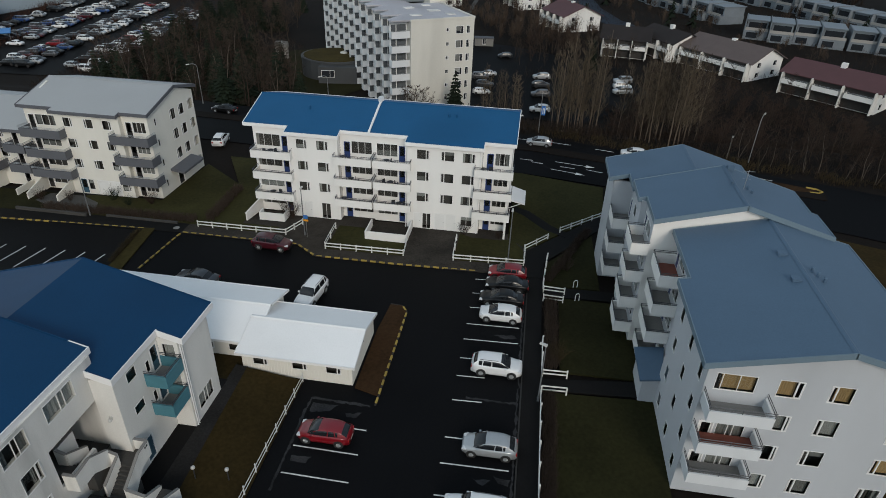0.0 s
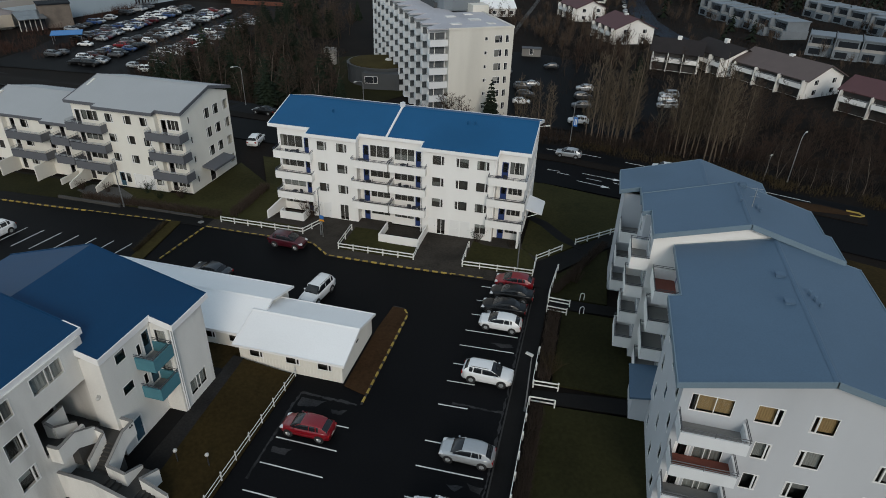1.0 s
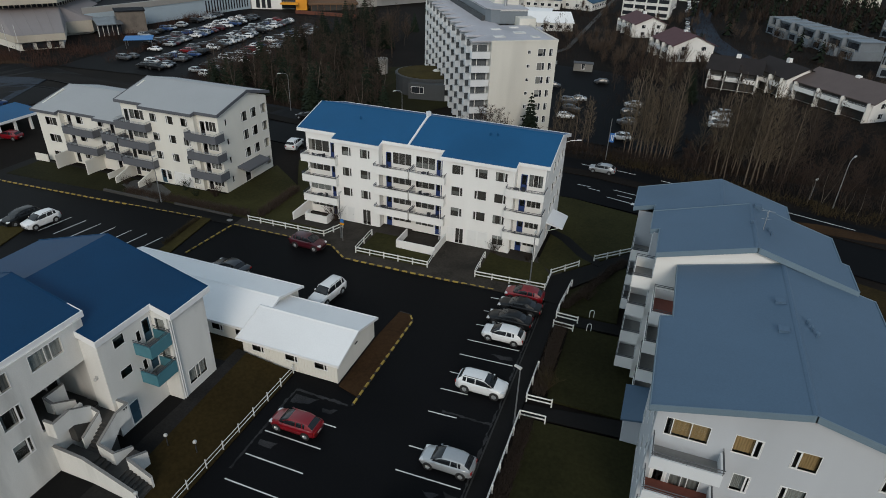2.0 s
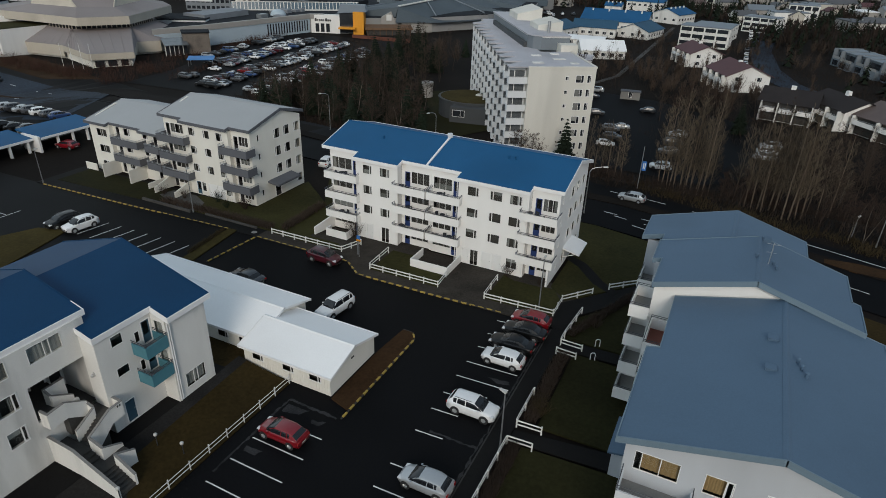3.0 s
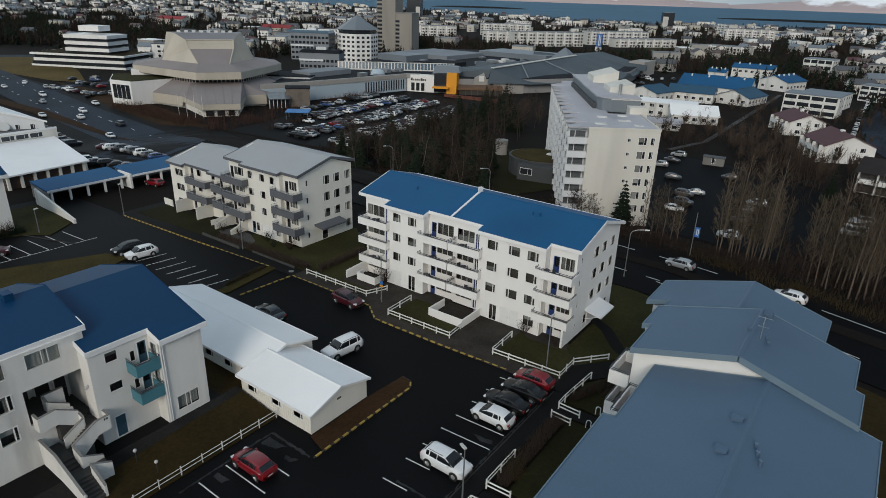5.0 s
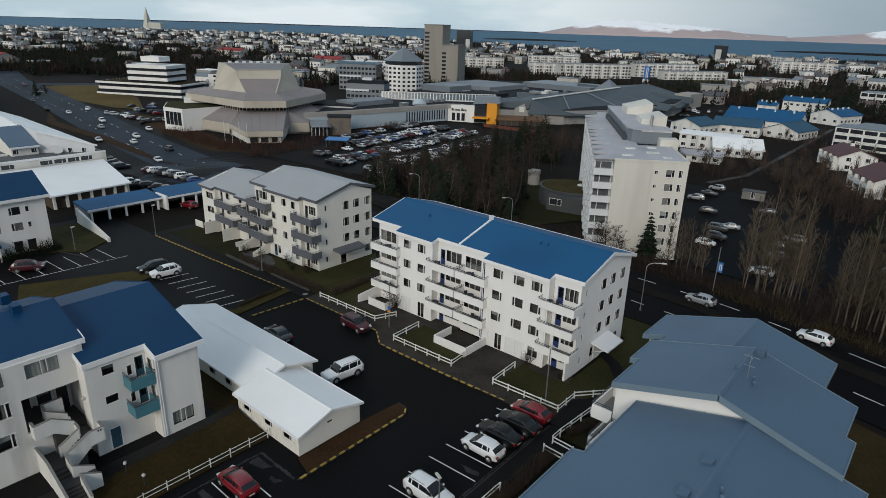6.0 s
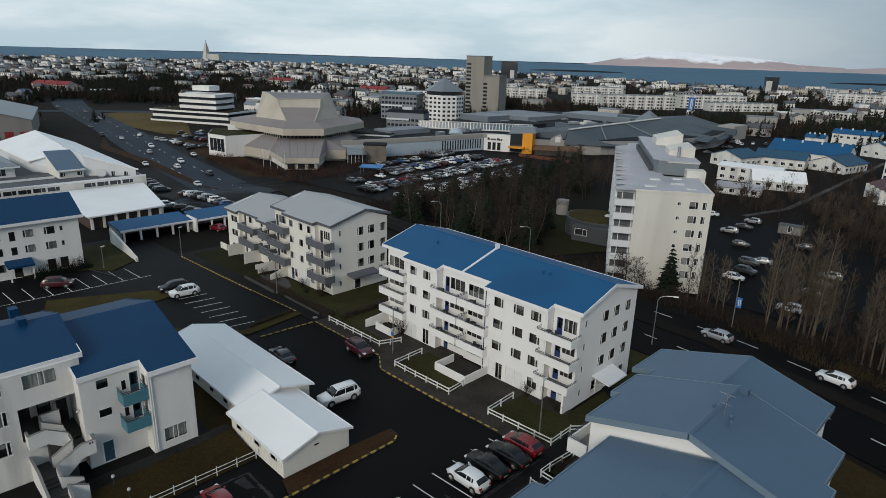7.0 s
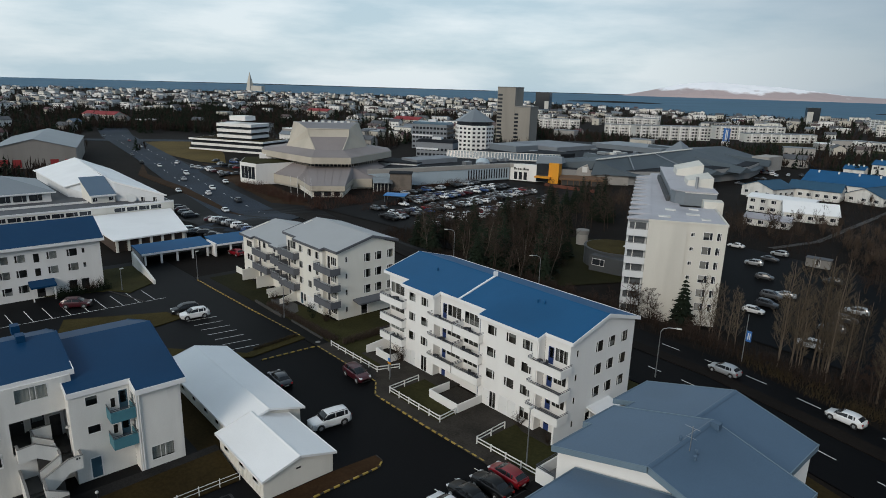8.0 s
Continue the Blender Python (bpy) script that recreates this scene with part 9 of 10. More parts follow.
for ring_ in range(3300):
    dist_ = 330 * (2350 / 330) ** TOWN.random()
    brg = radians(TOWN.uniform(-92, 18))
    x, y = EX + dist_ * math.sin(brg), EY + dist_ * math.cos(brg)
    shore = shore_at(math.degrees(brg))
    rz_ = TOWN.choice((24, 114, 30, 120, 10)) + TOWN.uniform(-5, 5)
    st_ = TOWN.choice(STYLES)
    if dist_ < 1250 and st_[3] in ("render_white", "render_cream", "render_grey", "plaster_old") and TOWN.random() < (0.62 if dist_ < 700 else 0.35):
        st_ = (*st_[:3], "town_dull", *st_[4:])
    if dist_ > shore - 20 or not open_land(x, y, 20) or (x > -20 and y < 420):
        continue
    if dist_ < 900 and TOWN.random() < (0.84 if math.degrees(brg) < -58 else 0.66 if dist_ > 700 or not -42 < math.degrees(brg) < -4 else 0.9):
        continue
    wm_, rm_, gm_ = town_house_mesh(st_)
    if made_n < 110 and dist_ < 900:
        made_n += 1
        o = thing("house", x, y, land(x, y) - 0.4, rz_, "house in the town, %s walls and a %s roof" % ({"render_white": "white", "render_cream": "cream", "render_grey": "grey", "concrete": "beige", "plaster_old": "weathered white", "town_dull": "dull grey"}[st_[3]], {"roof_metal": "grey", "roof_maroon": "maroon", "roof_felt": "black", "roof_white": "pale", "roof_brown": "brown", "roof_slate": "blue-grey", "red_board": "red"}[st_[4]]), "house", "houses of the town")
        part("wall", wm_, None, o)
        part("roof", rm_, None, o)
        part("glazing", gm_, None, o, kind="stuff")
    else:
        mt_ = pose(x, y, land(x, y) - 0.4, 0, 0, rz_)
        for store, me_, nm_ in ((far_w, wm_, st_[3]), (far_r, rm_, st_[4]), (far_g, gm_, "window_band")):
            if nm_ == "window_band" and dist_ > 1500:
                continue
            sh_ = store.setdefault(nm_, Shape())
            k0 = len(sh_.v)
            sh_.v += [tuple(mt_ @ v.co) for v in me_.vertices]
            sh_.f += [tuple(k0 + i for i in p.vertices) for p in me_.polygons]
for store, nm_, lab in ((far_w, "distant_house_walls", "walls of the distant town houses"), (far_r, "distant_house_roofs", "roofs of the distant town houses"), (far_g, "distant_house_windows", "windows of the distant town houses")):
    for mn_, sh_ in store.items():
        solid(nm_, sh_, M[mn_], lab, "houses", kind="stuff")

# ---- sea and mountain ----
M["blue_sheet"] = material("blue_sheet", (0.02, 0.17, 0.45), 0.5, 0.05, 0.5, 6)
M["sea"] = material("sea", (0.068, 0.145, 0.215), 0.8, 0.15, 0.004, 0.05, 0.0, spec=0.15)
ws_ = Shape()
brs = [-95 + 2.0 * k for k in range(72)]
for bdeg in brs:
    b = radians(bdeg)
    sh0 = shore_at(bdeg) - 15
    sh0 += 40 * math.sin(bdeg * 1.7) + 25 * math.sin(bdeg * 4.1)
    for k in range(7):
        dd = sh0 + (4790 - sh0) * k / 6
        x, y = EX + dd * math.sin(b), EY + dd * math.cos(b)
        ws_.v.append((x, y, land(x, y) + 0.25))
for i in range(len(brs) - 1):
    for k in range(6):
        a = i * 7 + k
        ws_.f.append((a, a + 7, a + 8, a + 1))
solid("water", ws_, M["sea"], "cold blue-grey sea bay", "sea", kind="structure", smooth=True)
mtn = bpy.data.materials.new("mountain")
mtn.use_nodes = True
mn, ml = mtn.node_tree.nodes, mtn.node_tree.links
mb = mn["Principled BSDF"]
mb.inputs["Roughness"].default_value = 0.95
mg, mx_, mz, mr, mm_ = mn.new("ShaderNodeNewGeometry"), mn.new("ShaderNodeSeparateXYZ"), mn.new("ShaderNodeTexNoise"), mn.new("ShaderNodeMapRange"), mn.new("ShaderNodeMix")
mm_.data_type = "RGBA"
mz.inputs["Scale"].default_value, mz.inputs["Detail"].default_value = 0.006, 8
ml.new(mg.outputs["Position"], mx_.inputs[0])
ml.new(mg.outputs["Position"], mz.inputs["Vector"])
ma = mn.new("ShaderNodeMath")
ma.operation = "MULTIPLY_ADD"
ma.inputs[1].default_value = 110.0
ml.new(mz.outputs["Fac"], ma.inputs[0])
ml.new(mx_.outputs["Z"], ma.inputs[2])
mr.inputs["From Min"].default_value, mr.inputs["From Max"].default_value = 113, 128
ml.new(ma.outputs[0], mr.inputs["Value"])
ml.new(mr.outputs["Result"], mm_.inputs[0])
# rock is a pale mauve, with distance haze mixed into its colour
mm_.inputs[6].default_value, mm_.inputs[7].default_value = (0.44, 0.36, 0.36, 1), (0.92, 0.93, 0.97, 1)
ml.new(mm_.outputs[2], mb.inputs["Base Color"])


def mountain(b0, b1, dist_, profile, label, seed):
    s = Shape()
    n, m = 120, 9
    for i in range(n + 1):
        t = i / n
        b = radians(b0 + (b1 - b0) * t)
        k = min(len(profile) - 2, int(t * (len(profile) - 1)))
        f = t * (len(profile) - 1) - k
        h = profile[k] + (profile[k + 1] - profile[k]) * f
        for j in range(m + 1):
            q = j / m
            dd = dist_ + 260 * q
            nz = noise.fractal(Vector((i * 0.13, j * 0.5, seed)), 1.0, 2.0, 4)
            zz = 10 + h * (q ** 0.75) * (1 + 0.22 * nz * (1 - q)) + h * 0.02 * nz
            s.v.append((EX + dd * math.sin(b), EY + dd * math.cos(b), zz if j else 0))
    for i in range(n):
        for j in range(m):
            a = i * (m + 1) + j
            s.f.append((a, a + m + 1, a + m + 2, a + 1))
    solid("mountain", s, mtn, label, "mountain", kind="structure")


mountain(-33.0, -13.0, 4480, [3, 22, 44, 68, 93, 107, 114, 105, 98, 94, 88, 78, 68, 56, 44, 38, 35], "flat-topped mountain with snow across the bay", 3.0)
mountain(-13.5, 12.0, 4520, [24, 40, 60, 96, 100, 110, 130, 125, 140, 120, 100], "further brown mountain with snow", 7.0)
# low islands
for b0, b1, dd in ((-37.5, -29.0, 2300), (-14, 0, 2000)):
    s = Shape()
    for i in range(21):
        b = radians(b0 + (b1 - b0) * i / 20)
        hh = 5 * math.sin(math.pi * i / 20) ** 0.5 + 0.3
        z0 = land(dd * math.sin(b), dd * math.cos(b))
        s.v += [(EX + dd * math.sin(b), EY + dd * math.cos(b), z0), (EX + (dd + 60) * math.sin(b), EY + (dd + 60) * math.cos(b), z0 + hh)]
    for i in range(20):
        s.f.append((2 * i, 2 * i + 2, 2 * i + 3, 2 * i + 1))
    solid("island", s, M["earth"], "low dark island in the bay", "island", kind="structure")

# ---- open ground and car parks further off ----
def flat_on_land(name, pts, lift, mat, label, cat):
    cx, cy = sum(p[0] for p in pts) / len(pts), sum(p[1] for p in pts) / len(pts)
    s = Shape()
    n, rings = len(pts), 8
    sub = []
    for i in range(n):
        a, b = pts[i], pts[(i + 1) % n]
        m_ = max(1, int(math.dist(a, b) / 8))
        sub += [(a[0] + (b[0] - a[0]) * k / m_, a[1] + (b[1] - a[1]) * k / m_) for k in range(m_)]
    n = len(sub)
    for r in range(rings + 1):
        f = 1 - r / rings
        for p in sub:
            x, y = cx + (p[0] - cx) * f, cy + (p[1] - cy) * f
            s.v.append((x, y, land(x, y) + lift))
    for r in range(rings):
        for i in range(n):
            a, b = r * n + i, r * n + (i + 1) % n
            s.f.append((a, b, b + n, a + n))
    return solid(name, s, M[mat], label, cat, kind="structure")


M["grass_field"] = material("grass_field", (0.105, 0.075, 0.026), 0.95, 0.4, 0.05, 1.0, 0.2, stain=0.35, spec=0.1)
flat_on_land("parking_lot", [(-150, 129), (-106, 133), (-99, 150), (-112, 226), (-117, 243), (-146, 240), (-172, 238), (-170, 196), (-153, 150)], 0.02, "asphalt_old", "large crowded car park before the shopping centre", "parking lot")
flat_on_land("parking_lot", [(-28, 130), (12, 128), (30, 150), (24, 178), (-8, 196), (-44, 200), (-34, 168)], 0.02, "asphalt_old", "dark car park behind the tower block", "parking lot")
flat_on_land("parking_lot", [(-112, 74), (-104, 98), (-160, 100), (-215, 108), (-200, 88), (-142, 78)], 0.02, "asphalt_old", "wet car park beside the wide road", "parking lot")
flat_on_land("lawn", [(-425, 132), (-300, 142), (-285, 150), (-330, 168), (-425, 195)], 0.04, "grass_field", "yellowed grass field by the wide road", "lawn")
flat_on_land("lawn", [(-75, 128), (-46, 126), (-34, 150), (-58, 178), (-84, 160)], 0.04, "grass_dark", "lawn beside the tower block", "lawn")
flat_on_land("lawn", [(-300, 700), (-150, 600), (-60, 640), (-150, 760)], 0.05, "grass_green", "green field before the far flats", "lawn")
strip("road", [(-95, 128), (-70, 135), (-64, 145)], [(3, 3)] * 3, 0.03, M["asphalt_old"], "narrow access road", "road")
strip("road", [(52, 212), (36, 230), (27, 248), (21, 274), (17.5, 320), (19.5, 380), (29, 434), (48, 480)], [(4.6, 4.6)] * 8, 0.03, M["asphalt_wet"], "curving wet residential road", "road")
strip("footpath", [(-31, 205), (-25.4, 226), (-26, 300), (-27, 376)], [(0.8, 0.8)] * 4, 0.05, M["paving_pale"], "pale footpath behind the tower block", "path")

strip("verge", [(-300, 113), (-266, 103), (-221, 103.5), (-189, 101.5), (-150, 99)], [(0.3, 0.3), (2.0, 2.0), (2.4, 2.4), (1.8, 1.8), (0.3, 0.3)], 0.10, M["bed_brown"], "brown grass median of the wide road", "verge")
strip("road", [(-262, 116), (-279, 140), (-276, 175)], [(4, 4)] * 3, 0.07, M["asphalt_wet"], "side road beside the grass field", "road")
strip("road", [(-470, 100), (-455, 126), (-420, 184), (-380, 260)], [(7, 7)] * 4, 0.08, M["asphalt_wet"], "wet crossing road at the end of the wide road", "road")
# lane dashes on the wide road
dash = Shape()
way = [(-480, 148), (-330, 128), (-227, 112), (-160, 104), (-128, 96)]
for a, b in zip(way[:-1], way[1:]):
    d_ = Vector((b[0] - a[0], b[1] - a[1]))
    ln_ = d_.length
    d_.normalize()
    n_ = Vector((-d_.y, d_.x))
    for k in range(int(ln_ / 9)):
        for off in (-4.0, 4.0):
            if k % 3 == 2:
                continue
            c_ = Vector(a) + d_ * (9 * k) + n_ * off
            e_ = c_ + d_ * 3.2
            dash.poly([(c_.x - n_.x * 0.12, c_.y - n_.y * 0.12, land(c_.x, c_.y) + 0.085), (e_.x - n_.x * 0.12, e_.y - n_.y * 0.12, land(e_.x, e_.y) + 0.085), (e_.x + n_.x * 0.12, e_.y + n_.y * 0.12, land(e_.x, e_.y) + 0.085), (c_.x + n_.x * 0.12, c_.y + n_.y * 0.12, land(c_.x, c_.y) + 0.085)])
solid("lane_dashes", dash, M["line_white"], "white lane dashes on the wide road", "road marking", kind="stuff")

flat_on_land("verge", [(-296, 141), (-227, 127), (-172, 119), (-158, 128), (-184, 134), (-240, 143)], 0.05, "bed_brown", "brown grass island between the wide road and the theatre", "verge")
# cars far off
CARS = random.Random(9)
COLS = ["white", "white", "white", "white", "silver", "silver", "silver", "grey", "grey", "graphite", "graphite", "black", "black", "black", "blue", "red", "maroon", "graphite"]


def far_car(kind, paint):
    key = ("farcar", kind, paint)
    if key not in CACHE:
        L, W, H, hood, belt, ws1, rf, rb, tf, wr, wb = KINDS[kind]
        body, glass = car_shell(kind, paint)
        wh = Shape()
        for fx in (wb / 2, -wb / 2):
            for sg_ in (-1, 1):
                wh.tube((fx, sg_ * (W / 2 - 0.2), wr), (fx, sg_ * (W / 2 + 0.01), wr), wr, n=10)
        CACHE[key] = (body, glass, wh.mesh("wheel", M["tyre"]))
    return CACHE[key]


def put_far_car(x, y, hd, kind=None, paint=None, group="cars in the far car park"):
    kind, paint = kind or CARS.choice(["hatch", "suv", "sedan", "wagon", "suv"]), paint or CARS.choice(COLS)
    b_, g_, w_ = far_car(kind, paint)
    c = thing("car", x, y, land(x, y) + 0.03, hd, "parked %s %s on the wet asphalt" % (paint, {"hatch": "hatchback", "suv": "SUV", "sedan": "saloon car", "wagon": "large car"}[kind]), "car", group)
    part("body", b_, None, c)
    part("glazing", g_, None, c)
    part("wheel_set", w_, None, c, kind="stuff")


dx_, dy_ = -0.13, 0.991
for x0_, k0, k1 in ((-106.5, 0, 30), (-111.8, 0, 31), (-123.6, 0, 33), (-128.9, 0, 33), (-139.4, 2, 33), (-144.7, 8, 33), (-155.6, 12, 32)):
    for k in range(k0, k1):
        bx, by = x0_ + dx_ * 2.6 * k, 138 + dy_ * 2.6 * k
        if CARS.random() < 0.66:
            put_far_car(bx + CARS.uniform(-0.5, 0.5), by + CARS.uniform(-0.25, 0.25), math.degrees(math.atan2(dy_, dx_)) - 90 + CARS.choice((0, 180)) + CARS.uniform(-3, 3))
cp_ = thing("carport", -149.5, 158.8, land(-149, 159), 38, "small carport with a bright blue roof", "carport")
part("roof", Shape().hexa([(-4.2, -2.8, 2.5), (4.2, -2.8, 2.5), (4.2, 2.8, 2.8), (-4.2, 2.8, 2.8), (-4.2, -2.8, 2.65), (4.2, -2.8, 2.65), (4.2, 2.8, 2.95), (-4.2, 2.8, 2.95)]), M["blue_sheet"], cp_)
for px_, py_ in ((-3.8, -2.4), (3.8, -2.4), (-3.8, 2.4), (3.8, 2.4)):
    part("post", Shape().tube((px_, py_, -0.2), (px_, py_, 2.6), 0.08, n=6), M["steel"], cp_)
for x, y, hd in ((-273, 131, 20), (-262, 133, 95), (-257, 133, 98), (-252, 134, 95), (-247, 135, 92), (-224, 124, -8), (-240, 112, 172), (-200, 107, 171), (-212, 100, -9), (-180, 110, 172), (-165, 99, -8), (-290, 118, -8), (-281, 146, 95), (-276, 146, 92), (-270, 147, 94), (-265, 147, 90)):
    put_far_car(x, y, hd, group="cars by the wide road")
LOT = ((-37.6, 197.0), (-26.3, 181.6), (-25.3, 189.4), (-25.9, 197.6), (-19.3, 170.7), (-12.5, 156.9), (-10.8, 160.0), (-10.7, 150.0), (-10.9, 143.9), (2.9, 133.8), (2.9, 145.3), (2.9, 153.0), (2.9, 160.5), (22.8, 157.0), (23.4, 162.0), (22.4, 152.4), (-7.6, 180.6))
for x, y in LOT:
    put_far_car(x, y, CARS.choice((10, 190)) + CARS.uniform(-7, 7), paint=CARS.choice(("silver", "grey", "grey", "silver", "graphite", "graphite", "white")), group="cars behind the tower block")
for k in range(9):
    put_far_car(-134.0 + 2.75 * k, 82.4 + 0.1 * k, 70 + CARS.uniform(-3, 3), group="cars beside the wide road")
for k in range(5):
    put_far_car(-119.5 + 2.7 * k, 71.0 + 0.9 * k, 70 + CARS.uniform(-4, 4), paint=CARS.choice(("black", "graphite", "silver", "white")), group="cars beside the wide road")
for k in range(5):
    put_far_car(-178 + 4.6 * k, 88.5 - 0.7 * k, 78 + CARS.uniform(-3, 3), group="cars beside the wide road")
for k in range(20):
    put_far_car(CARS.uniform(-300, -215), CARS.uniform(128, 165), CARS.uniform(0, 360), group="cars by the theatre")
for k in range(7):
    put_far_car(-215 - 44 * k + CARS.uniform(-6, 6), 108 + 6.2 * k + CARS.choice((-6, 5)), 172 + CARS.choice((0, 180)), group="cars on the wide road")
for k in range(18):
    put_far_car(-82 - CARS.uniform(0, 40), 330 + CARS.uniform(0, 80), CARS.uniform(0, 360), group="cars by the shopping centre")
for k in range(9):
    put_far_car(13.2 - 0.35 * k + (0 if k < 6 else 1.2), 276 + 13 * k, 93, group="cars on the residential road")

# ---- trees and shrubs ----
def frond(s, p, d, length, r, depth, rng, spread, lift, n=3, kids=3):
    """A limb of two bent pieces with side limbs, down to the twigs."""
    d = d.normalized()
    if depth <= 0:
        w = Vector((rng.uniform(-1, 1), rng.uniform(-1, 1), rng.uniform(-0.3, 0.3))).cross(d).normalized() * max(r * 0.7, 0.012)
        m = p + d * length * 0.5
        e = p + (d + Vector((rng.gauss(0, 0.12), rng.gauss(0, 0.12), lift))).normalized() * length
        s.poly([p - w, p + w, m + w * 0.8, m - w * 0.8]).poly([m - w * 0.8, m + w * 0.8, e])
        return
    r = max(r * 0.85, 0.014)
    mid = p + d * length * 0.5
    bend = Vector((rng.uniform(-1, 1), rng.uniform(-1, 1), rng.uniform(-0.3, 0.8))) * 0.16
    d2 = (d + bend + Vector((0, 0, lift))).normalized()
    end = mid + d2 * length * 0.5
    s.tube(p, mid, r, r * 0.75, n=n, cap=False)
    s.tube(mid, end, r * 0.75, r * 0.35, n=n, cap=False)
    for k in range(kids):
        t = 0.3 + 0.7 * (k + rng.random()) / kids
        q = p + d * length * t if t < 0.5 else mid + d2 * length * (t - 0.5)
        a = rng.uniform(0, 2 * math.pi)
        side = Vector((math.cos(a), math.sin(a), rng.uniform(-0.1, 0.5)))
        nd = (d2 * (1 - spread) + side * spread + Vector((0, 0, lift))).normalized()
        frond(s, q, nd, length * rng.uniform(0.42, 0.66) * (1.15 - 0.4 * t), r * 0.5, depth - 1, rng, spread, lift, 3, kids)


def bare_tree_meshes(key, height, seed, slim=False, stems=1, twig="twig", bark="bark", limbs=13):
    if key in CACHE:
        return CACHE[key]
    rng = random.Random(seed)
    tr, cr = Shape(), Shape()
    for sidx in range(stems):
        lean = Vector((rng.uniform(-1, 1), rng.uniform(-1, 1), 0)) * (0.03 if stems == 1 else 0.13)
        base = Vector((rng.uniform(-0.2, 0.2), rng.uniform(-0.2, 0.2), -0.3)) if stems > 1 else Vector((0, 0, -0.3))
        hh = height * (1 if sidx == 0 else rng.uniform(0.65, 0.95))
        pts, p = [base], base
        segs = 6
        for k in range(segs):
            lean = lean * 0.8 + Vector((rng.uniform(-1, 1), rng.uniform(-1, 1), 0)) * (0.05 if slim else 0.16)
            p = p + (Vector((0, 0, 1)) + lean).normalized() * (hh + 0.3) / segs
            pts.append(p)
        r0 = hh * (0.0062 if slim else 0.0095) / stems ** 0.3
        for k in range(segs):
            tr.tube(pts[k], pts[k + 1], r0 * (1 - k / segs) ** 0.8 + 0.02, r0 * (1 - (k + 1) / segs) ** 0.8 + 0.02, n=6, cap=k == 0)
        for i in range(limbs):
            f = (0.16 if slim else 0.28) + 0.72 * (i + rng.random() * 0.7) / limbs
            f = min(f, 0.98)
            k = min(segs - 1, int(f * segs))
            q = pts[k] + (pts[k + 1] - pts[k]) * (f * segs - k)
            a = i * 2.4 + rng.uniform(-0.5, 0.5)
            up = rng.uniform(1.2, 2.1) if slim else rng.uniform(0.35, 1.0)
            d = Vector((math.cos(a), math.sin(a), up))
            ln = hh * (0.155 if slim else 0.30) * (1.25 - f) ** 0.6 * rng.uniform(0.8, 1.2)
            frond(cr, q, d, ln, r0 * 0.28 * (1.15 - f) + 0.008, 2, rng, 0.42 if slim else 0.6, 0.14 if slim else 0.10, 3, 7)
    CACHE[key] = (tr.mesh("trunk", M[bark]), cr.mesh("crown", M[twig]))
    return CACHE[key]


def conifer_meshes(key, height, seed):
    if key in CACHE:
        return CACHE[key]
    rng = random.Random(seed)
    tr, cr = Shape(), Shape()
    tr.tube((0, 0, -0.3), (0, 0, height * 0.97), height * 0.018, 0.02, n=6)
    tiers = 15
    for k in range(tiers):
        f = k / (tiers - 1)
        z = height * (0.06 + 0.90 * f)
        rad = height * 0.27 * (1 - f) ** 0.85 + 0.15
        num = max(5, int(12 - 6 * f))
        for i in range(num):
            a = 2 * math.pi * (i + rng.random() * 0.7) / num + k
            ln = rad * rng.uniform(0.75, 1.18)
            ca, sa = math.cos(a), math.sin(a)
            droop = -0.28 * ln + rng.uniform(-0.05, 0.1)
            tip = (ca * ln, sa * ln, z + droop)
            w = 0.20 * ln + 0.10
            m1 = (ca * ln * 0.55 - sa * w, sa * ln * 0.55 + ca * w, z + droop * 0.45)
            m2 = (ca * ln * 0.55 + sa * w, sa * ln * 0.55 - ca * w, z + droop * 0.45)
            top = (ca * ln * 0.5, sa * ln * 0.5, z + droop * 0.25 + 0.14)
            low = (ca * ln * 0.6, sa * ln * 0.6, z + droop - 0.16)
            root = (0, 0, z + 0.1)
            cr.poly([root, m2, top]).poly([root, top, m1]).poly([top, m2, tip]).poly([top, tip, m1]).poly([m1, tip, low]).poly([m2, low, tip])
            for _ in range(5):
                t = rng.uniform(0.35, 0.95)
                sd = rng.choice((-1, 1))
                bx, by, bz = ca * ln * t, sa * ln * t, z + droop * t
                ex, ey = bx + (-sa * sd * 0.85 + ca * 0.5) * w * 1.5, by + (ca * sd * 0.85 + sa * 0.5) * w * 1.5
                cr.poly([(bx, by, bz + 0.06), (ex, ey, bz - rng.uniform(0.0, 0.14)), (bx + ca * w * 0.7, by + sa * w * 0.7, bz - 0.04)])
    CACHE[key] = (tr.mesh("trunk", M["bark"]), cr.mesh("crown", M["needle"]))
    return CACHE[key]


def bush_meshes(key, seed, h, spread_, count, twig):
    """Many thin shoots from one root."""
    if key in CACHE:
        return CACHE[key]
    rng = random.Random(seed)
    s = Shape()
    for i in range(count):
        a, o = rng.uniform(0, 2 * math.pi), rng.random() ** 0.6
        d = Vector((math.cos(a) * o * spread_, math.sin(a) * o * spread_, 1.0))
        frond(s, Vector((math.cos(a) * 0.25 * o, math.sin(a) * 0.25 * o, -0.08)), d, h * rng.uniform(0.7, 1.1), 0.016, 1, rng, 0.5, 0.12, 3, 4)
    CACHE[key] = s.mesh("bush", M[twig])
    return CACHE[key]


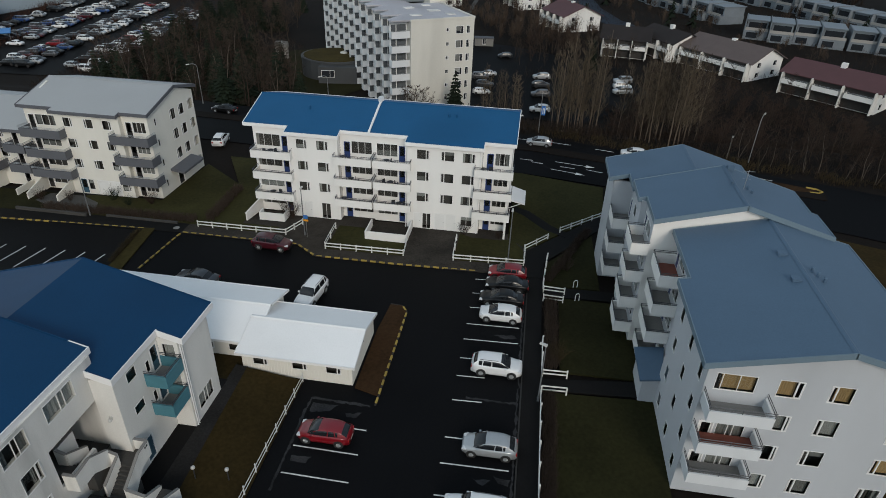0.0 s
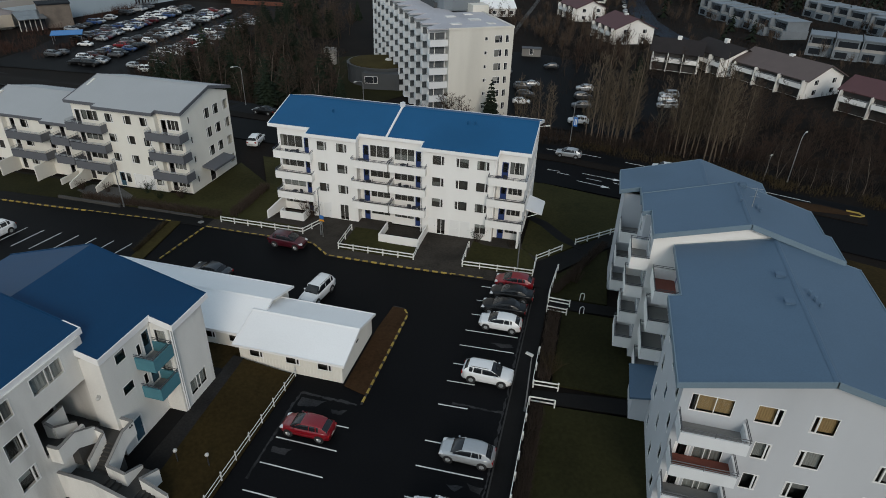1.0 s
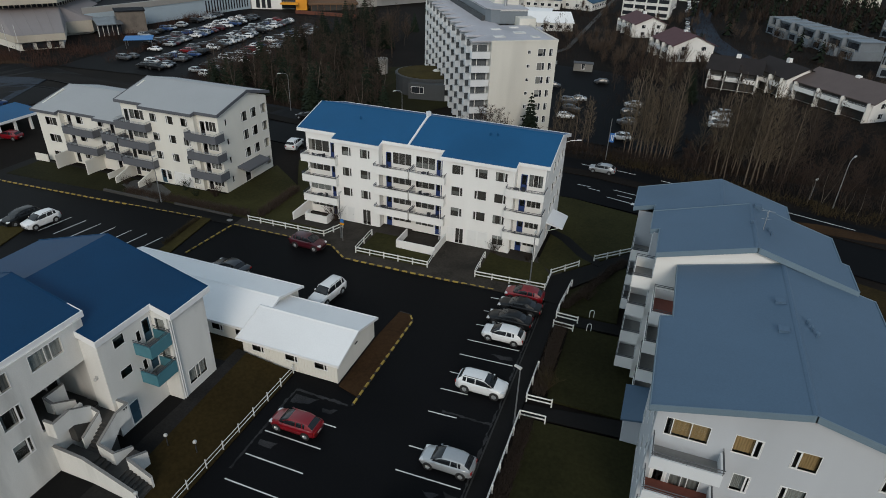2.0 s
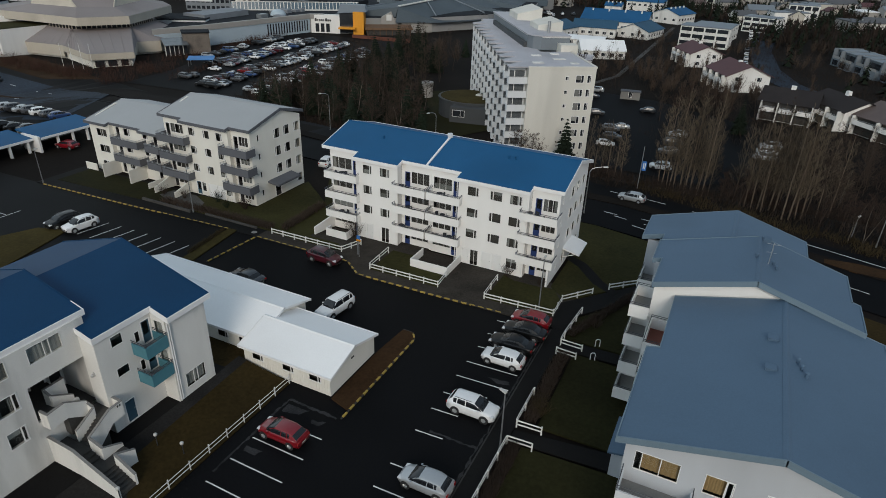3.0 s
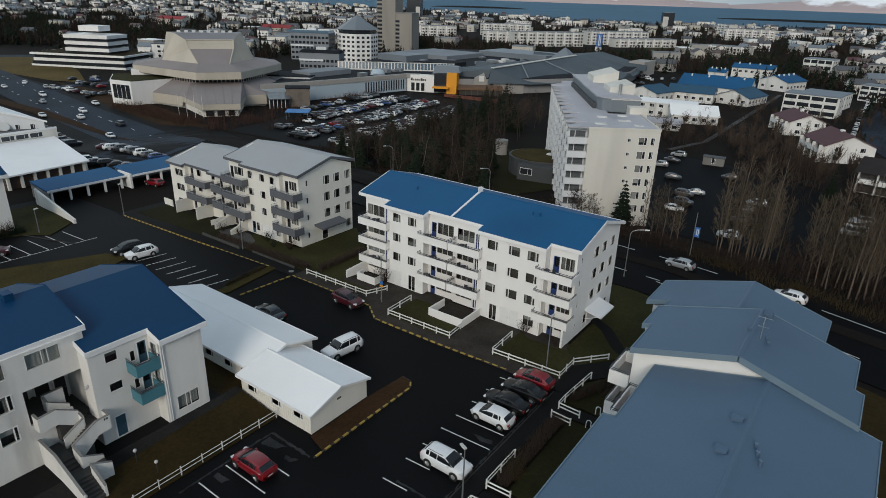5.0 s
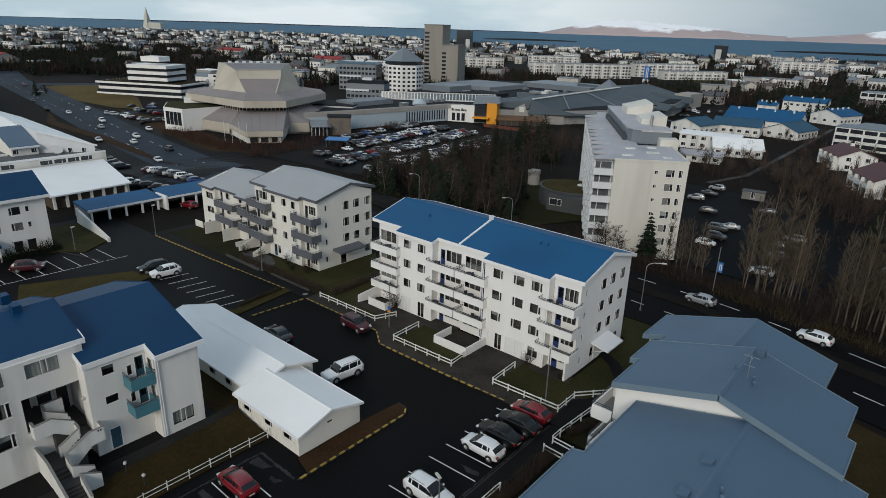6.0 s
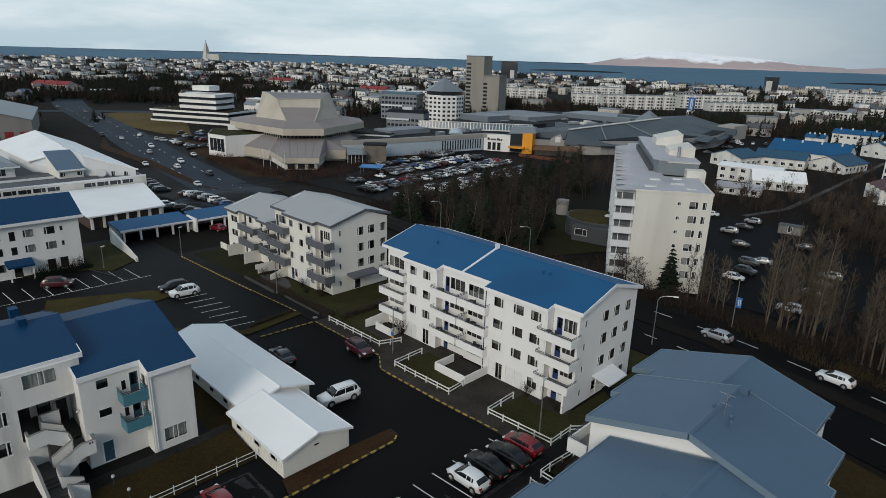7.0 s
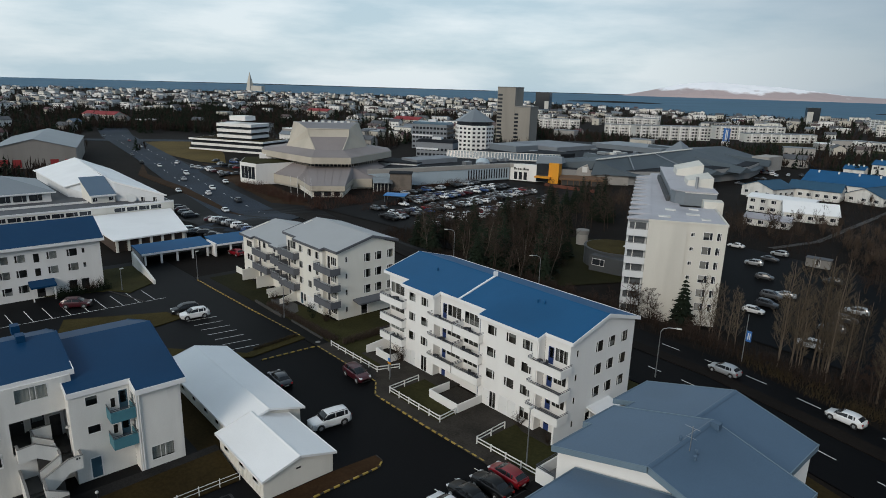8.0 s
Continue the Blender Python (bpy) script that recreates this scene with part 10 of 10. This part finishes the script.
def far_tree(s, x, y, z, h, rng, dark, fine=0):
    """Conifer: many small boughs over a cone. Bare tree: upward slivers round a stem."""
    if dark:
        for k in range(20):
            f = (k + rng.random()) / 20
            a = k * 2.4 + rng.uniform(-0.4, 0.4)
            r = h * 0.24 * (1 - f) ** 0.8 + 0.2
            ca, sa = math.cos(a), math.sin(a)
            zz = z + h * (0.05 + 0.9 * f)
            w = 0.55 * r + 0.12
            tip = (x + ca * r * rng.uniform(0.8, 1.25), y + sa * r * rng.uniform(0.8, 1.25), zz - 0.12 * h * (1 - f))
            s.poly([(x - sa * w * 0.5, y + ca * w * 0.5, zz + 0.10 * h), tip, (x + sa * w * 0.5, y - ca * w * 0.5, zz + 0.06 * h)])
            s.poly([(tip[0] - sa * w, tip[1] + ca * w, tip[2] + 0.02 * h), (tip[0] + sa * w, tip[1] - ca * w, tip[2] + 0.02 * h), (x, y, zz + 0.12 * h)])
        return
    far = h > 0 and fine == 0
    for k in range(9 if far else 26):
        a, o = rng.uniform(0, 6.283), rng.random() ** 0.7
        hh = h * rng.uniform(0.62, 1.0) * (1 - 0.30 * o)
        bx, by, bz = x + math.cos(a) * o * h * 0.06, y + math.sin(a) * o * h * 0.06, z + h * rng.uniform(0.0, 0.35)
        tx, ty = x + math.cos(a) * o * h * 0.40, y + math.sin(a) * o * h * 0.40
        wd = (0.030 if far else 0.010) * h
        wx, wy = -math.sin(a) * wd, math.cos(a) * wd
        mx, my, mz = (bx + tx) / 2 + rng.gauss(0, 0.03) * h, (by + ty) / 2 + rng.gauss(0, 0.03) * h, z + hh * 0.6
        s.poly([(bx, by, bz), (mx + wx, my + wy, mz), (tx, ty, z + hh), (mx - wx, my - wy, mz)])
        if far:
            continue
        for j in range(7):
            f = rng.uniform(0.15, 0.95)
            px, py, pz = (bx + (tx - bx) * f, by + (ty - by) * f, bz + (z + hh - bz) * f)
            b = rng.uniform(0, 6.283)
            ln = h * rng.uniform(0.08, 0.2)
            s.poly([(px - wx * 0.6, py - wy * 0.6, pz), (px + wx * 0.6, py + wy * 0.6, pz), (px + math.cos(b) * ln * 0.7, py + math.sin(b) * ln * 0.7, pz + ln * rng.uniform(0.2, 0.9))])


TREE = random.Random(41)
TREES_MADE, FAR_WOOD = [], {}
TREE_LABEL = {"poplar": "tall slim bare poplar at the edge of the wood", "birch": "bare pale-stemmed birch with fine twigs", "bare": "bare brown winter tree with a twiggy crown",
              "small": "low bare many-stemmed tree in the wood", "spruce": "dark green spruce with drooping boughs"}


def plant(kind, x, y, h, group):
    v = TREE.randrange(5)
    if kind == "poplar":
        tm, cm = bare_tree_meshes(("poplar", v), 14.0, 100 + v, slim=True, twig="twig_pale", bark="bark_pale", limbs=26)
        base = 14.0
    elif kind == "birch":
        tm, cm = bare_tree_meshes(("birch", v), 8.0, 200 + v, stems=2, bark="bark_white", limbs=9)
        base = 8.0
    elif kind == "small":
        tm, cm = bare_tree_meshes(("small", v), 6.0, 300 + v, stems=3, twig="twig_red", limbs=7)
        base = 6.0
    elif kind == "spruce":
        tm, cm = conifer_meshes(("spruce", v), 9.0, 400 + v)
        base = 9.0
    else:
        tm, cm = bare_tree_meshes(("bare", v), 9.0, 500 + v, limbs=16)
        base = 9.0
    k = h / base
    m = pose(x, y, land(x, y) - 0.1, 0, 0, TREE.uniform(0, 360)) @ Matrix.Diagonal((k * TREE.uniform(0.9, 1.15), k * TREE.uniform(0.9, 1.15), k, 1))
    TREES_MADE.append(1)
    if len(TREES_MADE) > 290 and y > 196:
        far_tree(FAR_WOOD.setdefault("needle" if kind == "spruce" else "twig_haze", Shape()), x, y, land(x, y) - 0.1, h, TREE, kind == "spruce", 1)
        return None
    if len(TREES_MADE) > 290:
        for me in (tm, cm):
            sh = FAR_WOOD.setdefault(me.materials[0].name, Shape())
            k0 = len(sh.v)
            sh.v += [tuple(m @ v.co) for v in me.vertices]
            sh.f += [tuple(k0 + i for i in p.vertices) for p in me.polygons]
        return None
    o = thing("tree", x, y, land(x, y) - 0.1, 0, TREE_LABEL[kind], "tree", group)
    o.matrix_basis = m
    part("trunk", tm, None, o)
    part("crown", cm, None, o)
    return o


def road_y(x):
    """The northern edge of the road behind the flats."""
    line = [(-150, 127), (-100, 117), (-56, 106.5), (-20, 104.5), (2, 103.3), (14, 100.1), (46, 92.5), (80, 80.5), (160, 49)]
    for (a, ya), (b, yb) in zip(line[:-1], line[1:]):
        if a <= x <= b:
            return ya + (yb - ya) * (x - a) / (b - a)
    return 60


CLEAR = [(-22.5, 131, 13), (-14, 134, 12), (-30, 145, 14), (-36, 128, 8.5), (-46, 133, 6), (-20, 150, 12), (4, 121, 4), (2, 126, 6), (2, 136, 7), (13, 122, 4.5), (14, 132, 6), (34, 196, 11), (58, 190, 12), (74, 162, 13), (18, 145, 6)]
# bare trees before the low white buildings
for i in range(26):
    plant("bare", TREE.uniform(-52, -18), TREE.uniform(203, 232), TREE.uniform(4.5, 7.5), "trees among the houses")
# tall poplars along the wood's edge
for x0, x1, n_, off in ((5.0, 12.5, 9, 8.2), (19.0, 27.0, 10, 7.2), (-8.0, -1.5, 6, 9.0)):
    for i in range(n_):
        x = x0 + (x1 - x0) * (i + TREE.uniform(-0.2, 0.2)) / (n_ - 1)
        plant("poplar", x, road_y(x) + off + TREE.uniform(-1.2, 3.2), TREE.uniform(12.0, 18.0) if x > 0 else TREE.uniform(9.5, 12.5), "poplars along the road")
# second row, further in
for x, y in ((7.5, 114.5), (24, 114), (28.5, 113), (9.0, 119.5), (11.0, 122.5), (12.5, 117.5), (22.0, 118.5), (25.0, 120.5), (6.2, 117.0), (8.2, 123.5), (10.2, 116.0), (13.2, 121.0), (17.5, 115.5), (19.8, 121.5), (23.4, 116.6), (27.2, 117.8), (30.4, 115.4), (32.6, 119.0)):
    plant("poplar", x, y, TREE.uniform(12.0, 15.0), "poplars along the road")
for x, y, h in ((22.0, 109.5, 12.5), (26.5, 110.5, 13.0), (30.0, 108.0, 11.0)):
    plant("bare", x, y, h, "trees along the road")
# pale stems at the edge further east
for i in range(26):
    x = 33 + i * 2.35 + TREE.uniform(-0.7, 0.7)
    plant("birch", x, road_y(x) + TREE.uniform(3.2, 5.6), TREE.uniform(4.0, 6.5), "birches along the road")


def clear(x, y):
    return all(math.hypot(x - a, y - b) > c for a, b, c in CLEAR)


# the wood beyond the grey-roofed flats
for i in range(105):
    x = TREE.uniform(-100, -44)
    y = road_y(x) + 4 + TREE.random() * (38 - abs(x + 70) * 0.25)
    if x > -60 and y > 118 + (-44 - x) * 1.6:
        continue
    if clear(x, y):
        c = TREE.random()
        plant("spruce" if c < 0.42 else "birch" if c < 0.6 else "bare", x, y, TREE.uniform(6.5, 12.0), "trees of the western wood")
for x, y, h in ((-61, 147, 13), (-68, 144, 13.5), (-75, 153, 11), (-58, 140, 11), (-50, 118, 9), (-54, 112, 9)):
    plant("bare", x, y, h, "trees of the western wood")
# between the pavilion and the big car park
for i in range(120):
    y = TREE.uniform(128, 236)
    x = -101 - max(0, y - 175) * 0.2 + TREE.random() ** 1.3 * (34 - abs(y - 165) * 0.1)
    if clear(x, y) and math.hypot(x + 67, y - 163) > 7:
        c = TREE.random()
        plant("spruce" if c < 0.28 else "bare", x, y, TREE.uniform(6.5, 11.5), "trees of the western wood")
# east of the tower's car park
for i in range(26):
    x, y = TREE.uniform(28, 50), TREE.uniform(118, 166)
    plant("birch" if i % 3 == 0 else "bare", x, y, TREE.uniform(5.0, 8.5), "trees east of the tower's car park")
# beside the tower block
plant("spruce", -14.2, 119.8, 11.0, "trees by the tower block")
for x, y, h in ((-21.5, 117.2, 7.2), (-19.6, 118.0, 6.6), (-23.4, 118.4, 6.8), (-18.0, 116.4, 5.4), (-26.5, 117, 4.6), (-10.8, 118.5, 4.8)):
    plant("small", x, y, h, "trees by the tower block")
for i in range(42):
    x = TREE.uniform(-44, 3)
    y = road_y(x) + TREE.uniform(2.5, 10)
    if clear(x, y):
        plant("small", x, y, TREE.uniform(1.6, 3.4), "low trees along the road")
# the wood of low trees to the east
for i in range(210):
    x = TREE.uniform(15, 125)
    lo = road_y(x) + 6
    y = lo + TREE.random() ** 1.2 * (150 - lo + (20 if x > 70 else 0))
    if y > 166 - (x - 40) * 0.75 and x > 40:
        continue
    if clear(x, y):
        plant("small" if TREE.random() < 0.62 else "bare", x, y, TREE.uniform(3.8, 6.6), "trees of the eastern wood")
# round the car parks and the houses to the north
for i in range(230):
    x = TREE.uniform(-60, 120)
    y = TREE.uniform(140, 330)
    if not clear(x, y) or (-2 < x < 30 and y < 160) or any(abs(x - a) < 15 and abs(y - b) < 9 for a, b in ((34, 196), (58, 190), (74, 162), (13, 231), (-3, 268), (-6, 320), (-4, 352), (70, 292), (84, 256), (92, 226), (112, 205), (-62, 272), (-40, 277), (-58, 252), (-60, 316), (62, 330))):
        continue
    if (x < 26 and y < 172) or (y < 230 and x < -6 - (y - 172) * 0.28):
        continue
    c = TREE.random()
    plant("spruce" if c < 0.09 else "bare" if c < 0.7 else "small", x, y, TREE.uniform(4.5, 8.5) if c > 0.09 else TREE.uniform(6, 9.5), "trees among the houses")
for i in range(75):
    y = TREE.uniform(172, 250)
    x = -4 - (y - 172) * 0.28 + TREE.random() * 34
    if clear(x, y):
        plant("bare" if i % 3 else "small", x, y, TREE.uniform(5.0, 9.0), "trees east of the tower's car park")
for x, y in ((-44, 214), (-37, 219), (-31, 226), (-48, 226), (-26, 232), (-40, 231), (-38, 246), (-34, 250), (-30, 243), (-46, 240), (-28, 256), (-20, 236)):
    plant("bare", x, y, TREE.uniform(6, 9), "trees among the houses")


for nm_, sh_ in FAR_WOOD.items():
    solid("distant_wood", sh_, M[nm_], "bare and evergreen trees among the houses", "trees", kind="stuff")


def scrub(name, spots, seed, label, mat, h0, h1, reach, count):
    """Undergrowth: thin leaning shoots scattered over many spots, in one mesh."""
    rng = random.Random(seed)
    s = Shape()
    for x, y in spots:
        for k in range(count):
            px, py = x + rng.gauss(0, reach), y + rng.gauss(0, reach)
            z = land(px, py) - 0.12
            h = rng.uniform(h0, h1)
            tip = Vector((px + rng.gauss(0, 0.35) * h, py + rng.gauss(0, 0.35) * h, z + h))
            root = Vector((px, py, z))
            w = Vector((rng.uniform(-1, 1), rng.uniform(-1, 1), 0)).normalized() * 0.035
            mid = root.lerp(tip, 0.55) + Vector((rng.gauss(0, 0.08), rng.gauss(0, 0.08), 0))
            s.poly([root - w, root + w, mid + w * 0.7, mid - w * 0.7]).poly([mid - w * 0.7, mid + w * 0.7, tip])
            for j in range(2):
                q = root.lerp(tip, rng.uniform(0.3, 0.7))
                e = q + Vector((rng.gauss(0, 0.3), rng.gauss(0, 0.3), rng.uniform(0.1, 0.45))) * h * 0.7
                s.poly([q - w * 0.5, q + w * 0.5, e])
    return solid(name, s, M[mat], label, "undergrowth", kind="stuff")


sr_ = random.Random(7)
spots = []
for i in range(720):
    x = sr_.uniform(12, 125)
    lo = road_y(x) + 4.5
    y = lo + sr_.random() ** 1.1 * (150 - lo)
    if clear(x, y) and not (x > 40 and y > 166 - (x - 40) * 0.75):
        spots.append((x, y))
scrub("undergrowth", spots, 1, "tangled brown undergrowth of the eastern wood", "twig_dark", 0.8, 2.5, 1.6, 24)
spots = []
for i in range(420):
    x = sr_.uniform(-110, -42)
    y = road_y(x) + 3 + sr_.random() * (38 - abs(x + 70) * 0.25)
    if not (x > -60 and y > 120 + (-44 - x) * 1.6):
        spots.append((x, y))
for i in range(160):
    x = sr_.uniform(-44, 14)
    spots.append((x, road_y(x) + sr_.uniform(2.4, 8.0)))
spots = [p for p in spots if clear(*p)]
scrub("undergrowth", spots, 2, "tangled brown undergrowth beside the road", "twig_dark", 0.7, 2.4, 1.3, 24)
spots = []
for i in range(150):
    x = sr_.uniform(2, 100)
    spots.append((x, road_y(x) + sr_.uniform(1.6, 4.6)))
scrub("dry_grass", spots, 3, "tall yellowed dry grass along the road", "blade", 0.4, 1.1, 0.8, 34)
spots = []
for i in range(1500):
    spots.append((sr_.uniform(-70, 115), sr_.uniform(135, 330)))
spots = [p for p in spots if clear(*p) and not (-2 < p[0] < 30 and p[1] < 160) and not (p[1] < 230 and p[0] < -4 - max(0, p[1] - 172) * 0.28)]
for k in range(70):
    spots.append((sr_.uniform(-52, -22), sr_.uniform(205, 236)))
scrub("undergrowth", spots, 4, "brown hedges and undergrowth among the houses", "twig_dark", 0.5, 2.0, 2.2, 24)


spots = []
for x0_ in (-109.1, -126.2, -142.0):
    for k in range(30):
        spots.append((x0_ - 0.13 * 2.9 * k, 139 + 0.99 * 2.9 * k))
for k in range(60):
    spots.append((sr_.uniform(-176, -150), sr_.uniform(122, 150)))
for k in range(60):
    f_ = sr_.random()
    spots.append((-166 - 6 * f_, 182 + 54 * f_))
for k in range(40):
    spots.append((-108 + 0.2 * k, 136 + 2.6 * k))
for k in range(90):
    spots.append((sr_.uniform(-215, -165), 124 + sr_.uniform(0, 8)))
for k in range(30):
    spots.append((sr_.uniform(-172, -154), sr_.uniform(140, 172)))
scrub("undergrowth", spots, 5, "reddish bare shrubs among the parked cars", "twig_rust", 1.0, 3.6, 0.9, 20)


# trees of the far town, joined
dk_, br_ = Shape(), Shape()
ft_ = random.Random(19)
for i in range(34000):
    dist_ = 300 * (2250 / 300) ** (ft_.random() ** 0.8)
    brg = radians(ft_.uniform(-92, 20))
    x, y = EX + dist_ * math.sin(brg), EY + dist_ * math.cos(brg)
    shore = shore_at(math.degrees(brg))
    if dist_ > shore - 40 or not open_land(x, y, 4):
        continue
    nz_ = math.sin(x * 0.021 + 1.3) + math.sin(y * 0.027 - x * 0.011)
    if nz_ < ft_.uniform(-2.2, 0.3 if dist_ < 1300 else 1.2):
        continue
    dark = ft_.random() < 0.15
    far_tree(dk_ if dark else br_, x, y, land(x, y) - 0.3, ft_.uniform(5.0, 10.5), ft_, dark)
for i in range(19000):
    dist_ = 300 + 800 * ft_.random()
    brg = radians(ft_.uniform(-92, -20) if i < 9000 else ft_.uniform(-92, -60) if i < 16000 else ft_.uniform(-42, -4))
    x, y = EX + dist_ * math.sin(brg), EY + dist_ * math.cos(brg)
    if not open_land(x, y, 4) or math.sin(x * 0.033) + math.sin(y * 0.041 + 0.6) < ft_.uniform(-1.0, 1.6):
        continue
    dark = ft_.random() < 0.22
    far_tree(dk_ if dark else br_, x, y, land(x, y) - 0.3, ft_.uniform(6.0, 11.5), ft_, dark)
for i in range(2600):
    x = ft_.uniform(-1000, -500)
    y = ft_.uniform(-0.42 * (x + 500) + 150, -0.42 * (x + 500) + 245)
    dark = ft_.random() < 0.25
    if abs(y - (150 - (x + 480) * 0.2)) > 16:
        far_tree(dk_ if dark else br_, x, y, land(x, y) - 0.3, ft_.uniform(6.0, 11.0), ft_, dark)
for i in range(26):
    x, y = -392 + ft_.gauss(0, 9), 196 + ft_.gauss(0, 7)
    far_tree(dk_, x, y, land(x, y) - 0.3, ft_.uniform(6, 9), ft_, True)
for i in range(170):
    x, y = ft_.uniform(-70, 60), ft_.uniform(415, 520)
    far_tree(dk_, x, y, land(x, y) - 0.3, ft_.uniform(6, 10), ft_, True)
solid("distant_conifers", dk_, M["needle"], "dark conifers among the distant houses", "trees", kind="stuff")
solid("distant_bare_trees", br_, M["twig_far"], "bare brown trees among the distant houses", "trees", kind="stuff")

# ---- shrubs and hedges near the flats ----
for x, y, z, k, seed, tw, lab in ((-27.9, 66.3, 0.1, 1.25, 1, "twig", "bare bushy shrub beside the corner of the white flats"), (-5.9, 66.2, 0.14, 0.75, 2, "twig", "small bare shrub at the foot of the white flats"),
                                  (5.4, 44.7, 0.1, 0.95, 3, "blade", "spiky pale shrub at the lawn's corner"), (6.4, 60.4, 0.1, 0.8, 4, "twig", "low bare shrub on the lawn"), (-84, 41, 0.14, 1.0, 5, "twig_red", "brown shrub by the white flats"),
                                  (-1.6, 66.0, 0.14, 0.5, 2, "twig", "low shrub beneath the balconies"), (12.2, 52.8, 0.14, 0.7, 3, "needle", "low evergreen shrub by the entrance"), (-86, 38.5, 0.14, 1.1, 1, "twig", "brown shrub by the white flats"),
                                  (-84.6, 36.4, 0.1, 0.9, 2, "needle", "dark evergreen bush at the foot of the white flats"), (-84.4, 38.6, 0.1, 0.8, 4, "needle", "dark evergreen bush at the foot of the white flats"), (-84.6, 42.6, 0.1, 1.0, 3, "needle", "dark evergreen bush at the foot of the white flats"), (-84.4, 40.6, 0.1, 0.7, 1, "twig_red", "low brown bush at the foot of the white flats"),
                                  (-61.0, 64.2, 0.14, 0.7, 1, "twig_red", "reddish bare shrub before the grey-roofed flats"), (-57.2, 64.6, 0.14, 0.65, 3, "twig", "bare shrub before the grey-roofed flats"), (-49.3, 65.0, 0.14, 0.6, 5, "needle", "low evergreen shrub before the grey-roofed flats"),
                                  (-46.8, 66.0, 0.14, 0.8, 4, "twig_red", "reddish bare shrub before the grey-roofed flats"), (-52.0, 66.0, 0.14, 0.8, 2, "needle", "low evergreen shrub before the grey-roofed flats")):
    solid("shrub", bush_meshes(("bush", seed, tw), seed, 2.0, 0.75, 46, tw), None, lab, "shrub", group="shrubs", m=pose(x, y, z, 0, 0, seed * 70) @ Matrix.Diagonal((k, k, k, 1)))


def hedge(x0, y0, x1, y1, w, h, label, twig="twig", seed=3):
    """A clipped bare hedge: a dense row of thin shoots."""
    rng = random.Random(seed)
    s = Shape()
    length = math.dist((x0, y0), (x1, y1))
    dx, dy = (x1 - x0) / length, (y1 - y0) / length
    for i in range(int(length * 150)):
        t, o = rng.uniform(0, length), rng.uniform(-w / 2, w / 2)
        p = Vector((x0 + dx * t - dy * o, y0 + dy * t + dx * o, 0.06))
        hh = h * rng.uniform(0.7, 1.08)
        e = p + Vector((rng.gauss(0, 0.2), rng.gauss(0, 0.2), hh))
        wv = Vector((rng.uniform(-1, 1), rng.uniform(-1, 1), 0)).normalized() * 0.016
        s.poly([p - wv, p + wv, e + wv * 0.4, e - wv * 0.4])
        for j in range(3):
            q = p.lerp(e, rng.uniform(0.25, 0.95))
            f = q + Vector((rng.gauss(0, 0.22), rng.gauss(0, 0.22), rng.uniform(-0.05, 0.25)))
            s.poly([q - wv * 0.5, q + wv * 0.5, f])
    return solid("hedge", s, M[twig], label, "hedge", group="bare hedges")


hedge(4.8, 43.4, 4.8, 54.2, 1.1, 0.9, "bare brown hedge along the footpath", seed=1)
hedge(4.7, 20, 4.7, 40.0, 1.0, 0.9, "bare brown hedge along the footpath", seed=2)
hedge(-84.2, 35.2, -84.2, 44.0, 1.6, 1.1, "dark evergreen hedge at the foot of the white flats", twig="needle", seed=8)
hedge(-59, 62.2, -39, 62.8, 1.2, 0.9, "clipped bare hedge before the grey-roofed flats", seed=3)
hedge(-37.4, 63.2, -37.6, 72.5, 1.2, 1.0, "bare hedge between the two blocks of flats", seed=4)
hedge(4.4, 57.6, 9.4, 70.0, 0.8, 0.8, "low bare hedge beside the diagonal path", seed=5)
hedge(-43.4, 52.0, -44.4, 59.2, 0.5, 0.35, "low clipped hedge on the grass strip", twig="blade", seed=6)
